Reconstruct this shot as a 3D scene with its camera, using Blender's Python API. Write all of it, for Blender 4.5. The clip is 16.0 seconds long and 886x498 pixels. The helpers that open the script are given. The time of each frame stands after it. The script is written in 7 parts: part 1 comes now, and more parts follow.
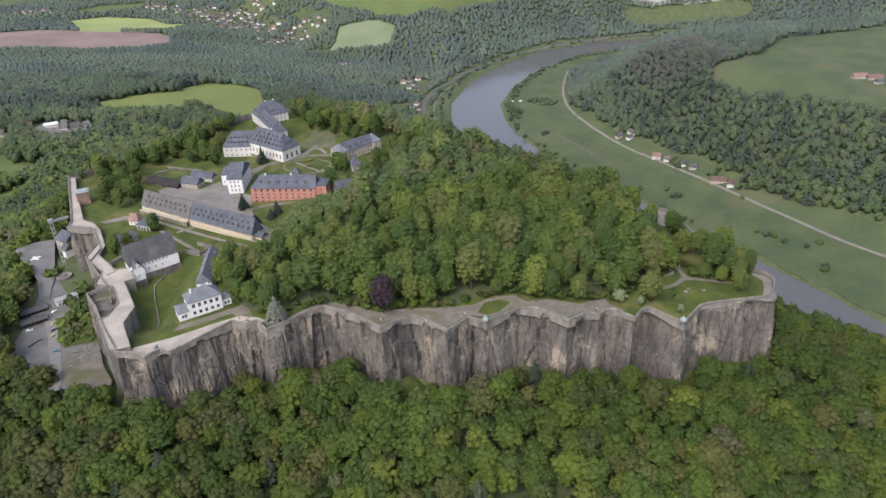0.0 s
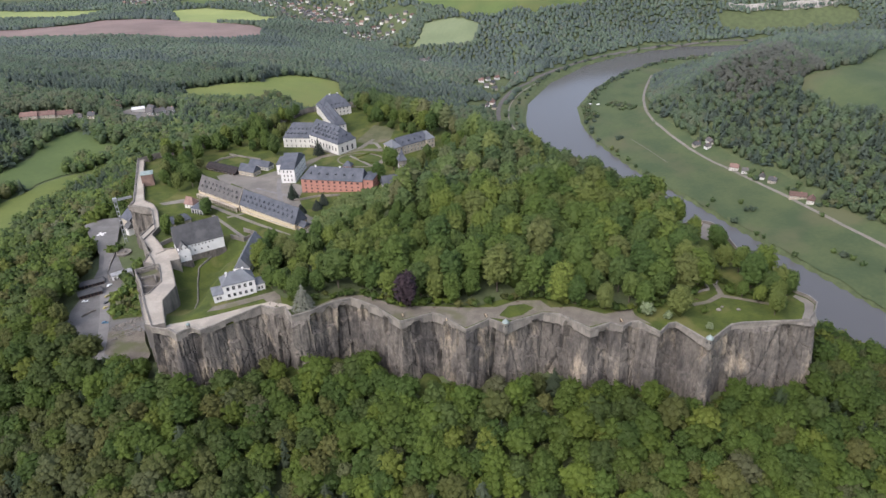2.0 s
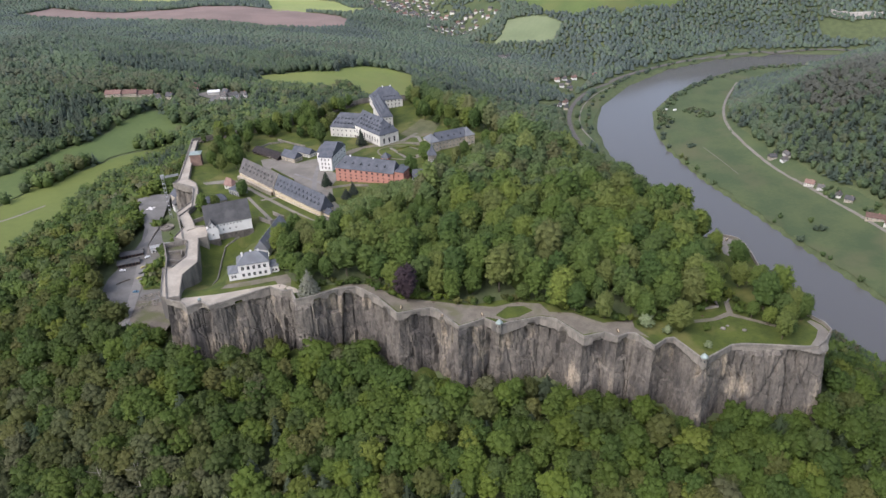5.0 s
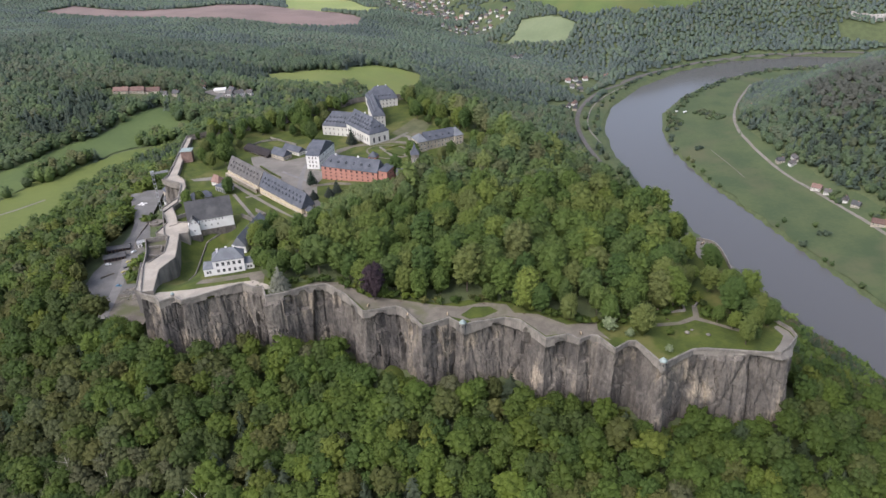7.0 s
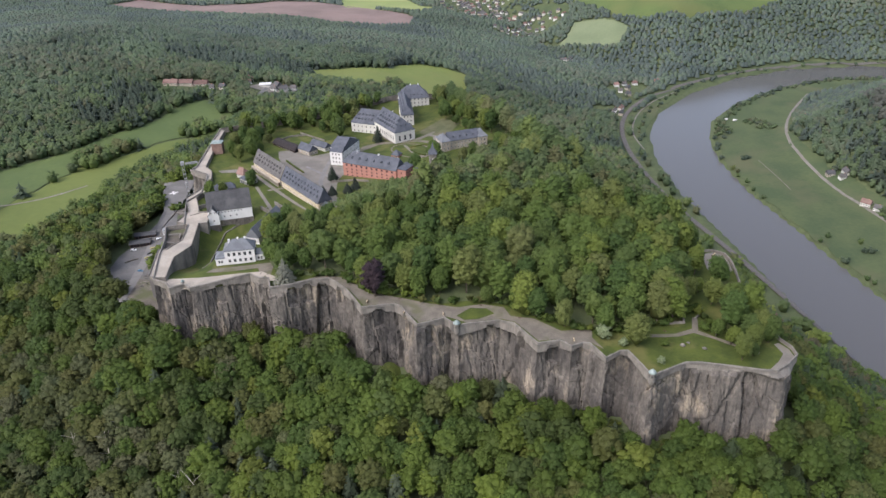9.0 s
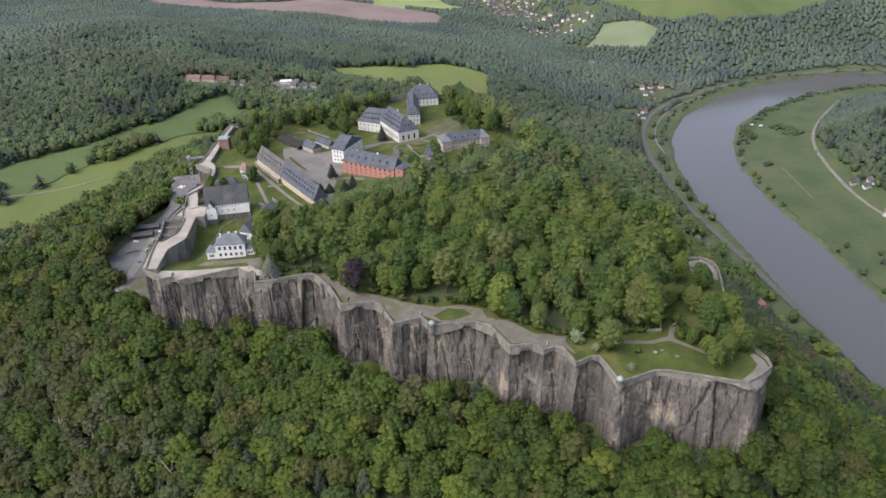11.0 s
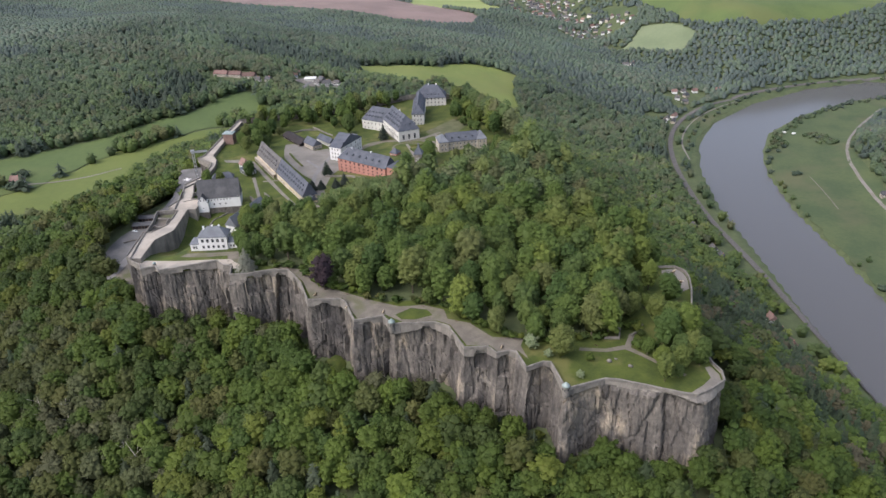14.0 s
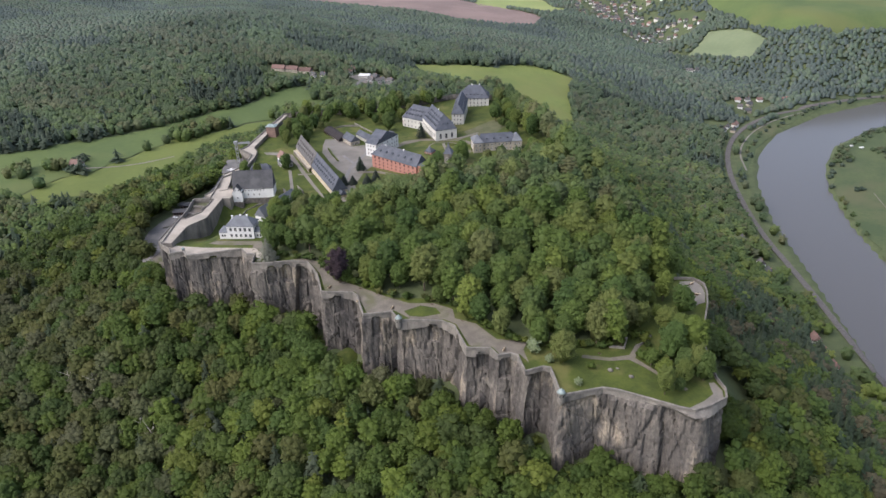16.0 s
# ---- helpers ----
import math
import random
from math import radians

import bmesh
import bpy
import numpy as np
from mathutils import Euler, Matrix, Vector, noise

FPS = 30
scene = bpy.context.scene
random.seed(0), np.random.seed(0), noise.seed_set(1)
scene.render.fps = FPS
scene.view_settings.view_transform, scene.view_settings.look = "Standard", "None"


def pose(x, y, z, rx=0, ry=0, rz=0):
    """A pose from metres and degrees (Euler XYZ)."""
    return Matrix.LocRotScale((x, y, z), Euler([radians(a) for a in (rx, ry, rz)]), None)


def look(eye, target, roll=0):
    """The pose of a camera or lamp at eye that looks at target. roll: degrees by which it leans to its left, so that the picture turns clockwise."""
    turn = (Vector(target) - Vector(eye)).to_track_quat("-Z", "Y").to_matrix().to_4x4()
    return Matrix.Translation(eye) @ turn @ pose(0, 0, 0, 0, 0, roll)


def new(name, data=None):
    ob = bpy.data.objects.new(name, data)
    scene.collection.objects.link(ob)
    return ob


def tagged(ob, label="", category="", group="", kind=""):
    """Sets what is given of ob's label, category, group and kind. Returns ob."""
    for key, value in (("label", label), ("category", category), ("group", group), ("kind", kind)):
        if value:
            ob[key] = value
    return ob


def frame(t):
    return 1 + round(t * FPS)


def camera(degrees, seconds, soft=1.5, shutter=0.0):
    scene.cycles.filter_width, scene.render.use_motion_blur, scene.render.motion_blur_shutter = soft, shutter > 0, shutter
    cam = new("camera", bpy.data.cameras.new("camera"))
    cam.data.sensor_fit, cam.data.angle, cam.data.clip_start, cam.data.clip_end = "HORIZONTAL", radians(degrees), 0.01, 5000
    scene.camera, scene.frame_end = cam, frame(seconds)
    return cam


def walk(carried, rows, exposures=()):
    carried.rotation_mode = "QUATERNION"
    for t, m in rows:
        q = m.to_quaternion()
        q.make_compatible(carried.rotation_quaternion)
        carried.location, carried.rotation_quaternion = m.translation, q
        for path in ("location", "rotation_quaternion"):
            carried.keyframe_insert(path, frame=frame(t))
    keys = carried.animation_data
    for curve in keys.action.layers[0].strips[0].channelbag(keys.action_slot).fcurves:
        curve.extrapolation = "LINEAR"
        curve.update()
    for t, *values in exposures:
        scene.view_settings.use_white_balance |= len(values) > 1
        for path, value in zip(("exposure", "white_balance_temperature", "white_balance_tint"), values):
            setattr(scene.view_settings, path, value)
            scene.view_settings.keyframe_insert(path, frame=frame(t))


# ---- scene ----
cam = camera(63.1, 16.0)
PATH = [
    (0, (-17.596, -2.788, 246.85), (-17.471, -1.04, 245.886), -2.4),
    (0.5, (-8.749, -3.195, 246.798), (-8.699, -1.443, 245.836), -2.5),
    (1, (0.061, -3.568, 246.736), (0.051, -1.814, 245.775), -2.5),
    (1.5, (8.743, -3.808, 246.672), (8.691, -2.054, 245.711), -2.4),
    (2, (17.281, -3.944, 246.6), (17.177, -2.192, 245.64), -2.4),
    (2.5, (25.712, -3.958, 246.537), (25.55, -2.21, 245.578), -2.3),
    (3, (34.101, -3.814, 246.485), (33.89, -2.072, 245.525), -2.3),
    (3.5, (42.52, -3.41, 246.431), (42.262, -1.674, 245.471), -2.2),
    (4, (50.982, -2.653, 246.357), (50.696, -0.922, 245.396), -2.1),
    (6.5, (93.302, 3.375, 245.518), (92.914, 5.085, 244.557), -1.9),
    (7, (101.728, 4.792, 245.477), (101.331, 6.501, 244.516), -2.0),
    (7.5, (110.064, 6.284, 245.48), (109.633, 7.985, 244.52), -1.9),
    (8, (118.353, 7.872, 245.515), (117.89, 9.565, 244.555), -1.9),
    (8.5, (126.511, 9.599, 245.558), (126.018, 11.284, 244.6), -1.9),
    (9, (134.604, 11.577, 245.616), (134.063, 13.248, 244.659), -1.8),
    (11.5, (174.977, 23.313, 246.33), (174.335, 24.948, 245.374), -1.7),
    (12, (182.878, 25.893, 246.422), (182.212, 27.519, 245.466), -1.7),
    (12.5, (190.73, 28.672, 246.522), (190.02, 30.279, 245.567), -1.7),
    (13, (198.687, 31.734, 246.632), (197.959, 33.333, 245.676), -1.6),
    (13.5, (206.644, 35.006, 246.721), (205.907, 36.601, 245.766), -1.7),
    (14, (214.439, 38.326, 246.791), (213.692, 39.917, 245.836), -1.7),
    (14.5, (222.017, 41.578, 246.835), (221.242, 43.156, 245.881), -1.7),
    (15, (229.345, 44.707, 246.857), (228.531, 46.265, 245.904), -1.7),
    (15.5, (236.463, 47.72, 246.869), (235.605, 49.255, 245.917), -1.6),
    (16, (243.496, 50.66, 246.875), (242.596, 52.172, 245.924), -1.5),
]
walk(cam, [(t, look(eye, target, roll)) for t, eye, target, roll in PATH], [(0, -0.02, 6120, 13), (16, -0.02, 6120, 13)])

# ---- world, sun, sky ----
world = bpy.data.worlds.new("overcast_sky")
scene.world = world
world.use_nodes = True
wn, wl = world.node_tree.nodes, world.node_tree.links
sky = wn.new("ShaderNodeTexSky")
sky.sky_type, sky.sun_disc = "NISHITA", False
sky.sun_elevation, sky.sun_rotation = radians(48), radians(215)
sky.air_density, sky.dust_density = 1.0, 5.0
grey = wn.new("ShaderNodeHueSaturation")
grey.inputs["Saturation"].default_value = 0.7
wl.new(sky.outputs[0], grey.inputs["Color"])
wl.new(grey.outputs[0], wn["Background"].inputs["Color"])
wn["Background"].inputs["Strength"].default_value = 0.335
sun = new("sun", bpy.data.lights.new("sun", "SUN"))
sun.data.energy, sun.data.angle, sun.data.color = 0.12, radians(30), (1.0, 0.97, 0.92)
sun.matrix_world = look((0, 0, 0), (0.38, 0.55, -0.75))


# ---- materials ----
def rgba(c):
    return (c[0], c[1], c[2], 1.0)


def surface(name, light, dark, scale=1.0, detail_scale=8.0, rough=0.9, bump=0.3, stretch=(1, 1, 1), spread=(0.35, 0.65), third=None, vary=0.0):
    """A two-scale noisy material; stretch squeezes the pattern along an axis; third: a colour of large patches."""
    m = bpy.data.materials.new(name)
    m.use_nodes = True
    n, l = m.node_tree.nodes, m.node_tree.links
    b = n["Principled BSDF"]
    b.inputs["Roughness"].default_value = rough
    b.inputs["Specular IOR Level"].default_value = 0.25
    pos = n.new("ShaderNodeNewGeometry")
    mp = n.new("ShaderNodeMapping")
    mp.inputs["Scale"].default_value = stretch
    l.new(pos.outputs["Position"], mp.inputs["Vector"])
    big, fine = n.new("ShaderNodeTexNoise"), n.new("ShaderNodeTexNoise")
    big.inputs["Scale"].default_value, big.inputs["Detail"].default_value = scale, 6
    fine.inputs["Scale"].default_value, fine.inputs["Detail"].default_value = scale * detail_scale, 4
    l.new(mp.outputs[0], big.inputs["Vector"])
    l.new(mp.outputs[0], fine.inputs["Vector"])
    add = n.new("ShaderNodeMath")
    add.operation = "MULTIPLY_ADD"
    add.inputs[1].default_value = 0.4
    l.new(fine.outputs["Fac"], add.inputs[0])
    l.new(big.outputs["Fac"], add.inputs[2])
    span = n.new("ShaderNodeMapRange")
    span.inputs["From Min"].default_value, span.inputs["From Max"].default_value = spread[0] + 0.2, spread[1] + 0.2
    l.new(add.outputs[0], span.inputs["Value"])
    mix = n.new("ShaderNodeMix")
    mix.data_type = "RGBA"
    mix.inputs["A"].default_value, mix.inputs["B"].default_value = rgba(dark), rgba(light)
    l.new(span.outputs[0], mix.inputs["Factor"])
    out = mix.outputs["Result"]
    if third:
        patch = n.new("ShaderNodeTexNoise")
        patch.inputs["Scale"].default_value, patch.inputs["Detail"].default_value = scale * 0.45, 5
        l.new(mp.outputs[0], patch.inputs["Vector"])
        cut = n.new("ShaderNodeMapRange")
        cut.inputs["From Min"].default_value, cut.inputs["From Max"].default_value = 0.54, 0.66
        l.new(patch.outputs["Fac"], cut.inputs["Value"])
        mix2 = n.new("ShaderNodeMix")
        mix2.data_type = "RGBA"
        mix2.inputs["B"].default_value = rgba(third)
        l.new(cut.outputs[0], mix2.inputs["Factor"])
        l.new(out, mix2.inputs["A"])
        out = mix2.outputs["Result"]
    if vary:
        info, hsv, rng = n.new("ShaderNodeObjectInfo"), n.new("ShaderNodeHueSaturation"), n.new("ShaderNodeMapRange")
        rng.inputs["To Min"].default_value, rng.inputs["To Max"].default_value = 1 - vary, 1 + vary
        l.new(info.outputs["Random"], rng.inputs["Value"])
        l.new(rng.outputs[0], hsv.inputs["Value"])
        l.new(out, hsv.inputs["Color"])
        out = hsv.outputs["Color"]
    l.new(out, b.inputs["Base Color"])
    if bump:
        bp = n.new("ShaderNodeBump")
        bp.inputs["Strength"].default_value, bp.inputs["Distance"].default_value = bump, 0.3 / max(scale, 0.05) * 0.2
        l.new(add.outputs[0], bp.inputs["Height"])
        l.new(bp.outputs[0], b.inputs["Normal"])
    return m


def foliage(name, attribute):
    """Leaf material: a forest takes its species' colour from the mesh, a single tree from its own random number."""
    m = bpy.data.materials.new(name)
    m.use_nodes = True
    n, l = m.node_tree.nodes, m.node_tree.links
    b = n["Principled BSDF"]
    b.inputs["Roughness"].default_value, b.inputs["Specular IOR Level"].default_value = 0.65, 0.2
    if attribute:
        src = n.new("ShaderNodeAttribute")
        src.attribute_name = "species"
        col = src.outputs["Color"]
    else:
        info, ramp = n.new("ShaderNodeObjectInfo"), n.new("ShaderNodeValToRGB")
        stops = [(0.0, (0.047, 0.079, 0.021)), (0.3, (0.076, 0.111, 0.024)), (0.55, (0.060, 0.089, 0.025)),
                 (0.75, (0.108, 0.138, 0.028)), (0.9, (0.097, 0.110, 0.037)), (1.0, (0.088, 0.121, 0.024))]
        for at, c in stops[2:]:
            ramp.color_ramp.elements.new(at)
        for e, (at, c) in zip(ramp.color_ramp.elements, stops):
            e.position, e.color = at, rgba(c)
        l.new(info.outputs["Random"], ramp.inputs["Fac"])
        col = ramp.outputs["Color"]
    geo = n.new("ShaderNodeNewGeometry")
    tex = n.new("ShaderNodeTexNoise")
    tex.inputs["Scale"].default_value, tex.inputs["Detail"].default_value = 1.1, 6
    tex.inputs["Roughness"].default_value = 0.7
    l.new(geo.outputs["Position"], tex.inputs["Vector"])
    mixv = n.new("ShaderNodeMath")
    mixv.operation = "MULTIPLY_ADD"
    mixv.inputs[1].default_value, mixv.inputs[2].default_value = 0.2, 0.08
    l.new(geo.outputs["Random Per Island"], mixv.inputs[0])
    val = n.new("ShaderNodeMath")
    val.operation = "ADD"
    l.new(tex.outputs["Fac"], val.inputs[0])
    l.new(mixv.outputs[0], val.inputs[1])
    rng = n.new("ShaderNodeMapRange")
    rng.inputs["From Min"].default_value, rng.inputs["From Max"].default_value = 0.42, 0.92
    rng.inputs["To Min"].default_value, rng.inputs["To Max"].default_value = 0.90, 1.24
    l.new(val.outputs[0], rng.inputs["Value"])
    hsv = n.new("ShaderNodeHueSaturation")
    l.new(rng.outputs[0], hsv.inputs["Value"])
    l.new(col, hsv.inputs["Color"])
    l.new(hsv.outputs["Color"], b.inputs["Base Color"])
    leafy = n.new("ShaderNodeBump")
    leafy.inputs["Strength"].default_value, leafy.inputs["Distance"].default_value = 0.3, 0.4
    l.new(tex.outputs["Fac"], leafy.inputs["Height"])
    l.new(leafy.outputs[0], b.inputs["Normal"])
    thin = n.new("ShaderNodeBsdfTranslucent")
    l.new(hsv.outputs["Color"], thin.inputs["Color"])
    both = n.new("ShaderNodeMixShader")
    both.inputs["Fac"].default_value = 0.28
    l.new(b.outputs[0], both.inputs[1])
    l.new(thin.outputs[0], both.inputs[2])
    l.new(both.outputs[0], n["Material Output"].inputs["Surface"])
    return m


def rock_material():
    """Weathered sandstone: pale and ochre beds, dark vertical water streaks, soot-black lichen."""
    m = bpy.data.materials.new("sandstone_cliff")
    m.use_nodes = True
    n, l = m.node_tree.nodes, m.node_tree.links
    b = n["Principled BSDF"]
    b.inputs["Roughness"].default_value, b.inputs["Specular IOR Level"].default_value = 0.95, 0.15
    geo = n.new("ShaderNodeNewGeometry")

    def tex(scale, stretch, detail=7):
        mp, t = n.new("ShaderNodeMapping"), n.new("ShaderNodeTexNoise")
        mp.inputs["Scale"].default_value = stretch
        t.inputs["Scale"].default_value, t.inputs["Detail"].default_value = scale, detail
        t.inputs["Roughness"].default_value = 0.62
        l.new(geo.outputs["Position"], mp.inputs["Vector"])
        l.new(mp.outputs[0], t.inputs["Vector"])
        return t.outputs["Fac"]

    def ramp(fac, lo, hi):
        r = n.new("ShaderNodeMapRange")
        r.inputs["From Min"].default_value, r.inputs["From Max"].default_value = lo, hi
        l.new(fac, r.inputs["Value"])
        return r.outputs[0]

    def mix(fac, a, c):
        x = n.new("ShaderNodeMix")
        x.data_type = "RGBA"
        l.new(fac, x.inputs["Factor"])
        for key, v in (("A", a), ("B", c)):
            if isinstance(v, tuple):
                x.inputs[key].default_value = rgba(v)
            else:
                l.new(v, x.inputs[key])
        return x.outputs["Result"]

    base = mix(ramp(tex(0.07, (1, 1, 0.5)), 0.4, 0.62), (0.100, 0.092, 0.084), (0.160, 0.145, 0.128))
    ochre = mix(ramp(tex(0.06, (1, 1, 0.4)), 0.55, 0.66), base, (0.310, 0.266, 0.208))
    streak = mix(ramp(tex(0.34, (1, 1, 0.16)), 0.53, 0.66), ochre, (0.080, 0.074, 0.069))
    lichen = mix(ramp(tex(0.045, (1, 1, 0.6)), 0.53, 0.64), streak, (0.066, 0.062, 0.060))
    fine = tex(0.75, (1, 1, 0.55), 9)
    grain = mix(ramp(fine, 0.25, 0.75), (0.55, 0.55, 0.55), (1.35, 1.33, 1.3))
    mul = n.new("ShaderNodeMix")
    mul.data_type, mul.blend_type = "RGBA", "MULTIPLY"
    mul.inputs["Factor"].default_value = 1.0
    l.new(lichen, mul.inputs["A"])
    l.new(grain, mul.inputs["B"])
    l.new(mul.outputs["Result"], b.inputs["Base Color"])
    bp = n.new("ShaderNodeBump")
    bp.inputs["Strength"].default_value, bp.inputs["Distance"].default_value = 0.8, 0.6
    l.new(fine, bp.inputs["Height"])
    l.new(bp.outputs[0], b.inputs["Normal"])
    return m


def water_material():
    m = bpy.data.materials.new("river_water")
    m.use_nodes = True
    n, l = m.node_tree.nodes, m.node_tree.links
    b = n["Principled BSDF"]
    b.inputs["Base Color"].default_value = (0.092, 0.090, 0.088, 1)
    b.inputs["Roughness"].default_value = 0.12
    b.inputs["IOR"].default_value = 1.33
    geo = n.new("ShaderNodeNewGeometry")
    t = n.new("ShaderNodeTexNoise")
    t.inputs["Scale"].default_value, t.inputs["Detail"].default_value = 0.35, 5
    l.new(geo.outputs["Position"], t.inputs["Vector"])
    bp = n.new("ShaderNodeBump")
    bp.inputs["Strength"].default_value, bp.inputs["Distance"].default_value = 0.25, 0.3
    l.new(t.outputs["Fac"], bp.inputs["Height"])
    l.new(bp.outputs[0], b.inputs["Normal"])
    return m


FOREST_LEAF, TREE_LEAF = foliage("forest_foliage", True), foliage("tree_foliage", False)
ROCK, WATER_MAT = rock_material(), water_material()
FLOOR = surface("forest_floor", (0.088, 0.108, 0.048), (0.064, 0.080, 0.037), 0.08, 8)
LAWN = surface("lawn", (0.072, 0.090, 0.017), (0.040, 0.056, 0.012), 0.09, 9, third=(0.108, 0.108, 0.034))
MEADOW = surface("valley_meadow", (0.076, 0.096, 0.042), (0.052, 0.074, 0.034), 0.018, 10, third=(0.088, 0.094, 0.048))
BRIGHT = surface("bright_meadow", (0.092, 0.124, 0.040), (0.070, 0.100, 0.034), 0.010, 14, third=(0.104, 0.122, 0.042))
HAY = surface("tall_hay_meadow", (0.118, 0.142, 0.038), (0.094, 0.120, 0.032), 0.012, 12, third=(0.122, 0.128, 0.042))
HAY_FAR = surface("mown_hay_meadow", (0.156, 0.186, 0.052), (0.126, 0.158, 0.044), 0.012, 12, third=(0.148, 0.165, 0.050))
PLOUGH = surface("ploughed_soil", (0.215, 0.158, 0.138), (0.165, 0.122, 0.108), 0.010, 16)
RAPE = surface("young_rape_field", (0.245, 0.275, 0.100), (0.195, 0.235, 0.084), 0.010, 14)
PALE_FIELD = surface("pale_grain_field", (0.150, 0.178, 0.100), (0.122, 0.150, 0.084), 0.012, 12)
ASPHALT = surface("grey_asphalt", (0.160, 0.155, 0.150), (0.118, 0.114, 0.110), 0.07, 9, third=(0.125, 0.118, 0.108))
LANE = surface("pale_worn_asphalt", (0.205, 0.196, 0.186), (0.160, 0.153, 0.146), 0.12, 9)
GRAVEL = surface("beige_gravel", (0.200, 0.184, 0.162), (0.145, 0.133, 0.117), 0.08, 10, third=(0.165, 0.150, 0.124))
TRODDEN = surface("trodden_earth_path", (0.168, 0.149, 0.122), (0.122, 0.108, 0.088), 0.15, 8, third=(0.110, 0.108, 0.066))
FLAGS = surface("pale_sandstone_paving", (0.365, 0.325, 0.272), (0.280, 0.250, 0.210), 0.09, 8, third=(0.255, 0.23, 0.20))
MASONRY = surface("weathered_sandstone_masonry", (0.228, 0.207, 0.178), (0.135, 0.124, 0.111), 0.2, 7, bump=0.5, stretch=(1, 1, 0.3), third=(0.094, 0.088, 0.082))
COPING = surface("pale_stone_coping", (0.222, 0.203, 0.177), (0.130, 0.120, 0.108), 0.25, 6, third=(0.15, 0.14, 0.125))
DRYGRASS = surface("dry_patchy_grass", (0.105, 0.105, 0.055), (0.070, 0.078, 0.036), 0.09, 9, third=(0.135, 0.115, 0.08))
PALE_SLATE = surface("pale_grey_slate", (0.150, 0.158, 0.172), (0.115, 0.122, 0.135), 0.2, 9, rough=0.75, bump=0.2)
SOIL = surface("bare_soil", (0.155, 0.135, 0.112), (0.105, 0.092, 0.076), 0.1, 8, third=(0.085, 0.090, 0.045))
WHITE = surface("white_lime_plaster", (0.660, 0.652, 0.635), (0.580, 0.570, 0.553), 0.15, 9, bump=0.1)
CREAM = surface("cream_plaster", (0.560, 0.545, 0.500), (0.490, 0.475, 0.435), 0.12, 9, bump=0.1)
YELLOW = surface("ochre_yellow_plaster", (0.510, 0.425, 0.290), (0.440, 0.365, 0.250), 0.15, 9, bump=0.1)
BRICK = surface("red_brick_wall", (0.400, 0.200, 0.158), (0.335, 0.165, 0.130), 0.3, 9, bump=0.1)
DARKBRICK = surface("brown_brick", (0.230, 0.155, 0.125), (0.170, 0.115, 0.100), 0.3, 7)
STONEWALL = surface("buff_stone_wall", (0.380, 0.340, 0.275), (0.310, 0.275, 0.225), 0.3, 7)
SLATE = surface("blue_grey_slate", (0.092, 0.099, 0.118), (0.062, 0.068, 0.083), 0.2, 9, rough=0.75, bump=0.2)
SLATE_OLD = surface("brown_grey_slate", (0.118, 0.112, 0.108), (0.082, 0.078, 0.077), 0.2, 9, rough=0.7, bump=0.2)
TARROOF = surface("dark_grey_roofing", (0.085, 0.085, 0.088), (0.060, 0.060, 0.064), 0.2, 9, rough=0.8, third=(0.1, 0.1, 0.1))
TILE = surface("red_clay_tile", (0.188, 0.122, 0.104), (0.142, 0.092, 0.078), 0.4, 8, vary=0.3)
COPPER = surface("green_copper_sheet", (0.270, 0.320, 0.305), (0.195, 0.240, 0.230), 0.5, 6, rough=0.6)
DARKWOOD = surface("black_stained_timber", (0.040, 0.034, 0.034), (0.022, 0.019, 0.020), 0.5, 6)
TIMBER = surface("brown_timber", (0.120, 0.080, 0.055), (0.080, 0.052, 0.036), 0.8, 6)
BARK = surface("tree_bark", (0.130, 0.105, 0.080), (0.075, 0.060, 0.045), 1.2, 6)
GREY_METAL = surface("grey_metal", (0.300, 0.305, 0.310), (0.230, 0.235, 0.240), 0.6, 6, rough=0.45)
RAILBED = surface("railway_ballast", (0.125, 0.115, 0.108), (0.085, 0.078, 0.074), 0.3, 8)
PANE = surface("dark_window_glass", (0.045, 0.050, 0.058), (0.022, 0.025, 0.030), 0.8, 5, rough=0.15, bump=0)
FRAME_PAINT = surface("pale_window_frame", (0.620, 0.600, 0.560), (0.520, 0.500, 0.470), 0.8, 5)
TYRE = surface("black_rubber", (0.025, 0.025, 0.025), (0.016, 0.016, 0.016), 2, 4)
CARS = [surface("car_paint_" + n, c, tuple(v * 0.9 for v in c), 1, 4, rough=0.3, bump=0)
        for n, c in (("white", (0.75, 0.76, 0.77)), ("blue", (0.07, 0.16, 0.25)), ("silver", (0.42, 0.43, 0.44)),
                     ("yellow", (0.38, 0.33, 0.13)), ("dark", (0.05, 0.05, 0.055)))]


# ---- mesh helpers ----
def raw(name, verts, faces, mats, index=None, smooth_shade=False):
    me = bpy.data.meshes.new(name)
    me.from_pydata([tuple(v) for v in verts], [], faces)
    for m in (mats if isinstance(mats, (list, tuple)) else [mats]):
        me.materials.append(m)
    if index is not None:
        me.polygons.foreach_set("material_index", index)
    if smooth_shade:
        me.polygons.foreach_set("use_smooth", [True] * len(me.polygons))
    me.update()
    return me


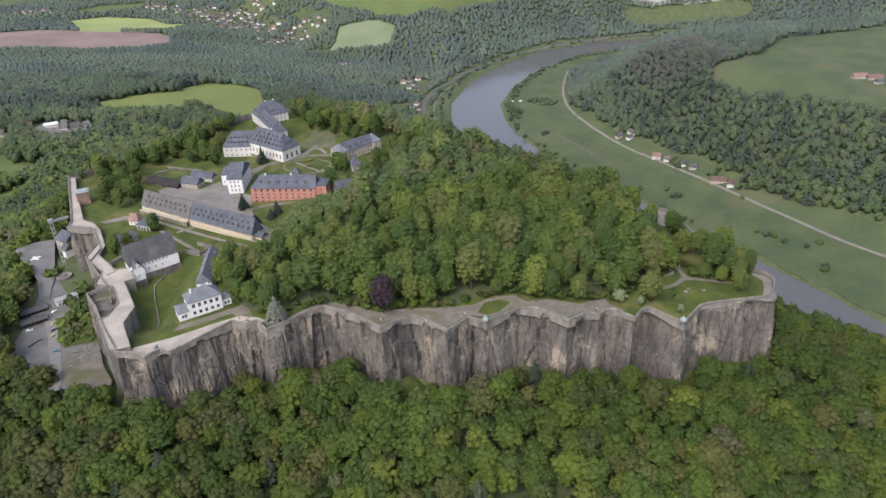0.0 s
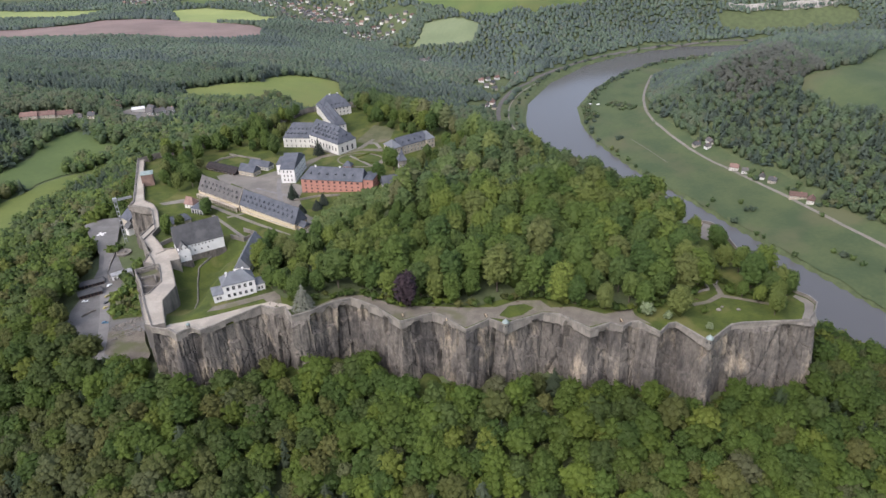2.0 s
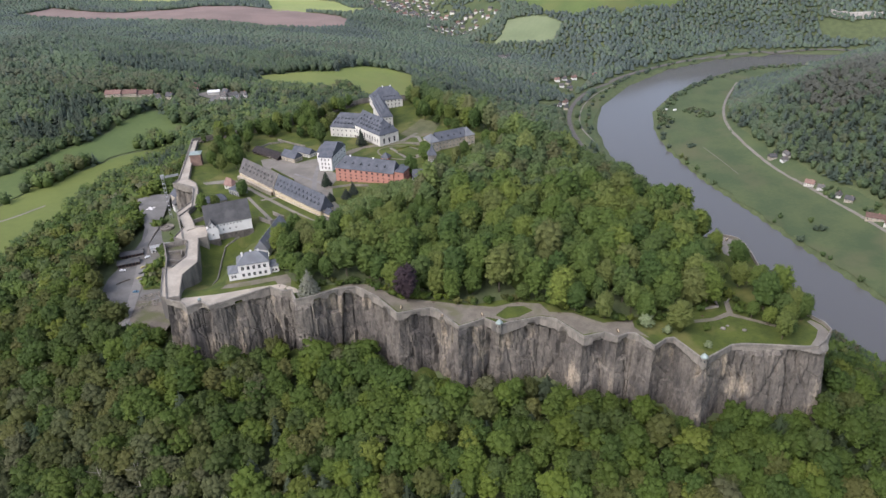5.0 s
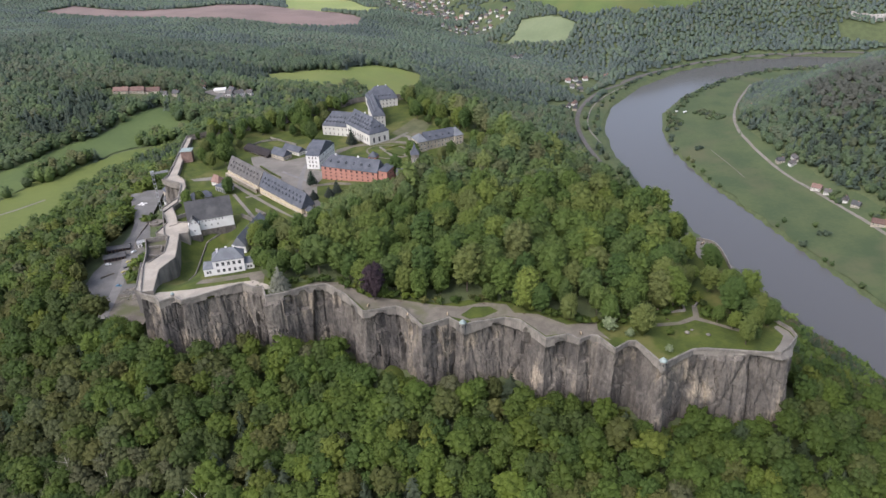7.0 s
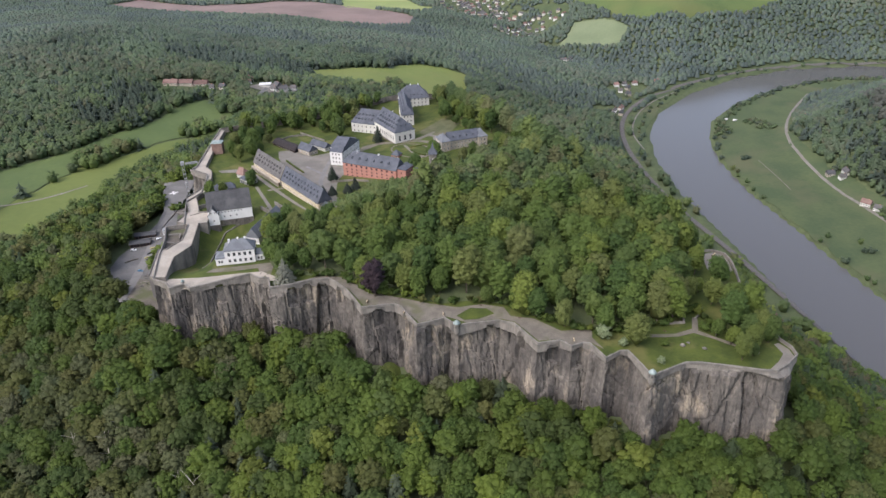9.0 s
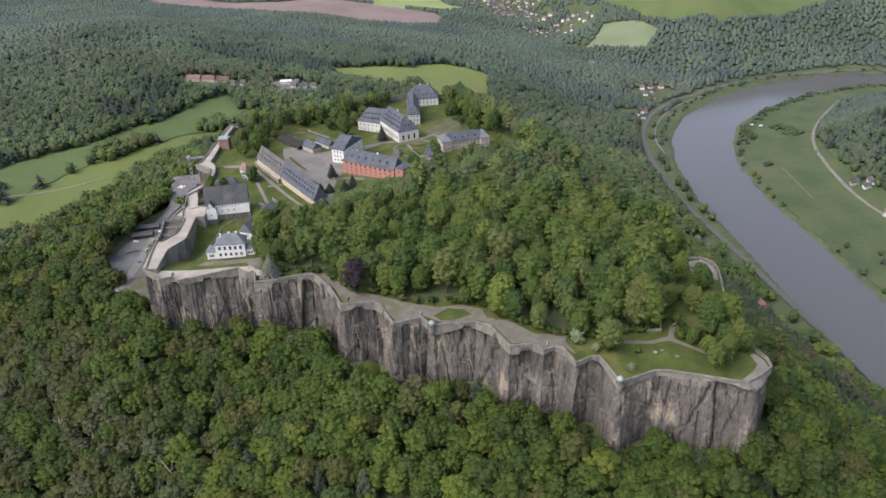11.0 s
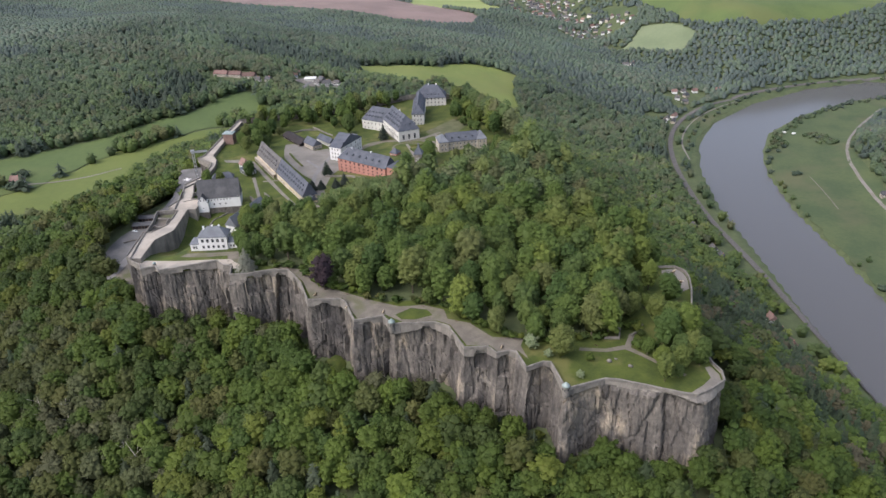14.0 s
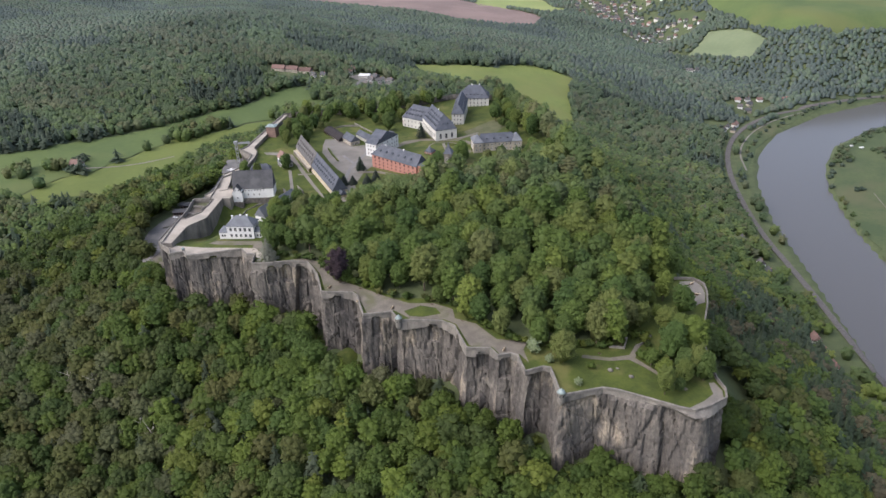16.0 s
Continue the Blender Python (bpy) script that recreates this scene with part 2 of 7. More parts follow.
def tri_mesh(name, co, tris, mat, colour=None, smooth_shade=False):
    """A mesh straight from arrays."""
    me = bpy.data.meshes.new(name)
    co, tris = np.asarray(co, np.float32), np.asarray(tris, np.int32)
    me.vertices.add(len(co))
    me.vertices.foreach_set("co", co.ravel())
    me.loops.add(tris.size)
    me.loops.foreach_set("vertex_index", tris.ravel())
    me.polygons.add(len(tris))
    me.polygons.foreach_set("loop_start", np.arange(0, tris.size, 3, dtype=np.int32))
    me.polygons.foreach_set("loop_total", np.full(len(tris), 3, np.int32))
    if smooth_shade:
        me.polygons.foreach_set("use_smooth", np.ones(len(tris), bool))
    me.materials.append(mat)
    if colour is not None:
        a = me.attributes.new("species", "FLOAT_COLOR", "POINT")
        a.data.foreach_set("color", np.asarray(colour, np.float32).ravel())
    me.update()
    me.validate()
    return me


class Geo:
    """Collects boxes, prisms and faces into one mesh."""

    def __init__(self):
        self.v, self.f, self.i = [], [], []

    def add(self, verts, faces, mat=0):
        k = len(self.v)
        self.v += [tuple(v) for v in verts]
        self.f += [tuple(a + k for a in f) for f in faces]
        self.i += [mat] * len(faces)
        return self

    def box(self, x0, x1, y0, y1, z0, z1, mat=0, top=0.0):
        """A box; top: by how much its upper face is drawn in."""
        t = top
        v = [(x0, y0, z0), (x1, y0, z0), (x1, y1, z0), (x0, y1, z0),
             (x0 + t, y0 + t, z1), (x1 - t, y0 + t, z1), (x1 - t, y1 - t, z1), (x0 + t, y1 - t, z1)]
        return self.add(v, [(3, 2, 1, 0), (4, 5, 6, 7), (0, 1, 5, 4), (1, 2, 6, 5), (2, 3, 7, 6), (3, 0, 4, 7)], mat)

    def ring(self, cx, cy, levels, n=12, mat=0, cap=True):
        """A turned body: levels of (z, radius)."""
        v = [(cx + r * math.cos(2 * math.pi * k / n), cy + r * math.sin(2 * math.pi * k / n), z) for z, r in levels for k in range(n)]
        f = [(j * n + k, j * n + (k + 1) % n, (j + 1) * n + (k + 1) % n, (j + 1) * n + k) for j in range(len(levels) - 1) for k in range(n)]
        if cap:
            f += [tuple(range(n))[::-1], tuple((len(levels) - 1) * n + k for k in range(n))]
        return self.add(v, f, mat)

    def mesh(self, name, mats, smooth_shade=False):
        return raw(name, self.v, self.f, mats, self.i, smooth_shade)


def part(name, mesh_data, parent, label="", at=None):
    ob = new(name, mesh_data)
    ob.parent = parent
    if at is not None:
        ob.matrix_basis = at
    return tagged(ob, label)


def thing(name, at, label, category, group=""):
    ob = new(name)
    ob.empty_display_size = 1.0
    ob.matrix_basis = at
    return tagged(ob, label, category, group)


def structure(name, me, label, category):
    return tagged(new(name, me), label, category, "", "structure")


# ---- plan of the land ----
RIM = [(-187, 357), (-175, 355), (-169, 350), (-162, 357), (-155, 353), (-146, 360), (-123, 377), (-113, 372),
       (-107, 374), (-100, 363), (-90, 368), (-77, 379), (-66, 383), (-60, 380), (-49, 373), (-32, 356),
       (-13, 365), (-8, 363), (8, 347), (22, 358), (32, 352), (36, 355), (55, 364), (64, 363),
       (81, 347), (93, 353), (100, 349), (106, 354), (110, 354), (120, 342), (127, 350), (131, 351),
       (145, 332), (162, 348), (170, 350), (203, 352), (208, 353), (214, 360), (220, 371), (218, 378), (212.5, 384.5), (206, 396)]
RIM_BACK = [(197, 420), (192, 455), (189, 466), (185, 475), (177, 481), (163, 476), (130, 520), (95, 570),
            (72, 615), (40, 655), (0, 690), (-45, 735), (-95, 790), (-125, 808), (-155, 812), (-180, 795),
            (-215, 740), (-262, 690), (-300, 662), (-317, 646), (-279, 546), (-279, 536), (-255, 527), (-239, 493),
            (-241, 474), (-222, 444), (-217, 436), (-228, 428), (-216, 410), (-204, 386)]
PLATEAU = np.array(RIM + RIM_BACK, float)
RIVER = np.array([(575, 330), (530, 450), (490, 570), (440, 685), (390, 790), (341, 895), (290, 1010), (229, 1140), (184, 1280), (167, 1400), (176, 1520),
                  (235, 1670), (330, 1810), (450, 1910), (590, 1960), (800, 1985), (1100, 1960), (1500, 1990), (2600, 2100)], float)
WATER = -240.0


def smooth(a, b, v):
    s = np.clip((v - a) / (b - a), 0, 1)
    return s * s * (3 - 2 * s)


def to_line(x, y, line, closed=False):
    """Distance to a line, its sign (left of it positive)."""
    x, y = np.asarray(x, float), np.asarray(y, float)
    best, side = np.full(x.shape, 1e9), np.zeros(x.shape)
    pts = np.vstack([line, line[:1]]) if closed else line
    for (ax, ay), (bx, by) in zip(pts[:-1], pts[1:]):
        ex, ey = bx - ax, by - ay
        s = np.clip(((x - ax) * ex + (y - ay) * ey) / (ex * ex + ey * ey), 0, 1)
        d = np.hypot(x - ax - s * ex, y - ay - s * ey)
        near = d < best
        best = np.where(near, d, best)
        side = np.where(near, np.sign(ex * (y - ay) - ey * (x - ax)), side)
    return best, side


def inside(x, y, poly):
    x, y = np.asarray(x, float), np.asarray(y, float)
    odd = np.zeros(x.shape, bool)
    n = len(poly)
    for i in range(n):
        (ax, ay), (bx, by) = poly[i], poly[(i + 1) % n]
        cut = (ay > y) != (by > y)
        odd ^= cut & (x < (bx - ax) * (y - ay) / (by - ay + 1e-12) + ax)
    return odd


VALE = np.array([(95, 1740), (-20, 1835), (-130, 1905), (-215, 2010), (-285, 2140), (-400, 2320), (-560, 2560), (-760, 2900)], float)


def terrain(x, y):
    """Height of the land outside the fortress rock."""
    x, y = np.asarray(x, float), np.asarray(y, float)
    d, side = to_line(x, y, RIVER)
    west = side > 0
    upland = -100 - 0.05 * (y - 900) - 0.03 * (x + 500)
    upland = upland + 22 * np.exp(-((x + 600) ** 2 + (y - 1000) ** 2) / 260 ** 2)
    upland = upland + 48 * np.exp(-((x + 1050) ** 2 + (y - 1150) ** 2) / 330 ** 2)
    upland = np.where(y < 500, upland - 0.12 * (500 - y), upland)
    upland = upland + smooth(900, 1500, y) * 9 * np.sin(x / 150 + 1.3 * np.sin(y / 240)) * np.sin(y / 190 + x / 520)
    slope = smooth(70, 470, d) + smooth(1000, 1250, y) * (smooth(70, 620, d) - smooth(70, 470, d))
    w = -235 + (upland + 235) * slope
    # steep wooded hill on the north bank behind the railway
    hill = -235 + smooth(62, 330, d) * (128 + 8 * np.sin(x / 120 + y / 300))
    vale, bank_side = to_line(x, y, VALE)
    north = smooth(-60, 60, np.where(bank_side < 0, vale, -vale)) * smooth(1600, 1760, y + 0.35 * x)
    w = w + north * (hill - w)
    # a side valley that runs down to the bend
    floor_z = -231 + 0.075 * np.maximum(0, y - 1850)
    v_slope = floor_z + np.where(bank_side < 0, 0.55, 0.25) * np.maximum(0, vale - 28)
    kv = 22.0
    hv = np.clip(0.5 + 0.5 * (w - v_slope) / kv, 0, 1)
    w = np.where(y > 1550, w + (v_slope - w) * hv - kv * hv * (1 - hv), w)
    w = np.maximum(w, -236)
    # meadow inside the bend, then the wooded hill
    e = -236 + smooth(56, 110, d) * 2 + smooth(150, 430, d) * 118
    z = np.where(west, w, e)
    z = np.where(d < 58, -236 - 10 * (1 - smooth(47, 58, d)), z)
    p, _ = to_line(x, y, PLATEAU, True)
    p = np.where(inside(x, y, PLATEAU), 0, p)
    east = smooth(-50, 150, x) * smooth(380, 480, y)
    west_side = smooth(-180, -260, x) * smooth(330, 400, y)
    fort = -46 - (0.45 + 0.27 * east - 0.2 * west_side) * p
    fort = fort + west_side * (-44 - fort) * smooth(70, 20, np.hypot((x + 285) / 0.7, (y - 470) / 2.1) - 10)
    k = 14.0
    h = np.clip(0.5 + 0.5 * (fort - z) / k, 0, 1)
    both = z + (fort - z) * h + k * h * (1 - h)
    return np.where(d < 62, np.minimum(both, z), both)


def rim_height(x, y):
    """Top of the rampart along the rock's edge."""
    x, y = np.asarray(x, float), np.asarray(y, float)
    return -3.6 * smooth(-95, -165, x) + 1.5 * smooth(100, 140, x) + 3.2 * np.exp(-((x - 184) ** 2 + (y - 468) ** 2) / 15 ** 2)


def court(x, y):
    """Ground on top of the rock, inside the ramparts."""
    x, y = np.asarray(x, float), np.asarray(y, float)
    g = -1.9 + 1.3 * smooth(100, 140, x) - 5.6 * smooth(-40, -170, x) - 2.5 * smooth(600, 690, y) * smooth(-60, -120, x)
    g = g + 6.5 * np.exp(-((x - 40) ** 2 + (y - 480) ** 2) / 75 ** 2)
    g = g + 5.0 * np.exp(-((x + 74) ** 2 + (y - 518) ** 2) / 26 ** 2)
    g = g + 3.2 * np.exp(-((x - 182) ** 2 + (y - 468) ** 2) / 14 ** 2)
    g = g - 6.5 * np.exp(-(((x + 174) / 13) ** 4 + ((y - 461) / 11) ** 4))
    g = g - 12.5 * np.exp(-(((x + 187) / 17) ** 4 + ((y - 422) / 41) ** 4))
    return g


def grid_in(poly, step):
    """Points of a grid inside an outline."""
    poly = np.asarray(poly, float)
    (x0, y0), (x1, y1) = poly.min(0), poly.max(0)
    gx, gy = np.meshgrid(np.arange(x0, x1, step), np.arange(y0, y1, step))
    gx, gy = gx.ravel(), gy.ravel()
    keep = inside(gx, gy, poly) & (to_line(gx, gy, poly, True)[0] > step * 0.4)
    return np.stack([gx[keep], gy[keep]], 1)


def sheet(name, poly, height, step, mat, lift=0.15, wavy=0.0):
    """A draped piece of ground with the given outline; wavy: unevenness of its edge."""
    from mathutils.geometry import delaunay_2d_cdt
    poly = [np.asarray(p, float) for p in poly]
    edge = []
    for a, b in zip(poly, poly[1:] + poly[:1]):
        n = max(1, int(np.hypot(*(b - a)) / step))
        edge += [a + (b - a) * k / n for k in range(n)]
    edge = np.array(edge)
    if wavy:
        for k in range(len(edge)):
            edge[k] += np.array([noise.noise((edge[k][0] * 0.04, edge[k][1] * 0.04, 1.7)), noise.noise((edge[k][0] * 0.04, edge[k][1] * 0.04, 7.1))]) * wavy
    pts = np.vstack([edge, grid_in(edge, step)])
    n = len(edge)
    v, _, f, *_ = delaunay_2d_cdt([Vector(p) for p in pts], [(k, (k + 1) % n) for k in range(n)], [], 1, 1e-4)
    v = np.array([tuple(p) for p in v])
    z = height(v[:, 0], v[:, 1]) + lift
    return raw(name, np.column_stack([v, z]), [tuple(q) for q in f], mat, smooth_shade=True)


def ribbon(name, line, width, height, mat, lift=0.3, step=6.0, z_flat=None):
    """A road or track along a line."""
    pts = [np.asarray(p, float) for p in line]
    for _ in range(2):
        pts = [pts[0]] + [q for a, b in zip(pts[:-1], pts[1:]) for q in (0.75 * a + 0.25 * b, 0.25 * a + 0.75 * b)] + [pts[-1]]
    dense = []
    for a, b in zip(pts[:-1], pts[1:]):
        n = max(1, int(np.hypot(*(b - a)) / step))
        dense += [a + (b - a) * k / n for k in range(n)]
    dense = np.array(dense + [pts[-1]])
    tan = np.gradient(dense, axis=0)
    tan /= np.linalg.norm(tan, axis=1)[:, None] + 1e-9
    nor = np.stack([-tan[:, 1], tan[:, 0]], 1)
    across = np.array([-0.5, 0.0, 0.5]) * width
    v = (dense[:, None, :] + nor[:, None, :] * across[None, :, None]).reshape(-1, 2)
    z = height(v[:, 0], v[:, 1]) + lift if z_flat is None else np.full(len(v), z_flat)
    z = z + 0.08 * (np.arange(len(v)) % 3 == 1)
    f = [(3 * k + j, 3 * k + j + 1, 3 * k + j + 4, 3 * k + j + 3) for k in range(len(dense) - 1) for j in range(2)]
    f = [q[::-1] for q in f]
    return raw(name, np.column_stack([v, z]), f, mat, smooth_shade=True)


# ---- ground, river ----
def axis(lo, core_lo, core_hi, hi, fine, grow):
    out = list(np.arange(core_lo, core_hi, fine))
    a, s = core_lo, fine
    while a > lo:
        s *= grow
        a -= s
        out.insert(0, a)
    a, s = out[-1], fine
    while a < hi:
        s *= grow
        a += s
        out.append(a)
    return np.array(out)


gx, gy = axis(-4800, -700, 760, 4800, 10.0, 1.04), axis(-1500, 120, 1450, 5200, 10.0, 1.035)
mx, my = np.meshgrid(gx, gy)
mz = terrain(mx, my)
mz = mz + 40 * smooth(2300, 3600, my)
rough = np.array([noise.noise((a * 0.02, b * 0.02, 0.0)) * 2.0 for a, b in zip(mx.ravel(), my.ravel())]).reshape(mx.shape)
bank = to_line(mx, my, RIVER)[0]
mz = mz + rough * smooth(90, 200, bank) * (mz > -230)
nx, ny = len(gx), len(gy)
quads = [(j * nx + i, j * nx + i + 1, (j + 1) * nx + i + 1, (j + 1) * nx + i) for j in range(ny - 1) for i in range(nx - 1)]
structure("ground", raw("ground", np.column_stack([mx.ravel(), my.ravel(), mz.ravel()]), quads, FLOOR, smooth_shade=True),
          "wooded hills and river valley ground", "ground")


def land(x, y):
    """Ground height as the sheet has it."""
    x, y = np.asarray(x, float), np.asarray(y, float)
    i = np.clip(np.searchsorted(gx, x) - 1, 0, nx - 2)
    j = np.clip(np.searchsorted(gy, y) - 1, 0, ny - 2)
    s, t = (x - gx[i]) / (gx[i + 1] - gx[i]), (y - gy[j]) / (gy[j + 1] - gy[j])
    return (mz[j, i] * (1 - s) + mz[j, i + 1] * s) * (1 - t) + (mz[j + 1, i] * (1 - s) + mz[j + 1, i + 1] * s) * t


structure("water", ribbon("river", RIVER, 150, land, WATER_MAT, step=20, z_flat=WATER), "broad calm grey river between green banks", "river")

# fields and meadows, outlines in metres
FIELDS = [
    ("meadow", HAY_FAR, [(-539, 1242), (-460, 1316), (-399, 1354), (-398, 1390), (-368, 1446), (-321, 1471), (-273, 1473), (-248, 1375), (-208, 1290), (-152, 1164), (-173, 1155), (-197, 1112), (-230, 1106), (-288, 1201), (-333, 1201), (-384, 1188), (-453, 1165)],
     "bright green hay meadow below the fortress"),
    ("meadow", BRIGHT, [(-720, 470), (-677, 533), (-643, 614), (-606, 695), (-586, 772), (-567, 809), (-563, 880), (-557, 944), (-520, 940), (-494, 908), (-450, 915), (-474, 841), (-501, 784), (-522, 740), (-550, 670), (-549, 600), (-547, 555), (-560, 450), (-640, 410)],
     "long green pasture strip beside the wood"),
    ("meadow", HAY, [(-545, 555), (-546, 600), (-546, 668), (-519, 738), (-497, 780), (-470, 835), (-446, 862), (-447, 816), (-456, 762), (-466, 715), (-468, 673), (-464, 617), (-454, 545), (-459, 500), (-520, 440), (-557, 450)],
     "pale green pasture with a field track"),
    ("ploughed_field", PLOUGH, [(-1500, 2010), (-1250, 1990), (-1127, 2052), (-1069, 2123), (-943, 2158), (-767, 2105), (-610, 2045), (-569, 2001), (-551, 1878), (-627, 1809), (-731, 1764), (-860, 1793), (-986, 1780), (-1150, 1800), (-1500, 1830)],
     "reddish brown ploughed field"),
    ("field", RAPE, [(-944, 2306), (-855, 2378), (-732, 2374), (-631, 2247), (-548, 2247), (-601, 2078), (-761, 2096), (-827, 2085)],
     "yellow-green young rape field"),
    ("field", RAPE, [(-1500, 2150), (-1180, 2170), (-1120, 2300), (-1500, 2300)],
     "yellow-green strip field"),
    ("field", BRIGHT, [(-993, 2427), (-935, 2573), (-795, 2675), (-808, 2521), (-902, 2418)],
     "light green strip field behind the village"),
    ("field", PALE_FIELD, [(-135, 2080), (-48, 2040), (22, 1983), (4, 1921), (-79, 1944), (-120, 1977), (-169, 1981), (-140, 2033)],
     "pale green grain field on the far slope"),
    ("field", BRIGHT, [(-205, 2294), (-260, 2480), (-200, 2950), (700, 2950), (620, 2420), (316, 2117), (199, 2026), (173, 1987), (55, 1991), (-16, 2033), (-143, 2188)],
     "wide green field on the far plateau"),
    ("field", MEADOW, [(-293, 2301), (-170, 2211), (-152, 2137), (-255, 2220)],
     "green paddock at the village edge"),
    ("meadow", MEADOW, [(578, 1275), (626, 1293), (734, 1353), (787, 1436), (876, 1451), (954, 1464), (1250, 1560), (1600, 1500), (1500, 900), (900, 850), (757, 942), (700, 1025), (662, 1077), (644, 1112), (582, 1200)],
     "wide green meadow on the wooded hill"),
]
# the flood meadow within the river's bend, from the bank to the foot of the hill
bend = [(590, 450), (548, 590), (495, 710), (445, 815), (395, 920), (343, 1035), (284, 1160), (243, 1290), (227, 1400), (237, 1505), (290, 1640), (375, 1765), (480, 1855), (600, 1898),
        (640, 1860), (520, 1790), (420, 1690), (375, 1560), (365, 1440), (385, 1330), (430, 1207), (470, 1121), (507, 1064), (530, 963), (570, 900), (620, 830), (690, 720), (760, 600), (800, 450)]
FIELDS.append(("meadow", MEADOW, bend, "broad flood meadow inside the river bend"))
FIELDS.append(("meadow", MEADOW, [(113, 1290), (105, 1420), (116, 1525), (172, 1690), (282, 1842), (420, 1958), (580, 2022), (600, 2040), (410, 1985), (262, 1868), (140, 1705), (82, 1530), (72, 1400), (92, 1290)],
               "narrow green river bank below the railway"))
for name, mat, outline, label in FIELDS:
    structure(name, sheet(name, outline, land, 14.0, mat, 0.9, 9.0), label, "field")
NO_TREES = [np.array(f[2], float) for f in FIELDS]

# ---- roads, railway, car park below the west wall ----
VALLEY_ROAD = [(430, 1720), (384, 1586), (357, 1458), (359, 1362), (379, 1270), (399, 1194), (446, 1098), (482, 1020), (521, 928), (545, 875), (573, 808), (605, 752), (680, 620)]
structure("road", ribbon("road", VALLEY_ROAD, 5.0, land, GRAVEL, 1.3), "narrow pale country road through the valley meadow", "road")
RAIL = [(440, 560), (375, 705), (334, 772), (294, 845), (235, 953), (162, 1075), (90, 1251), (58, 1385), (58, 1500), (88, 1610), (142, 1694), (224, 1800), (311, 1893), (492, 2012), (800, 2060), (1100, 2035)]
structure("road", ribbon("railway_track", RAIL, 8.5, land, RAILBED, 1.6, z_flat=None), "double railway track on grey ballast by the river", "railway")
structure("road", ribbon("river_path", [(108, 1300), (78, 1385), (80, 1500), (108, 1600), (160, 1690)], 3.0, land, GRAVEL, 1.5), "pale riverside footpath", "path")
structure("road", ribbon("field_track", [(-560, 541), (-546, 556), (-518, 590), (-500, 630)], 3.0, land, GRAVEL, 1.3), "thin field track between pastures", "path")
structure("road", ribbon("village_road", [(30, 1690), (-30, 1800), (-110, 1870), (-190, 1985), (-260, 2090), (-330, 2200), (-430, 2350)], 6.0, land, GRAVEL, 1.6), "pale village road on the slope", "road")
structure("road", ribbon("access_road", [(-520, 1100), (-503, 1050), (-492, 1005), (-475, 950), (-440, 880), (-400, 760), (-345, 640), (-325, 590)], 7.0, land, ASPHALT, 1.0), "grey access road up to the fortress", "road")
structure("road", ribbon("meadow_path", [(300, 1290), (325, 1220), (340, 1170)], 1.7, land, TRODDEN, 1.3), "short pale meadow path", "path")

LOT = [(-322, 597), (-339, 593), (-350, 581), (-333, 556), (-309, 524), (-298, 499), (-293, 475), (-291, 455), (-290, 436), (-284, 418), (-274, 402), (-262, 392), (-247, 384), (-230, 375), (-222, 372), (-207, 366), (-220, 405), (-234, 436), (-246, 470), (-266, 490), (-278, 500), (-290, 519), (-304, 548)]


def lot_height(x, y):
    return np.full(np.shape(x), -43.6)


structure("pavement", sheet("car_park", LOT, lambda x, y: np.maximum(land(x, y) + 0.3, lot_height(x, y)), 5.0, ASPHALT, 0.0), "grey asphalt car park below the west cliff", "car park")
NO_TREES += [np.array(LOT, float), np.array([(-330, 600), (-268, 602), (-238, 540), (-213, 440), (-197, 364), (-212, 364), (-288, 418), (-294, 436), (-296, 475), (-302, 499), (-313, 524), (-338, 556), (-352, 581), (-340, 596)], float)]
structure("road", ribbon("lane", [(-305, 531), (-296, 514), (-283, 476), (-270, 450), (-259, 426), (-249, 401), (-241, 376)], 7.0, lot_height, LANE, 0.42), "pale worn asphalt lane across the car park", "road")
structure("pavement", sheet("visitor_yard", [(-535, 1050), (-525, 1095), (-470, 1100), (-455, 1060), (-490, 1035)], land, 8.0, GRAVEL, 1.0), "gravel yard among the visitor buildings", "yard")

# ---- the rock: cliff, ramparts, court ----
def resample(pts, step):
    out = []
    for a, b in zip(pts[:-1], pts[1:]):
        a, b = np.asarray(a, float), np.asarray(b, float)
        n = max(1, int(np.hypot(*(b - a)) / step))
        out += [a + (b - a) * k / n for k in range(n)]
    return np.array(out)


def outward(line):
    tan = np.roll(line, -2, 0) - np.roll(line, 2, 0)
    nor = np.stack([tan[:, 1], -tan[:, 0]], 1)
    return nor / (np.linalg.norm(nor, axis=1)[:, None] + 1e-9)


def ridged(p):
    return 1 - abs(noise.noise(p)) * 2


closed = [tuple(p) for p in PLATEAU]
edge_end = len(RIM) + 6
front = resample(closed[:edge_end], 0.9)
west = resample(closed[-12:] + closed[:1], 1.2)
back = resample(closed[edge_end - 1:len(closed) - 11], 5.0)
ring_line = np.vstack([front, back, west])
nor = outward(ring_line)
for _ in range(2):
    nor = nor + 0.5 * (np.roll(nor, 1, 0) + np.roll(nor, -1, 0))
nor /= np.linalg.norm(nor, axis=1)[:, None]
top = rim_height(ring_line[:, 0], ring_line[:, 1])
far_out = ring_line + nor * 6
foot = np.minimum(land(far_out[:, 0], far_out[:, 1]), -30) - 7
ROWS = 58
cols = len(ring_line)
verts = np.zeros((cols, ROWS, 3))
run = np.concatenate([[0], np.cumsum(np.linalg.norm(np.diff(ring_line, axis=0), axis=1))])
ARCHES = [(-88, 369.5), (-80, 376), (-71, 381), (-57, 378.5), (-22, 360.5), (-42, 366), (15, 352.5), (-3, 359), (50, 362), (70, 358), (-140, 364), (104, 352), (90, 351.5)]
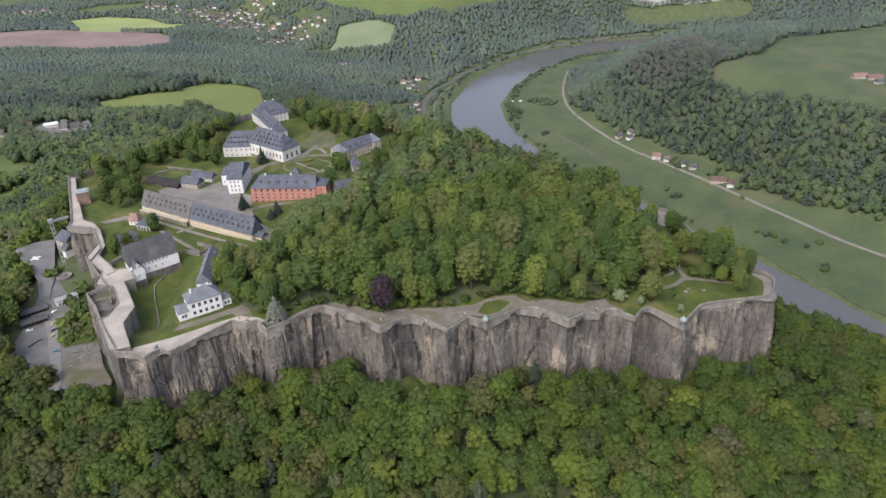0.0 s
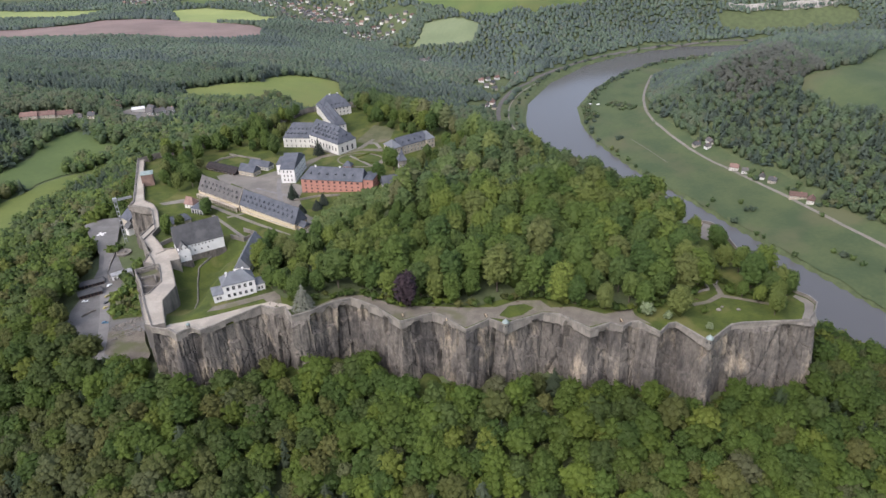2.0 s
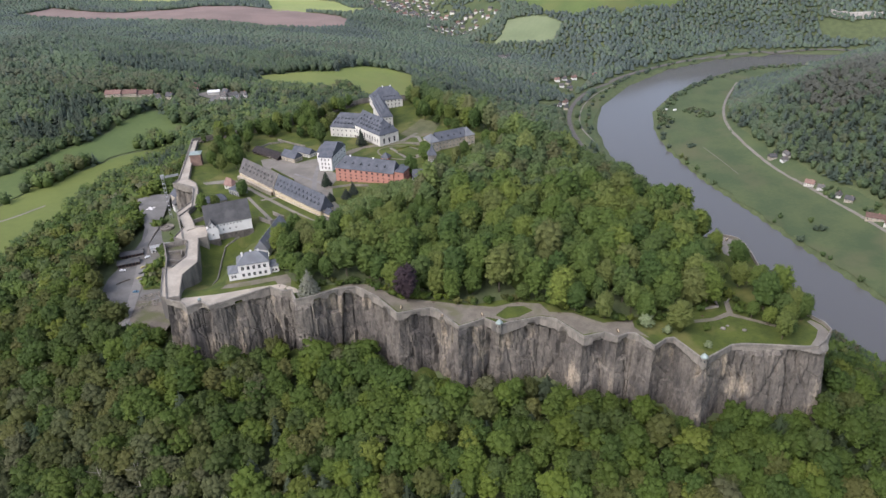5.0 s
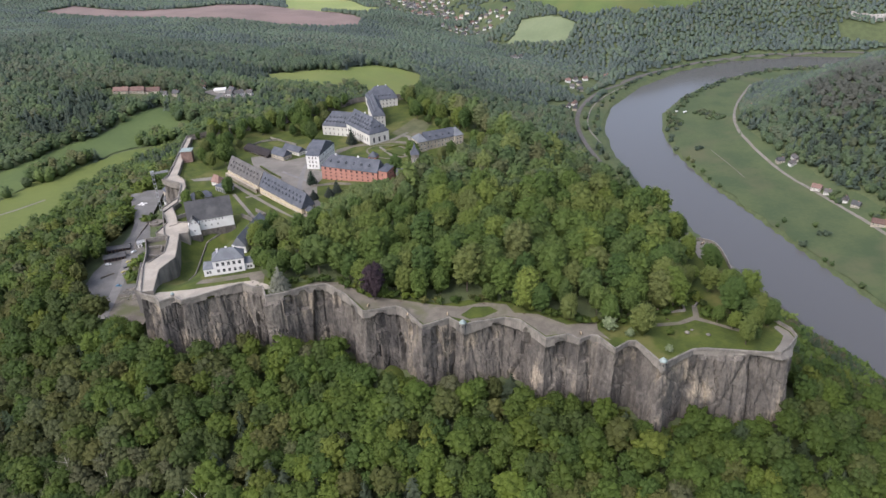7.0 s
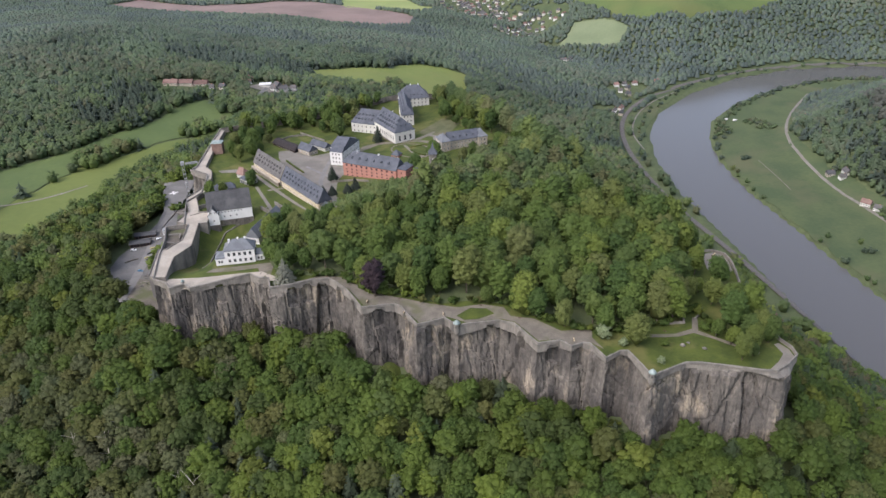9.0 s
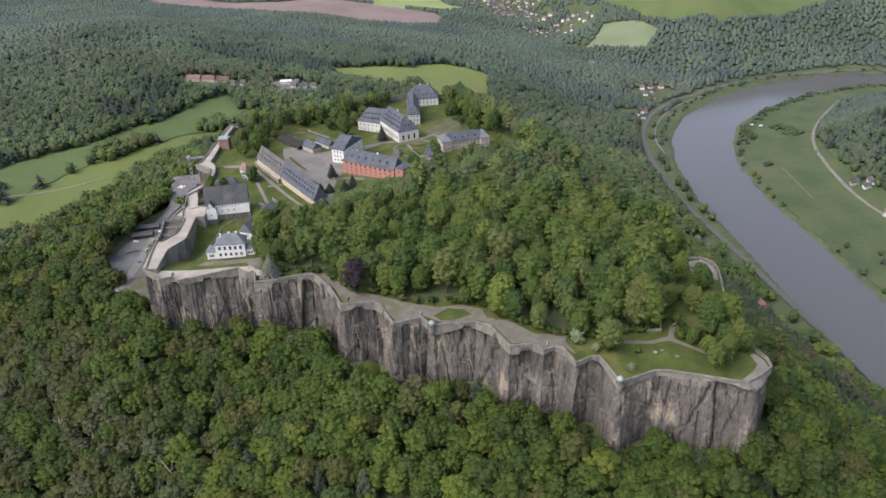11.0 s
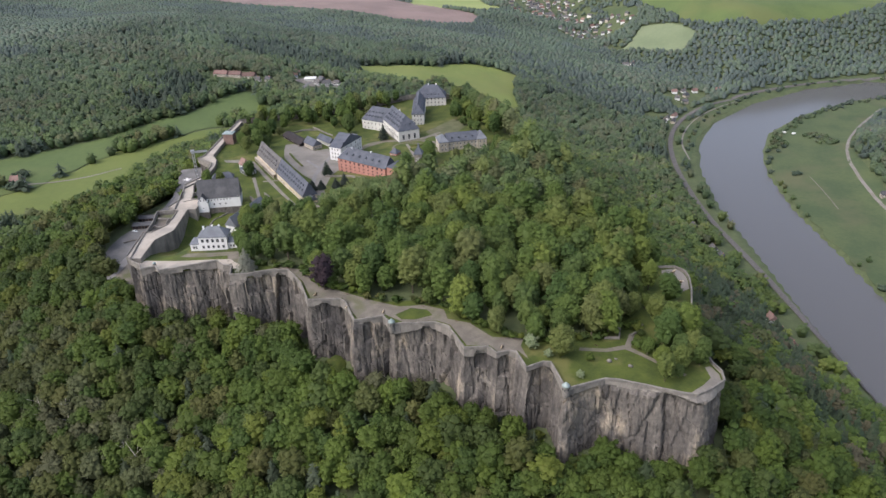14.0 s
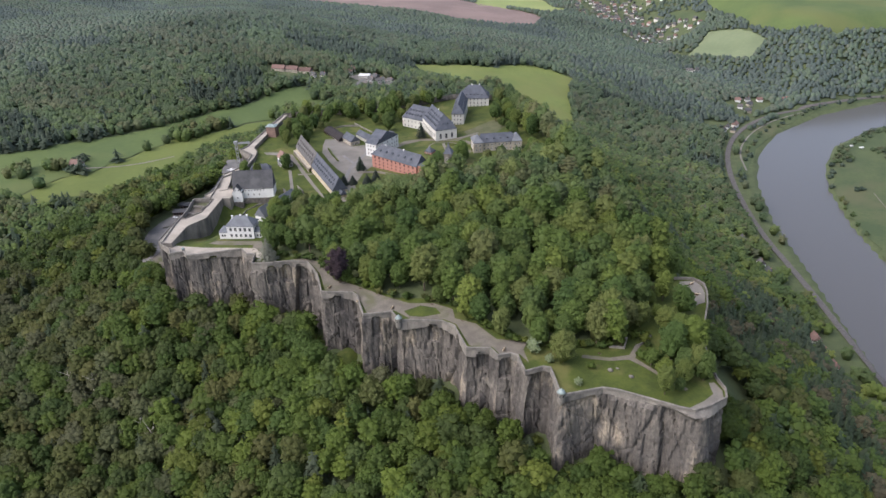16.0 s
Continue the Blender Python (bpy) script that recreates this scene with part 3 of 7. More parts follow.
arch_run = [run[int(np.argmin(np.hypot(ring_line[:, 0] - q[0], ring_line[:, 1] - q[1])))] for q in ARCHES]


def blocks(s, z, seed):
    """Rock parted into upright blocks: how far each stands out, and how near its joint is."""
    d, pts = noise.voronoi((s, z, seed))
    stand = noise.cell((pts[0][0] * 7.13 + seed, pts[0][1] * 5.77, pts[0][2] * 3.1))
    return stand, d[1] - d[0]


z_mid = (top + foot) * 0.5
for c in range(cols):
    x, y = ring_line[c]
    wall = 5.0 + 4.5 * noise.noise((run[c] * 0.045, 3.3, 0))          # masonry reaches down to the rock
    cleft = max(0.0, ridged((run[c] * 0.030 + 0.02 * noise.noise((run[c] * 0.05, z_mid[c] * 0.1, 2.0)), 0.4, 9.1)) - 0.82) * 5.5    # deep vertical joints
    near_arch = min(abs(run[c] - q) for q in arch_run)
    for r in range(ROWS):
        u = (r / (ROWS - 1)) ** 1.1
        z = top[c] + (foot[c] - top[c]) * u
        depth = top[c] - z
        rock = min(1.0, max(0.0, (depth - wall) / 2.0))
        warp = noise.noise((run[c] * 0.07, z * 0.05, 1.0)) * 1.6
        b1, e1 = blocks((run[c] + warp + 0.10 * z) * 0.075, z * 0.010 + warp * 0.03, 1.5)
        b2, e2 = blocks((run[c] - warp - 0.07 * z) * 0.21, z * 0.026, 4.5)
        _, e3 = blocks((run[c] + 0.55 * z) * 0.055, z * 0.04 - warp * 0.05, 8.5)
        big = noise.noise((x * 0.035, y * 0.035, z * 0.012)) * 2.0
        flute = 0.55 * noise.noise((run[c] * 0.33, z * 0.035, 5.0)) + 0.3 * noise.noise((run[c] * 0.75, z * 0.07, 9.0))
        bed = 0.28 * noise.noise((run[c] * 0.012, z * 0.30, 2.2))
        small = noise.noise((x * 0.3, y * 0.3, z * 0.2)) * 0.25 + noise.noise((x * 0.8, y * 0.8, z * 0.5)) * 0.16
        crack = 1.5 * max(0.0, 1 - e1 / 0.07) + 0.7 * max(0.0, 1 - e2 / 0.10) + 0.8 * max(0.0, 1 - e3 / 0.05)
        bulge = math.exp(-((x - 211) ** 2 + (y - 355) ** 2) / 8.0 ** 2) * (4.5 * min(1.0, max(0.0, (depth - 1.6) / 4.0)) + 4.0 * min(1.0, max(0.0, (depth - 8) / 36)))
        out = 0.05 * depth + bulge + rock * (big + small + flute + bed + 1.7 * (b1 - 0.5) + 0.8 * (b2 - 0.5) - crack - cleft * 1.5 + 0.5)
        out += (1 - rock) * 0.10 * noise.noise((x, y, z))
        if near_arch < 3.0 and 2.4 + 0.30 * near_arch ** 2 < depth < 17:
            out -= 2.2
        verts[c, r] = (x + nor[c][0] * out, y + nor[c][1] * out, z)
f = [(c * ROWS + r, c * ROWS + r + 1, ((c + 1) % cols) * ROWS + r + 1, ((c + 1) % cols) * ROWS + r) for c in range(cols) for r in range(ROWS - 1)]
depth_of = np.repeat(top, ROWS).reshape(cols, ROWS) - verts[:, :, 2]
mat_id = [1 if depth_of[c, r] < 4.5 + 4.5 * noise.noise((run[c] * 0.045, 3.3, 0)) else 0 for c in range(cols) for r in range(ROWS - 1)]
structure("wall_cliff", raw("cliff", verts.reshape(-1, 3), f, [ROCK, MASONRY], mat_id), "sheer weathered sandstone cliff crowned by masonry ramparts", "cliff")


def sweep(name, line, profile, mat, closed_line=False, height=None, label="", category="wall"):
    """Draws a profile of (outward, up) along a line on the plan, mitred at its corners."""
    pts = [np.asarray(p, float) for p in line]
    n = len(pts)
    v, fs, k = [], [], len(profile)
    for i, p in enumerate(pts):
        a = pts[i - 1] if i or closed_line else None
        b = pts[(i + 1) % n] if i < n - 1 or closed_line else None
        d1 = (p - a) / (np.linalg.norm(p - a) + 1e-9) if a is not None else None
        d2 = (b - p) / (np.linalg.norm(b - p) + 1e-9) if b is not None else None
        d1, d2 = (d2 if d1 is None else d1), (d1 if d2 is None else d2)
        n1, n2 = np.array([d1[1], -d1[0]]), np.array([d2[1], -d2[0]])
        m = n1 + n2
        m = m / (np.linalg.norm(m) + 1e-9)
        m = m / max(0.55, m @ n1)
        h = 0.0 if height is None else float(height(p[0], p[1]))
        v += [(p[0] + m[0] * o, p[1] + m[1] * o, h + u) for o, u in profile]
    for i in range(n if closed_line else n - 1):
        j = (i + 1) % n
        fs += [(i * k + q, j * k + q, j * k + (q + 1) % k, i * k + (q + 1) % k) for q in range(k)]
    if not closed_line:
        fs += [tuple(range(k))[::-1], tuple((n - 1) * k + q for q in range(k))]
    me = raw(name, v, fs, mat)
    return tagged(new(name, me), label, category, "", "structure") if label else me


front_line = [tuple(p) for p in resample(closed[-11:] + closed[:edge_end], 2.6)]
def worn_rim(x, y):
    return rim_height(x, y) + 0.22 * noise.noise((x * 0.21, y * 0.21, 4.4)) + 0.12 * noise.noise((x * 0.7, y * 0.7, 1.4))


sweep("wall_parapet", front_line, [(0.22, -1.3), (0.24, -0.1), (0.1, 0.1), (-0.5, 0.15), (-0.65, 0.0), (-0.65, -3.2), (-0.3, -3.2)], COPING, False, worn_rim, "worn pale sandstone parapet along the cliff edge")
structure("floor", sheet("court", closed, court, 6.0, LAWN, 0.0), "grassy ground on top of the fortress rock", "ground")

WALKWAY = [(-187, 359), (-180.2, 361.7), (-184, 370), (-192, 388.5), (-189.8, 406.4), (-202.7, 433), (-206.5, 440.5), (-200.6, 443.3), (-208, 461.2), (-219, 459.7), (-226, 469.8), (-237, 483), (-236.6, 497), (-249.5, 526),
           (-258, 539), (-270, 548), (-293, 602), (-309, 643), (-315, 644), (-278.5, 546), (-278, 538), (-258.5, 531.5), (-245.2, 507.5), (-244.4, 500), (-246.2, 481), (-227.5, 457.6), (-226.2, 439),
           (-213.5, 436), (-203, 413), (-205.5, 397.4), (-210.9, 395), (-193, 360)]
WOOD_FLOOR = [(-112, 392), (-84, 388), (-60, 390), (-38, 377), (-10, 376), (14, 374), (30, 380), (52, 382), (76, 374), (98, 370), (112, 372), (136, 384), (150, 398), (152, 440), (146, 490), (118, 524), (88, 566), (60, 612), (30, 622), (-8, 606), (-28, 572), (-46, 548), (-66, 470), (-100, 462), (-124, 430), (-124, 404)]
TERRACE_Z = -4.6
flat = lambda x, y: np.full(np.shape(x), TERRACE_Z)
structure("floor_wood", sheet("wood_floor", WOOD_FLOOR, court, 6.0, FLOOR, 0.14, 2.0), "shaded leaf-strewn floor under the park trees", "ground")
structure("floor_terrace", sheet("rampart_walk", WALKWAY, flat, 4.0, FLAGS, 0.0), "pale sandstone-paved rampart walk", "terrace")
sweep("wall_terrace", WALKWAY, [(0.02, 0.85), (0.02, -17), (-0.55, -17), (-0.55, 0.85)], MASONRY, True, lambda x, y: TERRACE_Z, "sandstone retaining wall of the rampart walk")
def hard(name, outline, mat, label, lift=0.12, category="path"):
    structure(name, sheet(name, outline, court, 5.0, mat, lift), label, category)


hard("pavement", [(-185, 359), (-168, 353), (-146, 362), (-122, 379), (-113, 375), (-107, 377), (-101, 377), (-108, 383), (-120, 388), (-135, 383), (-160, 372), (-180, 366)], FLAGS, "pale stone walk behind the south rampart")
hard("pavement", [(-100, 367), (-90, 371), (-77, 382), (-66, 386), (-49, 376), (-32, 360), (-13, 368), (8, 351), (22, 361), (36, 358), (55, 367), (64, 366), (81, 351), (93, 356), (100, 352), (110, 357), (118, 352), (110, 362), (109, 370),
                  (92, 364), (74, 372), (60, 371), (54, 379), (40, 379), (26, 372), (8, 372), (-14, 374), (-36, 375), (-57, 389), (-74, 389), (-92, 376)], TRODDEN, "beige gravel path along the cliff edge")
hard("lawn_bed", [(28, 363), (34, 360), (42, 363), (50, 371), (44, 375), (34, 373)], LAWN, "small oval lawn beside the cliff path", 0.3, "lawn")
hard("pavement", [(142, 369), (157, 373.5), (166, 380), (176, 377), (186, 373), (200, 368), (201, 370), (187, 375.5), (176.5, 379.5), (168.5, 383), (168, 396), (165, 396), (165, 384), (156, 376.5), (142, 372)], TRODDEN, "narrow garden path across the east lawn")
hard("pavement", [(-226, 606), (-212, 616), (-200, 606), (-188, 602), (-178, 612), (-166, 622), (-161, 604), (-161, 586), (-147, 584), (-137, 578), (-137, 552), (-125, 520), (-106, 498), (-98, 486), (-118, 484), (-127, 490), (-126, 504), (-146, 536), (-164, 545), (-184, 558), (-205, 574), (-218, 592)], GRAVEL, "gravel parade yard between barracks and hospital")
hard("pavement", [(-258, 548), (-240, 556), (-228, 556), (-130, 485), (-128, 482), (-150, 496), (-196, 528), (-206, 536), (-232, 550), (-252, 544)], GRAVEL, "gravel road before the long barracks")
hard("pavement", [(-204, 522), (-164, 479), (-160, 476), (-159, 478), (-202, 524)], GRAVEL, "straight gravel path between lawns")
hard("pavement", [(-190, 519), (-178, 527), (-176, 525), (-188, 517)], GRAVEL, "short gravel path between lawns")
hard("pavement", [(-150, 640), (-138, 655), (-125, 660), (-104, 668), (-92, 690), (-88, 688), (-98, 664), (-70, 655), (-62, 640), (-70, 620), (-80, 610), (-84, 615), (-76, 625), (-69, 640), (-75, 650), (-100, 659), (-118, 653), (-135, 648), (-143, 630), (-147, 600), (-152, 600)], TRODDEN, "curving gravel garden path before the castle")
hard("pavement", [(-158, 385), (-132, 396), (-118, 402), (-113, 388), (-109, 378), (-118, 382), (-126, 392), (-146, 383), (-160, 379)], TRODDEN, "gravel path round the white villa")
hard("bare_bank", [(-108, 690), (-95, 735), (-70, 715), (-72, 680), (-90, 672)], DRYGRASS, "patchy dry slope behind the castle garden", 0.1, "slope")
structure("floor_bastion", sheet("bastion_platform", [(170, 474), (178, 479), (184, 473), (188, 465), (190, 457), (183, 448), (174, 455)], lambda x, y: court(x, y), 3.0, GRAVEL, 0.25), "gravel gun platform on the east bastion", "terrace")

def loop(cx, cy, rx, ry, yaw, width, n=28):
    """Outline of a path that runs round an oval, parted by one cut."""
    ca, sa = math.cos(radians(yaw)), math.sin(radians(yaw))
    out = []
    for k, s in [(k, 1.0) for k in range(n + 1)] + [(k, -1.0) for k in range(n, -1, -1)]:
        a = 0.02 + (2 * math.pi - 0.04) * k / n
        p, q = (rx + s * width / 2) * math.cos(a), (ry + s * width / 2) * math.sin(a)
        out.append((cx + p * ca - q * sa, cy + p * sa + q * ca))
    return out


hard("pavement", [(-181, 575), (-158, 562), (-139, 551), (-138, 553.5), (-156, 564.5), (-180, 577.5)], LANE, "pale worn track across the parade yard", 0.22)
hard("pavement", [(-167, 598), (-163, 598), (-158, 575), (-150, 548), (-136, 520), (-139, 519), (-154, 547), (-162, 574)], LANE, "pale worn track from the parade yard gate", 0.26)
hard("pavement", loop(-95, 632, 26, 16, -35, 1.9), TRODDEN, "pale curving path round the castle garden beds", 0.2)
hard("pavement", [(-109, 646), (-107, 648), (-82, 615), (-84, 613)], GRAVEL, "straight pale path across the castle garden", 0.22)
hard("pavement", [(-104, 668), (-92, 682), (-84, 676), (-78, 660), (-81, 659), (-87, 674), (-93, 677), (-102, 665)], GRAVEL, "pale path beside the castle chapel", 0.2)

# ---- buildings ----
def window_mesh(w, h, frame_mat, name="window"):
    g = Geo()
    b = 0.16
    g.box(-w / 2 - b, w / 2 + b, -0.10, 0.02, -b, 0)
    g.box(-w / 2 - b, w / 2 + b, -0.08, 0.02, h, h + b)
    g.box(-w / 2 - b, -w / 2, -0.08, 0.02, 0, h)
    g.box(w / 2, w / 2 + b, -0.08, 0.02, 0, h)
    g.box(-0.04, 0.04, -0.05, 0.02, 0, h)
    return g.mesh(name, frame_mat)


WINDOWS = {}


def put_window(parent, w, h, m):
    frame_mat = BRICK if parent.name.startswith("brick_barracks") else FRAME_PAINT
    key = (round(w, 2), round(h, 2), frame_mat.name)
    if key not in WINDOWS:
        pane = Geo().box(-w / 2, w / 2, -0.03, 0.01, 0, h)
        WINDOWS[key] = (window_mesh(w, h, frame_mat), pane.mesh("pane", PANE))
    ob = part("window", WINDOWS[key][0], parent, at=m)
    part("pane", WINDOWS[key][1], ob, "dark glass pane")


def side_matrix(side, L, D, a, z):
    """Where along a wall, seen from outside: front, right, back, left."""
    if side == "front":
        return pose(a, 0, z)
    if side == "right":
        return pose(L, a, z, 0, 0, 90)
    if side == "back":
        return pose(L - a, D, z, 0, 0, 180)
    return pose(0, D - a, z, 0, 0, -90)


def roof_geo(L, D, rise, hip_l, hip_r, over=0.5, thick=0.35):
    g, o = Geo(), over
    drop = rise * over / (D / 2)
    a = [(-o, -o), (L + o, -o), (L + o, D + o), (-o, D + o)]
    rl, rr = (hip_l if hip_l else -o * 0.6), (L - hip_r if hip_r else L + o * 0.6)
    v = [(x, y, -drop) for x, y in a] + [(rl, D / 2, rise), (rr, D / 2, rise)] + [(x, y, -drop - thick) for x, y in a]
    g.add(v, [(0, 1, 5, 4), (2, 3, 4, 5), (1, 2, 5), (3, 0, 4), (6, 7, 1, 0), (7, 8, 2, 1), (8, 9, 3, 2), (9, 6, 0, 3), (9, 8, 7, 6)])
    g.box(rl, rr, D / 2 - 0.18, D / 2 + 0.18, rise - 0.1, rise + 0.14)
    return g


def dormer_mesh(w, h, roof_mat, wall_mat):
    """A small dormer with a hipped cap; its face looks along -y."""
    g = Geo()
    g.box(-w / 2, w / 2, 0, h * 1.3, 0, h, 1)
    g.box(-w / 2 + 0.2, w / 2 - 0.2, -0.06, 0.0, h * 0.25, h * 0.85, 2)
    g.add([(-w / 2 - 0.2, -0.25, h), (w / 2 + 0.2, -0.25, h), (w / 2 + 0.2, h * 2.0, h + 0.1), (-w / 2 - 0.2, h * 2.0, h + 0.1), (0, 0.2, h * 1.55), (0, h * 2.0, h * 1.6)],
          [(0, 1, 4), (1, 2, 5, 4), (3, 0, 4, 5), (2, 3, 5), (3, 2, 1, 0)], 0)
    return g.mesh("dormer", [roof_mat, wall_mat, PANE])


DORMERS = {}


def house(name, a, b, D, base, eave, rise, wall_mat, roof_mat, label, category="building", hips=(0, 0), rows=(), dormers=(), chimneys=(), plinth=None, group="", over=0.5):
    """A building: a and b are the ends of its front on the plan, D its depth, heights above the datum.
    rows: (side, count, height, width, window height, margin); dormers: (side, count, share of the roof, width, height, margin)."""
    a, b = np.asarray(a, float), np.asarray(b, float)
    L = float(np.hypot(*(b - a)))
    yaw = math.degrees(math.atan2(b[1] - a[1], b[0] - a[0]))
    at = pose(a[0], a[1], base, 0, 0, yaw)
    ob = thing(name, at, label, category, group)
    H = eave - base
    g = Geo()
    sink = 6.0
    g.box(0, L, 0, D, -sink, H)
    for side, hip in ((0, hips[0]), (L, hips[1])):
        if not hip:
            w = 0.4 if side == 0 else -0.4
            g.add([(side, 0, H), (side, D, H), (side, D / 2, H + rise - 0.1), (side + w, 0, H), (side + w, D, H), (side + w, D / 2, H + rise - 0.1)],
                  [(0, 1, 2), (4, 3, 5), (0, 2, 5, 3), (1, 4, 5, 2)])
    part("wall", g.mesh("wall", wall_mat), ob)
    c = Geo()
    for z0, z1, o in ((H - 0.45, H - 0.15, 0.12),):
        c.box(-o, L + o, -o, 0.0, z0, z1).box(-o, L + o, D, D + o, z0, z1).box(-o, 0, 0, D, z0, z1).box(L, L + o, 0, D, z0, z1)
    part("cornice", c.mesh("cornice", COPING), ob)
    if plinth:
        k = Geo().box(-0.25, L + 0.25, -0.25, D + 0.25, -sink, plinth, 0, 0.1)
        part("plinth", k.mesh("plinth", MASONRY), ob, "rough sandstone plinth")
    part("roof", roof_geo(L, D, rise, hips[0], hips[1], over).mesh("roof", roof_mat), ob, at=pose(0, 0, H))
    for side, count, z, w, h, margin in rows:
        length = L if side in ("front", "back") else D
        for k in range(count):
            s = margin + (length - 2 * margin) * (k + 0.5) / count
            put_window(ob, w, h, side_matrix(side, L, D, s, z))
    for side, count, share, w, h, margin in dormers:
        key = (w, h, roof_mat.name, wall_mat.name)
        if key not in DORMERS:
            DORMERS[key] = dormer_mesh(w, h, roof_mat, roof_mat)
        length = L if side in ("front", "back") else D
        for k in range(count):
            s = margin + (length - 2 * margin) * (k + 0.5) / count
            m = side_matrix(side, L, D, s, H + rise * share) @ pose(0, (D / 2 if side in ("front", "back") else L / 2) * share, 0)
            if side in ("left", "right"):
                hip = hips[0] if side == "left" else hips[1]
                m = side_matrix(side, L, D, s, H + rise * share) @ pose(0, hip * share, 0)
            part("dormer", DORMERS[key], ob, at=m)
    for x, y, h in chimneys:
        g = Geo().box(x - 0.6, x + 0.6, y - 0.45, y + 0.45, H + rise * 0.3, H + rise + h).box(x - 0.75, x + 0.75, y - 0.6, y + 0.6, H + rise + h, H + rise + h + 0.25)
        part("chimney", g.mesh("chimney", WHITE), ob)
    return ob


def unit(a, b):
    a, b = np.asarray(a, float), np.asarray(b, float)
    u = (b - a) / np.hypot(*(b - a))
    return u, np.array([-u[1], u[0]])


# the white arsenal at the west rampart
a, b = np.array([-205.7, 453.2]), np.array([-176.6, 471.4])
arsenal = house("arsenal", a, b, 13, -11.5, 0.6, 13.6, WHITE, TARROOF, "white plastered arsenal with steep dark grey roof", plinth=2.6,
                rows=[("front", 8, 9.4, 0.9, 1.1, 7), ("front", 3, 5.2, 1.0, 1.4, 10), ("right", 2, 9, 0.9, 1.2, 2), ("right", 1, 14, 0.9, 1.2, 3), ("left", 2, 9, 0.9, 1.2, 2)], over=0.3)
k = Geo().box(-0.6, 35.2, -1.2, 13.6, -12, 2.4, 0, 0.5).box(-1.0, 9.2, -6.2, 0.0, -12, 1.2, 0, 0.7)
part("rock_base", k.mesh("rock_base", ROCK), arsenal, "dark rough rock base under the arsenal")
g = Geo().box(0, 8.2, -4.6, 0.5, -3, 10.2)
g.add([(0, -4.6, 10.2), (8.2, -4.6, 10.2), (4.1, -4.6, 16.0), (0, 0.5, 10.2), (8.2, 0.5, 10.2), (4.1, 0.5, 16.0)], [(0, 1, 2), (4, 3, 5), (0, 2, 5, 3), (1, 4, 5, 2)])
part("stair_tower", g.mesh("stair_tower", WHITE), arsenal, "gabled white stair tower")
g = Geo()
g.add([(-0.4, -5.0, 9.6), (4.1, -5.0, 16.1), (4.1, 7, 16.1), (-0.4, 2.5, 9.6), (-0.4, -5.0, 9.2), (4.1, -5.0, 15.7), (4.1, 7, 15.7), (-0.4, 2.5, 9.2)],
      [(3, 2, 1, 0), (4, 5, 6, 7), (0, 1, 5, 4), (0, 4, 7, 3), (2, 3, 7, 6)])
g.add([(8.6, -5.0, 9.6), (4.1, -5.0, 16.1), (4.1, 7, 16.1), (8.6, 2.5, 9.6), (8.6, -5.0, 9.2), (4.1, -5.0, 15.7), (4.1, 7, 15.7), (8.6, 2.5, 9.2)],
      [(0, 1, 2, 3), (7, 6, 5, 4), (4, 5, 1, 0), (3, 7, 4, 0), (6, 7, 3, 2)])
part("tower_roof", g.mesh("tower_roof", TARROOF), arsenal)
for x, z in ((2.7, 11.2), (5.5, 11.2), (4.1, 4.5)):
    put_window(arsenal, 0.9, 1.2, pose(x, -4.62, z))

# the white villa above the south cliff
u, v = unit((-157.6, 388.9), (-133.4, 400.6))
p0 = np.array([-151.6, 391.6])
villa = house("villa", p0, p0 + u * 21, 12.5, -7.6, 4.6, 5.6, WHITE, PALE_SLATE, "white two-storey villa with grey slate hip roof", hips=(6.2, 6.2), plinth=0.8,
              rows=[("front", 5, 7.4, 1.8, 2.7, 1.2), ("front", 5, 2.6, 1.7, 2.3, 1.2), ("right", 2, 7.6, 1.2, 2.2, 2), ("left", 2, 7.6, 1.2, 2.2, 2), ("back", 5, 7.6, 1.3, 2.3, 1.2)],
              chimneys=[(4, 5, 0.4), (10, 6.5, 0.6), (15, 6.5, 0.6)])
q = p0 - u * 6.8 + v * 0.6
house("villa_wing", q, q + u * 6.7, 11, -7.6, -1.3, 2.0, WHITE, PALE_SLATE, "low white side wing of the villa", hips=(3, 0.4), rows=[("front", 2, 2.2, 1.3, 2.0, 1.5), ("left", 3, 2.2, 1.2, 2.0, 1)])
q = p0 + u * 21.1 + v * 1.5
house("villa_wing", q, q + u * 6, 9, -7.4, -0.8, 1.8, WHITE, PALE_SLATE, "low white entrance wing of the villa", hips=(0.4, 2.6), rows=[("front", 2, 2.2, 1.2, 2.0, 1), ("right", 2, 2.2, 1.2, 2.0, 1)])

# half-timbered store with a long slate roof, running away from its gable
u, v = unit((-153.5, 421.0), (-143.8, 423.5))
store = house("half_timbered_house", (-143.9, 425.5), (-145.3, 467), 10.4, -6.8, -0.6, 6.6, WHITE, PALE_SLATE, "long half-timbered store with slate roof",
              rows=[("left", 2, 1.4, 1.0, 1.5, 1), ("front", 8, 2.0, 1.0, 1.4, 2)], dormers=[("back", 6, 0.35, 1.0, 1.0, 3), ("front", 6, 0.35, 1.0, 1.0, 3)])
beam = Geo()
for k in range(7):
    s = 0.6 + k * 1.53
    beam.box(-0.12, 0.0, s - 0.13, s + 0.13, 5.2, 6.2 + min(s, 10.4 - s) * 1.2)
for z in (6.2, 8.4, 10.4):
    half = 5.2 - max(0, (z - 6.2) / 1.27)
    beam.box(-0.13, 0.0, 5.2 - half, 5.2 + half, z - 0.14, z + 0.14)
part("timber_frame", beam.mesh("timber_frame", TIMBER), store, "dark brown crossing timbers")

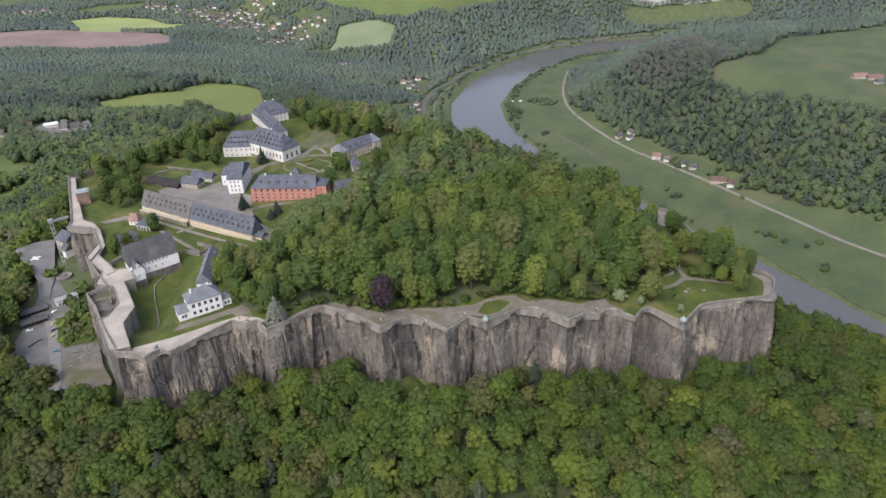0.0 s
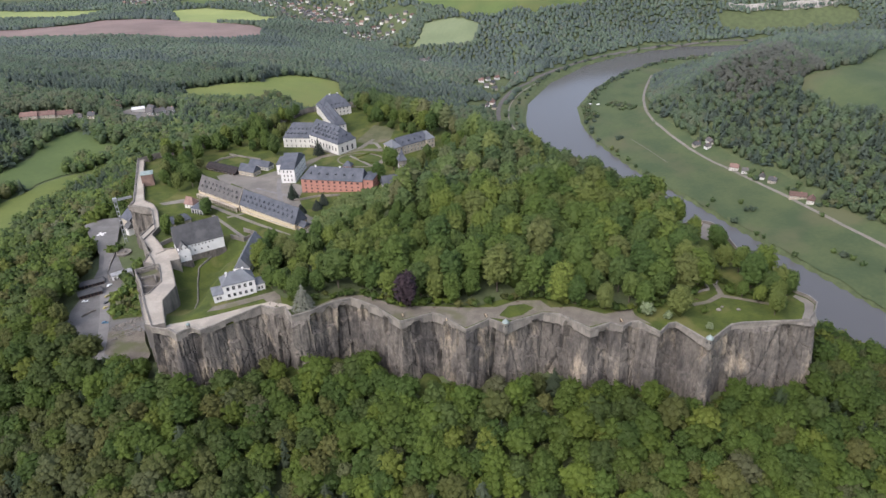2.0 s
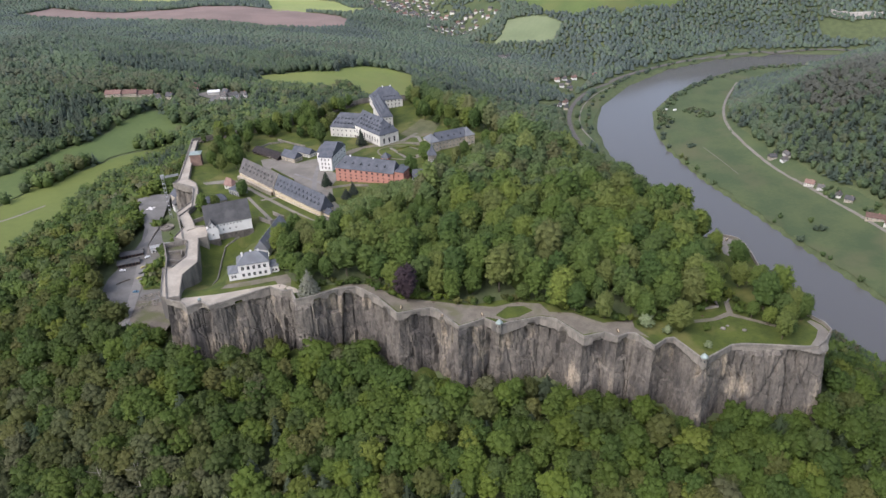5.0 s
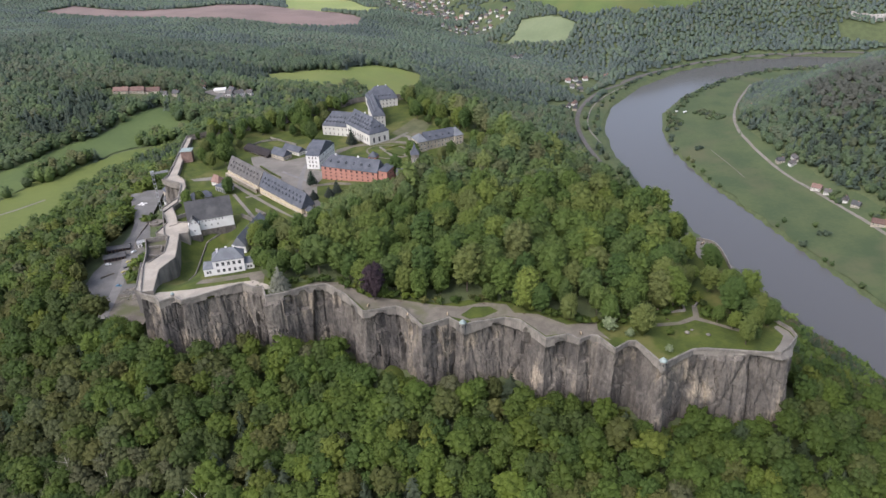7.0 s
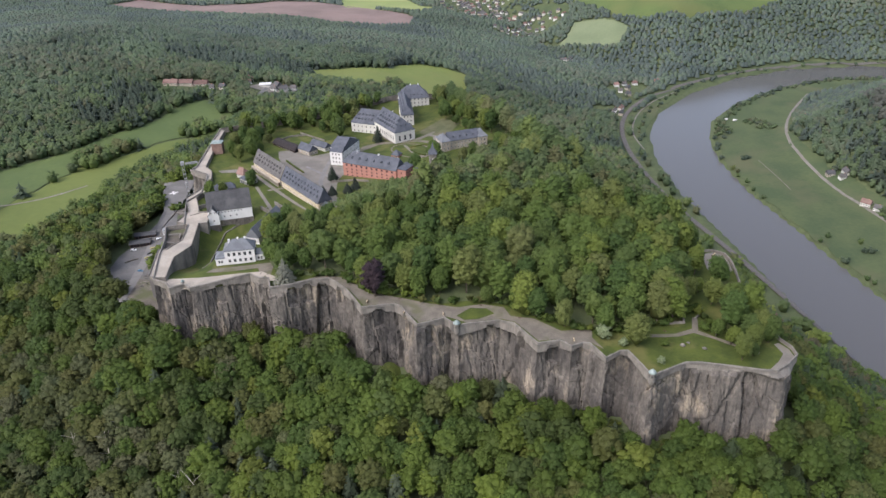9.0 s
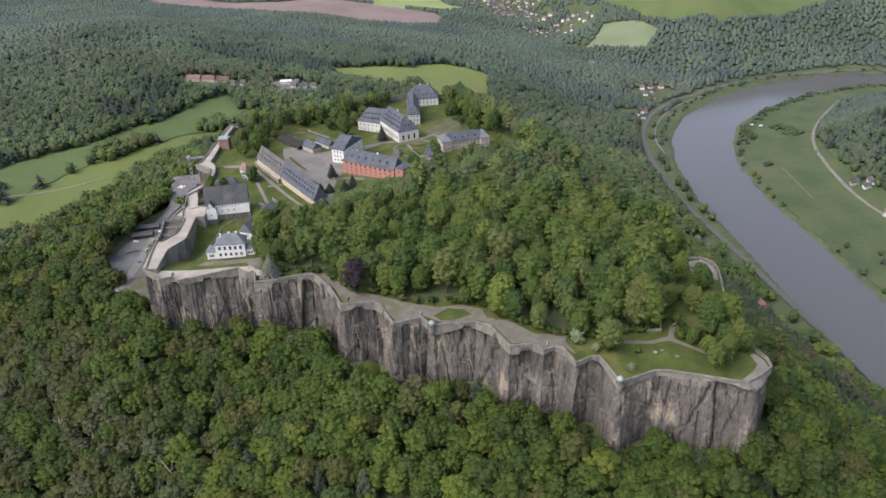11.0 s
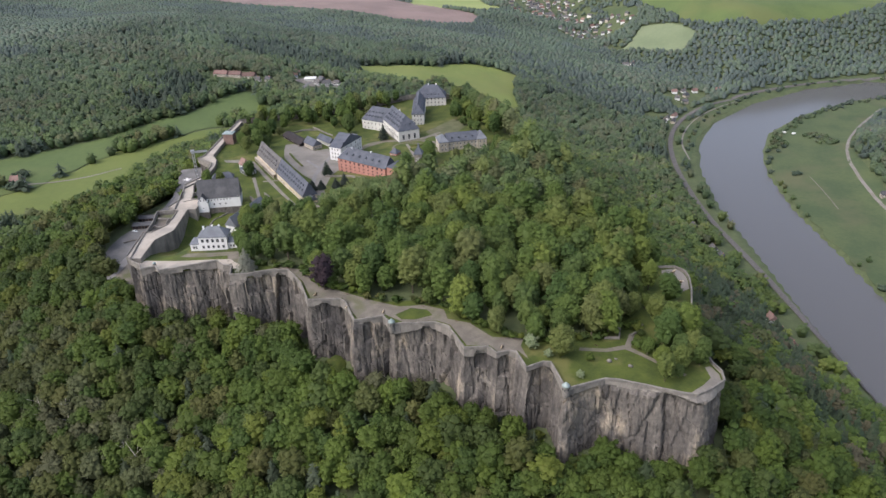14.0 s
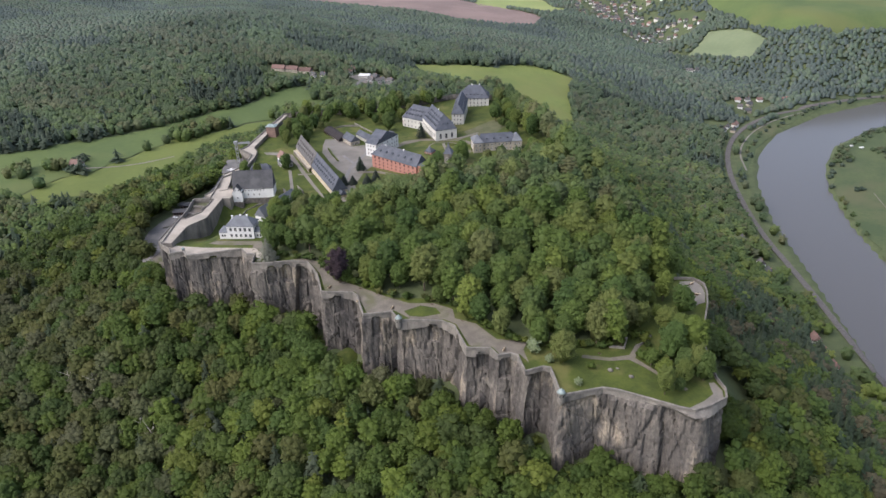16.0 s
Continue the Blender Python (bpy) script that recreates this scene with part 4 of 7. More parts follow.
# the long yellow barracks, in two lengths parted by a fire wall
u, v = unit((-226.2, 560.6), (-126.4, 490.6))
A, M, B = np.array([-226.2, 560.6]), np.array([-226.2, 560.6]) + u * 55, np.array([-126.4, 490.6])
house("barracks", A, M, 12.6, -8.2, 0.2, 10.6, YELLOW, SLATE_OLD, "long yellow barracks with brown-grey slate roof", rows=[("front", 22, 5.6, 0.9, 1.1, 1), ("left", 3, 4.5, 1.0, 1.5, 2), ("left", 2, 9.5, 1.0, 1.3, 3)],
      dormers=[("front", 9, 0.22, 1.9, 1.5, 1.5), ("front", 9, 0.54, 1.7, 1.4, 4), ("back", 9, 0.35, 1.5, 1.2, 2)])
arc = thing("arcade", pose(A[0], A[1], -8.2, 0, 0, math.degrees(math.atan2(u[1], u[0]))), "row of low sandstone arches before the barracks", "arcade")
part("arcade_roof", Geo().box(0, 54, -3.2, -0.3, 4.2, 4.6).mesh("arcade_roof", STONEWALL), arc)
pier = Geo().box(-0.55, 0.55, -3.1, -2.3, -3, 4.2).mesh("pier", STONEWALL)
# thin dark sheet added for the shadow behind the arches
shade_wall = Geo().box(0.5, 53.5, -0.28, -0.26, 0, 3.4).mesh("arcade_shadow", TIMBER)
for k in range(19):
    part("pier", pier, arc, at=pose(0.6 + k * 2.93, 0, 0))
part("shadow_strip", shade_wall, arc, "dark brown strip put in for the shadow behind the arches")
house("barracks", M + u * 0.8, B, 12.6, -7.8, 0.2, 10.6, YELLOW, SLATE, "long yellow barracks with blue-grey slate roof", rows=[("front", 26, 5.2, 0.9, 1.2, 1), ("front", 26, 1.6, 0.9, 1.4, 1), ("right", 4, 4.8, 1.1, 1.7, 1), ("right", 4, 1.2, 1.1, 1.7, 1), ("right", 2, 9.6, 1.0, 1.5, 3.5)],
      dormers=[("front", 12, 0.22, 1.9, 1.5, 1.5), ("front", 11, 0.54, 1.7, 1.4, 3), ("back", 11, 0.35, 1.5, 1.2, 2)])
q = B + u * 0.3 + v * 3.0
house("barracks_annex", q, q + u * 6.5, 7.0, -7.8, -2.4, 2.6, YELLOW, SLATE, "low yellow gabled porch at the end of the barracks", hips=(0.4, 0), rows=[("right", 2, 1.4, 1.0, 1.8, 1), ("front", 2, 1.4, 1.0, 1.6, 1)])
fw = thing("fire_wall", pose(M[0], M[1], -8, 0, 0, math.degrees(math.atan2(u[1], u[0]))), "pale stepped fire wall across the barracks roof", "wall")
g = Geo().add([(0.05, -0.7, -2), (0.75, -0.7, -2), (0.75, 13.3, -2), (0.05, 13.3, -2), (0.05, -0.7, 8.6), (0.75, -0.7, 8.6), (0.75, 13.3, 8.6), (0.05, 13.3, 8.6), (0.05, 6.3, 19.6), (0.75, 6.3, 19.6)],
              [(3, 2, 1, 0), (0, 1, 5, 4), (2, 3, 7, 6), (1, 2, 6, 9, 5), (3, 0, 4, 8, 7), (4, 5, 9, 8), (6, 7, 8, 9)])
part("wall", g.mesh("wall", COPING), fw)

# the red brick barracks
A, B = np.array([-136.4, 563.6]), np.array([-82.0, 554.6])
u, v = unit(A, B)
red = house("brick_barracks", A, B, 15, -6.8, 6.9, 8.6, BRICK, SLATE, "three-storey red brick barracks with slate hip roof", hips=(7.5, 0), plinth=0.6,
            rows=[("front", 10, z, w, h, 1.5) for z, w, h in ((0.8, 1.7, 1.3), (4.0, 1.5, 1.2), (7.0, 1.5, 1.2), (10.2, 1.9, 1.9))] + [("left", 3, z, 1.4, 1.5, 2) for z in (0.8, 4.0, 7.0, 10.2)] + [("back", 11, z, 1.1, 1.7, 1.5) for z in (5.6, 9.8)],
            dormers=[("front", 6, 0.35, 1.8, 1.3, 5), ("back", 6, 0.35, 1.8, 1.3, 5)], chimneys=[(12, 7.5, 0.6), (34, 7.5, 0.6)])
q = B + v * 1.2 + u * 0.1
house("brick_barracks", q, q + u * 9, 17, -6.2, 8.2, 1.2, BRICK, SLATE, "red brick end block with a low roof", hips=(4, 4),
      rows=[("front", 1, z, 1.1, 1.7, 2) for z in (1.6, 5.6, 9.8)] + [("right", 4, z, 1.1, 1.7, 2) for z in (5.6, 9.8)])

# the white hospital
A, B = np.array([-160.0, 586.5]), np.array([-147.2, 585.8])
u, v = unit(A, B)
hosp = house("white_hall", A, B, 36, -6.2, 6.3, 8.5, WHITE, SLATE, "tall white building with steep slate roofs", hips=(0, 0),
             rows=[("front", 3, z, 1.1, 1.9, 1.5) for z in (1.2, 5.0, 9.0)] + [("right", 9, z, 1.1, 1.9, 1) for z in (1.2, 5.0, 9.0)] + [("left", 9, z, 1.1, 1.8, 1) for z in (5.0, 9.0)], over=0.4)
for k in range(4):
    s = 3.0 + k * 8
    g = Geo().box(11.2, 13.1, s, s + 5.0, 8, 13.4)
    g.add([(13.1, s, 13.4), (13.1, s + 5, 13.4), (13.1, s + 2.5, 17), (7.0, s, 13.4), (7.0, s + 5, 13.4), (7.0, s + 2.5, 17)], [(0, 1, 2), (0, 2, 5, 3), (4, 5, 2, 1), (3, 5, 4)], 1)
    part("cross_gable", g.mesh("cross_gable", [WHITE, SLATE]), hosp, "slate-roofed cross gable")
q = A + v * 20 - u * 10
house("white_hall", q, q + u * 9.9, 11, -6.4, 3.0, 5.5, WHITE, SLATE, "lower white wing with a slate roof", rows=[("front", 3, 1.5, 1.0, 1.6, 1), ("left", 3, 1.5, 1.0, 1.6, 1)], hips=(3, 0.4))

# small houses behind the barracks
house("cafe", (-201.0, 626.0), (-180.5, 617.0), 9, -8.2, -3.6, 3.6, CREAM, SLATE, "low cream cottage with a slate roof", rows=[("front", 6, 1.4, 1.0, 1.4, 1), ("right", 2, 1.4, 1.0, 1.4, 1)])
house("storehouse", (-206.0, 609.5), (-190.0, 602.0), 10.5, -8.0, -2.6, 4.6, STONEWALL, SLATE, "buff stone storehouse with a slate roof", rows=[("right", 3, 1.2, 1.1, 1.6, 1.5), ("right", 1, 5.4, 1.0, 1.2, 2), ("front", 3, 1.6, 1.0, 1.4, 2)])
tim = thing("timber_hall", pose(-240.5, 623.0, -8.5, 0, 0, -27), "black-stained timber hall with a curved dark roof", "hall")
g = Geo().box(0, 36, 0, 11, -3, 3.4)
part("wall", g.mesh("wall", DARKWOOD), tim)
g, n = Geo(), 10
prof = [(-0.8 + 12.6 * k / n, 3.2 + 3.6 * max(0.0, math.sin(math.pi * k / n)) ** 0.8) for k in range(n + 1)]
for s, e in ((-1.0, 37.0),):
    vv = [(s, y, z) for y, z in prof] + [(e, y, z) for y, z in prof] + [(s, y, z - 0.4) for y, z in prof] + [(e, y, z - 0.4) for y, z in prof]
    m = n + 1
    ff = [(k, m + k, m + k + 1, k + 1) for k in range(n)] + [(2 * m + k + 1, 3 * m + k + 1, 3 * m + k, 2 * m + k) for k in range(n)]
    ff += [(k + 1, k, 2 * m + k, 2 * m + k + 1)[::-1] for k in range(n)] + [(m + k, m + k + 1, 3 * m + k + 1, 3 * m + k)[::-1] for k in range(n)]
    ff += [(0, 2 * m, 3 * m, m), (n, m + n, 3 * m + n, 2 * m + n)]
    g.add(vv, ff)
part("roof", g.mesh("roof", DARKWOOD), tim)
post = Geo().box(-0.2, 0.2, -0.9, -0.5, -2, 3.3).mesh("post", TIMBER)
for k in range(9):
    part("post", post, tim, at=pose(1 + k * 4.2, 0, 0))
for k in range(8):
    put_window(tim, 2.6, 1.2, pose(3.1 + k * 4.2, 0, 1.6))
house("red_roofed_house", (-231.5, 538.5), (-223.5, 536.0), 8, -8.0, -3.2, 4.6, CREAM, TILE, "small cream house with red tile roof", rows=[("front", 2, 1.8, 1.0, 1.4, 1), ("right", 2, 1.8, 1.0, 1.4, 1)], hips=(0, 2.5))
house("flat_house", (-222.5, 528.5), (-211.0, 523.5), 10, -8.3, -2.6, 1.0, GREY_METAL, SLATE, "grey glazed entrance building with a low roof", rows=[("front", 4, 0.8, 1.9, 3.4, 0.6), ("right", 3, 1.2, 1.8, 2.2, 0.6)], hips=(3, 3))
house("guardhouse", (-231.5, 500.5), (-216.5, 511.5), 8, -8.5, -4.2, 3.8, STONEWALL, SLATE, "low guardhouse with slate roof behind the arsenal", rows=[("right", 2, 1.3, 1.0, 1.3, 1)], hips=(3, 3))
sweep("wall_moat", [(-171, 487), (-185, 467), (-192, 452), (-188, 436), (-178, 408), (-175, 395)], [(0.35, 0.9), (0.35, -4), (-0.35, -4), (-0.35, 0.9)], COPING, False, court, "low pale wall between the moat and the villa lawn")
# garden walls round the ruins behind the arsenal
for pts in ([(-226, 470), (-219, 480), (-209, 473)], [(-224, 487), (-214, 497), (-203, 489)], [(-168, 493), (-156, 486), (-163, 476), (-175, 482)], [(-222, 452), (-214, 462), (-206, 458)]):
    sweep("wall_garden", pts, [(0.3, 2.6), (0.3, -6), (-0.3, -6), (-0.3, 2.6)], MASONRY, False, lambda x, y: -6.8, "low grey garden wall among ruins")

# the castle: left wing, chapel wing, long wing, high house
A, B = np.array([-181.3, 685.0]), np.array([-141.0, 681.0])
house("castle_wing", A, B, 18, -10.2, 1.0, 12.5, CREAM, SLATE, "cream castle wing with slate mansard roof", hips=(9, 0.4),
      rows=[("front", 8, z, 1.1, 1.9, 1) for z in (1.2, 6.2)] + [("left", 3, z, 1.1, 1.9, 1.5) for z in (1.2, 6.2)],
      dormers=[("front", 9, 0.2, 1.8, 1.5, 3), ("front", 7, 0.52, 1.6, 1.3, 6), ("left", 3, 0.22, 1.2, 1.1, 3)])
A, B = np.array([-119.3, 651.8]), np.array([-104.3, 668.6])
u, v = unit(A, B)
C = A + v * 46
chapel = house("castle_chapel", C, A, 22.5, -8.4, 4.8, 12.6, CREAM, SLATE, "cream castle chapel wing with steep slate roof", hips=(0, 9), plinth=1.4,
               rows=[("front", 9, 4.5, 1.6, 4.2, 1.5), ("front", 9, 11.6, 1.0, 1.2, 1.5), ("right", 3, 3.2, 2.2, 5.2, 2), ("right", 3, 11.4, 1.1, 1.3, 3)],
               dormers=[("front", 8, 0.14, 2.0, 1.7, 2), ("front", 8, 0.40, 1.8, 1.6, 3), ("front", 6, 0.64, 1.7, 1.4, 4), ("back", 8, 0.2, 2.0, 1.6, 2), ("right", 2, 0.3, 1.7, 1.4, 6)], chimneys=[(20, 12, 0.8)])
house("castle_wing", np.array([-121.0, 714.0]), np.array([-143.0, 764.0]), 13, -11.5, 4.2, 9.0, CREAM, SLATE, "long cream castle wing with rows of dormers", hips=(6, 0.4),
      rows=[("front", 13, z, 1.1, 1.9, 1.5) for z in (3.0, 7.6, 12.0)] + [("back", 13, z, 1.1, 1.9, 1.5) for z in (7.6, 12.0)] + [("left", 3, z, 1.1, 1.9, 1.5) for z in (3.0, 7.6, 12.0)],
      dormers=[("front", 11, 0.2, 1.3, 1.2, 2), ("front", 9, 0.55, 1.2, 1.0, 4), ("back", 11, 0.2, 1.3, 1.2, 2), ("back", 10, 0.55, 1.2, 1.0, 3)])
A, B = np.array([-158.0, 772.0]), np.array([-127.5, 787.0])
house("castle_keep", A, B, 24, -15.0, 1.0, 12.0, CREAM, SLATE, "tall cream castle house with hipped slate roof", hips=(10, 10),
      rows=[("front", 7, z, 1.2, 2.1, 2) for z in (5, 9, 13)] + [("right", 4, z, 1.2, 2.1, 2) for z in (5, 9, 13)] + [("left", 4, z, 1.2, 2.1, 2) for z in (5, 9, 13)],
      dormers=[("front", 5, 0.2, 1.4, 1.3, 6), ("left", 3, 0.2, 1.4, 1.3, 5), ("right", 3, 0.2, 1.4, 1.3, 5)], chimneys=[(14, 12, 0.8), (23, 12, 0.8)])
g = Geo().box(0, 10, 0, 12, -2, 3.5).box(-0.2, 10.2, -0.2, 12.2, 3.5, 3.9)
terr = thing("castle_terrace", pose(-112, 742, -11.5, 0, 0, -60), "low pale terrace block beside the castle", "terrace")
part("wall", g.mesh("wall", STONEWALL), terr)
# small red-roofed garden house between
house("garden_pavilion", (-108.5, 612.0), (-101.0, 611.0), 7, -5.8, -1.8, 3.6, BRICK, SLATE, "small brick pavilion with a pyramid roof", hips=(3.4, 3.4), rows=[("front", 2, 1.2, 0.9, 1.4, 1)])

# the school-like house with two corner pavilions
A, B = np.array([-63.0, 628.0]), np.array([-25.5, 656.0])
u, v = unit(A, B)
house("treasury", A + u * 8 + v * 2, B - u * 8 + v * 2, 13, -1.8, 7.4, 6.4, STONEWALL, SLATE, "buff stone house with slate roof between pavilions",
      rows=[("front", 8, z, 1.1, 2.0, 0.8) for z in (1.4, 5.4)], dormers=[("front", 4, 0.3, 1.4, 1.2, 2)])
for w, lab in ((A, "buff stone corner pavilion with grey hip roof"), (B - u * 9, "buff stone corner pavilion with grey hip roof")):
    house("treasury_pavilion", w, w + u * 9, 17, -1.8, 8.0, 5.6, STONEWALL, PALE_SLATE, lab, hips=(4.4, 4.4), group="corner pavilions",
          rows=[("front", 2, z, 1.1, 2.0, 1) for z in (1.4, 5.6)] + [("right", 4, z, 1.1, 2.0, 1) for z in (1.4, 5.6)] + [("left", 4, z, 1.1, 2.0, 1) for z in (1.4, 5.6)])

# garrison church with its tower
church = house("church", (-64.0, 555.0), (-49.5, 560.5), 10, -3.5, 3.0, 6.0, CREAM, SLATE, "small cream church with slate roof", rows=[("front", 4, 2.2, 1.1, 2.8, 1.5)], hips=(0, 0))
tow = thing("church_tower", pose(-46.5, 551.0, -3.5, 0, 0, 18), "slim stone church tower with slate spire", "tower")
part("shaft", Geo().box(-3.1, 3.1, -3.1, 3.1, -3, 31).box(-3.4, 3.4, -3.4, 3.4, 30.4, 31.2).box(-3.35, 3.35, -3.35, 3.35, 20.5, 21.0).mesh("shaft", MASONRY), tow)
part("spire", Geo().add([(-3.9, -3.9, 31), (3.9, -3.9, 31), (3.9, 3.9, 31), (-3.9, 3.9, 31), (-1.2, -1.2, 35.5), (1.2, -1.2, 35.5), (1.2, 1.2, 35.5), (-1.2, 1.2, 35.5), (0, 0, 41)],
                        [(3, 2, 1, 0), (0, 1, 5, 4), (1, 2, 6, 5), (2, 3, 7, 6), (3, 0, 4, 7), (4, 5, 8), (5, 6, 8), (6, 7, 8), (7, 4, 8)]).mesh("spire", SLATE), tow)
for k in range(4):
    m = pose(0, 0, 0, 0, 0, 90 * k)
    for x in (-0.9, 0.9):
        put_window(tow, 1.0, 2.6, m @ pose(x, -3.12, 24.5))
    put_window(tow, 0.7, 1.5, m @ pose(0, -3.12, 13))

# brick tower on the west rampart
bt = thing("brick_tower", pose(-283.5, 590.0, -16, 0, 0, 20), "brown brick lift tower with green copper roof", "tower")
part("shaft", Geo().box(-5.2, 5.2, -4.6, 4.6, -6, 19.0, 0, 0.25).box(-5.3, 5.3, -4.7, 4.7, 19.0, 19.5).mesh("shaft", DARKBRICK), bt)
part("roof", Geo().box(-5.6, 5.6, -5.0, 5.0, 19.5, 20.0, 0, 0.1).box(-4.2, 4.2, -3.6, 3.6, 20.0, 20.7, 0, 0.5).mesh("roof", COPPER), bt)

# sentry turrets on the parapet
def turret(x, y, s=1.0, group="sentry turrets"):
    z = float(rim_height(x, y))
    ob = thing("sentry_turret", pose(x, y, z - 1.5) @ Matrix.Diagonal((s, s, s, 1)), "round stone sentry turret with pale green copper dome", "turret", group)
    part("body", Geo().ring(0, 0, [(-6.5, 0.4), (-4.0, 1.9), (-2.0, 2.1), (3.0, 2.0), (3.1, 2.3), (3.4, 2.3)], 12).mesh("body", COPING), ob)
    part("dome", Geo().ring(0, 0, [(3.4, 2.5), (4.2, 2.1), (5.0, 1.3), (5.6, 0.5), (6.4, 0.1)], 12).mesh("dome", COPPER, True), ob)
    for k in range(6):
        part("loophole", Geo().box(-0.25, 0.25, -2.12, -2.0, 0.6, 2.0).mesh("loophole", PANE), ob, at=pose(0, 0, 0, 0, 0, 60 * k))


for x, y, s in ((31.6, 351.6, 0.9), (145.0, 332.0, 0.9), (-164.6, 359.0, 0.55)):
    turret(x, y, s)
pav = thing("garden_pavilion", pose(62, 612, -1.0), "white octagonal pavilion with blue-grey domed roof", "pavilion")
part("body", Geo().ring(0, 0, [(-4, 5.0), (11, 5.0), (11.1, 5.5), (11.6, 5.5)], 8).mesh("body", CREAM), pav)
part("roof", Geo().ring(0, 0, [(11.6, 5.8), (14.5, 4.2), (16.0, 2.0), (17.5, 0.3)], 8).mesh("roof", COPPER), pav)

# ---- woods ----
rng = np.random.default_rng(7)
PHI = (1 + 5 ** 0.5) / 2
ICO_V = np.array([(-1, PHI, 0), (1, PHI, 0), (-1, -PHI, 0), (1, -PHI, 0), (0, -1, PHI), (0, 1, PHI), (0, -1, -PHI), (0, 1, -PHI), (PHI, 0, -1), (PHI, 0, 1), (-PHI, 0, -1), (-PHI, 0, 1)]) / (1 + PHI ** 2) ** 0.5
ICO_F = np.array([int(c, 16) for c in "0b5" "051" "017" "07a" "0ab" "159" "5b4" "ba2" "a76" "718" "394" "342" "326" "368" "389" "495" "24b" "62a" "867" "981"]).reshape(-1, 3)


OCT_V = np.array([(1, 0, 0), (-1, 0, 0), (0, 1, 0), (0, -1, 0), (0, 0, 1), (0, 0, -1)], float)
OCT_F = np.array([(0, 2, 4), (2, 1, 4), (1, 3, 4), (3, 0, 4), (2, 0, 5), (1, 2, 5), (3, 1, 5), (0, 3, 5)])


def crown(seed, count, width, tall, leaves, leaf, solid=False, deep=False):
    """An uneven dome of small leafy clumps round an inner mass, under a coat of separate leaf sprays."""
    r = np.random.default_rng(seed)
    bias = r.normal(size=(3, 3))
    bias /= np.linalg.norm(bias, axis=1)[:, None]
    half = np.array([width * 0.44, width * 0.44, tall * (0.41 if deep else 0.32)])

    def bulge(d):
        return 1 + 0.13 * np.sin(2.6 * d @ bias.T + [0.3, 1.9, 4.0]).sum(-1)[:, None]

    k = np.arange(count) + 0.5
    up = 1 - (1.7 if deep else 1.5) * k / count
    a = 2.399963 * k + r.uniform(-0.35, 0.35, count)
    flat = np.sqrt(np.clip(1 - up ** 2, 0.05, 1))
    d = np.stack([flat * np.cos(a), flat * np.sin(a), up], 1)
    c = d * half * bulge(d) * r.uniform(0.80, 1.0, (count, 1)) + (0, 0, tall * (0.54 if deep else 0.62))
    s = width * r.uniform(0.10, 0.165, (count, 1)) * (1.2 if solid else 1.0)
    V, F, n = [], [], 0
    for q in range(count):
        V.append(OCT_V[:5] * r.uniform(0.75, 1.3, (5, 1)) * s[q] * (1.15, 1.15, 1) + c[q] - (0, 0, s[q][0] * 0.3))
        F.append(OCT_F[:4] + n)
        n += 5
    V.append(ICO_V * half * 0.97 * bulge(ICO_V) * r.uniform(0.88, 1.1, (12, 1)) * (1, 1, 1.5 if solid else 1.15) + (0, 0, tall * (0.40 if solid else 0.50 if deep else 0.55)))
    F.append(ICO_F + n)
    n += 12
    pick = r.choice(count, leaves, p=(s[:, 0] ** 2) / (s ** 2).sum())
    e = r.normal(size=(leaves, 3)) + d[pick] * 0.9
    e /= np.linalg.norm(e, axis=1)[:, None]
    pos = c[pick] + e * s[pick] * r.uniform(0.75, 1.35, (leaves, 1))
    out_n = e + r.normal(size=(leaves, 3)) * 0.4 + (0, 0, 0.75)
    out_n /= np.linalg.norm(out_n, axis=1)[:, None]
    t = np.cross(out_n, r.normal(size=(leaves, 3)))
    t /= np.linalg.norm(t, axis=1)[:, None]
    b = np.cross(out_n, t)
    w = leaf * r.uniform(0.5, 1.3, (leaves, 1))
    quad = np.stack([pos - t * w - out_n * w * 0.4, pos - b * w * 0.7, pos + t * w - out_n * w * 0.4, pos + b * w * 0.7], 1)
    V.append(quad.reshape(-1, 3))
    q = np.arange(leaves)[:, None] * 4 + n
    F.append(np.concatenate([q + [0, 1, 2], q + [0, 2, 3]]))
    return np.vstack(V), np.vstack(F)


def dome(seed, rings, top, k=5):
    """A far crown: a rounded, uneven cap of few faces; rings of (radius, height)."""
    r = np.random.default_rng(seed)
    v = [(rad * math.cos(6.283 * (j + 0.5 * n) / k) * r.uniform(0.75, 1.25), rad * math.sin(6.283 * (j + 0.5 * n) / k) * r.uniform(0.75, 1.25), z * r.uniform(0.85, 1.12)) for n, (rad, z) in enumerate(rings) for j in range(k)]
    v += [(r.uniform(-1, 1), r.uniform(-1, 1), top)]
    f = [q for n in range(len(rings) - 1) for j in range(k) for q in ((n * k + j, n * k + (j + 1) % k, (n + 1) * k + j), (n * k + (j + 1) % k, (n + 1) * k + (j + 1) % k, (n + 1) * k + j))]
    f += [((len(rings) - 1) * k + j, (len(rings) - 1) * k + (j + 1) % k, len(rings) * k) for j in range(k)]
    return np.array(v), np.array(f)


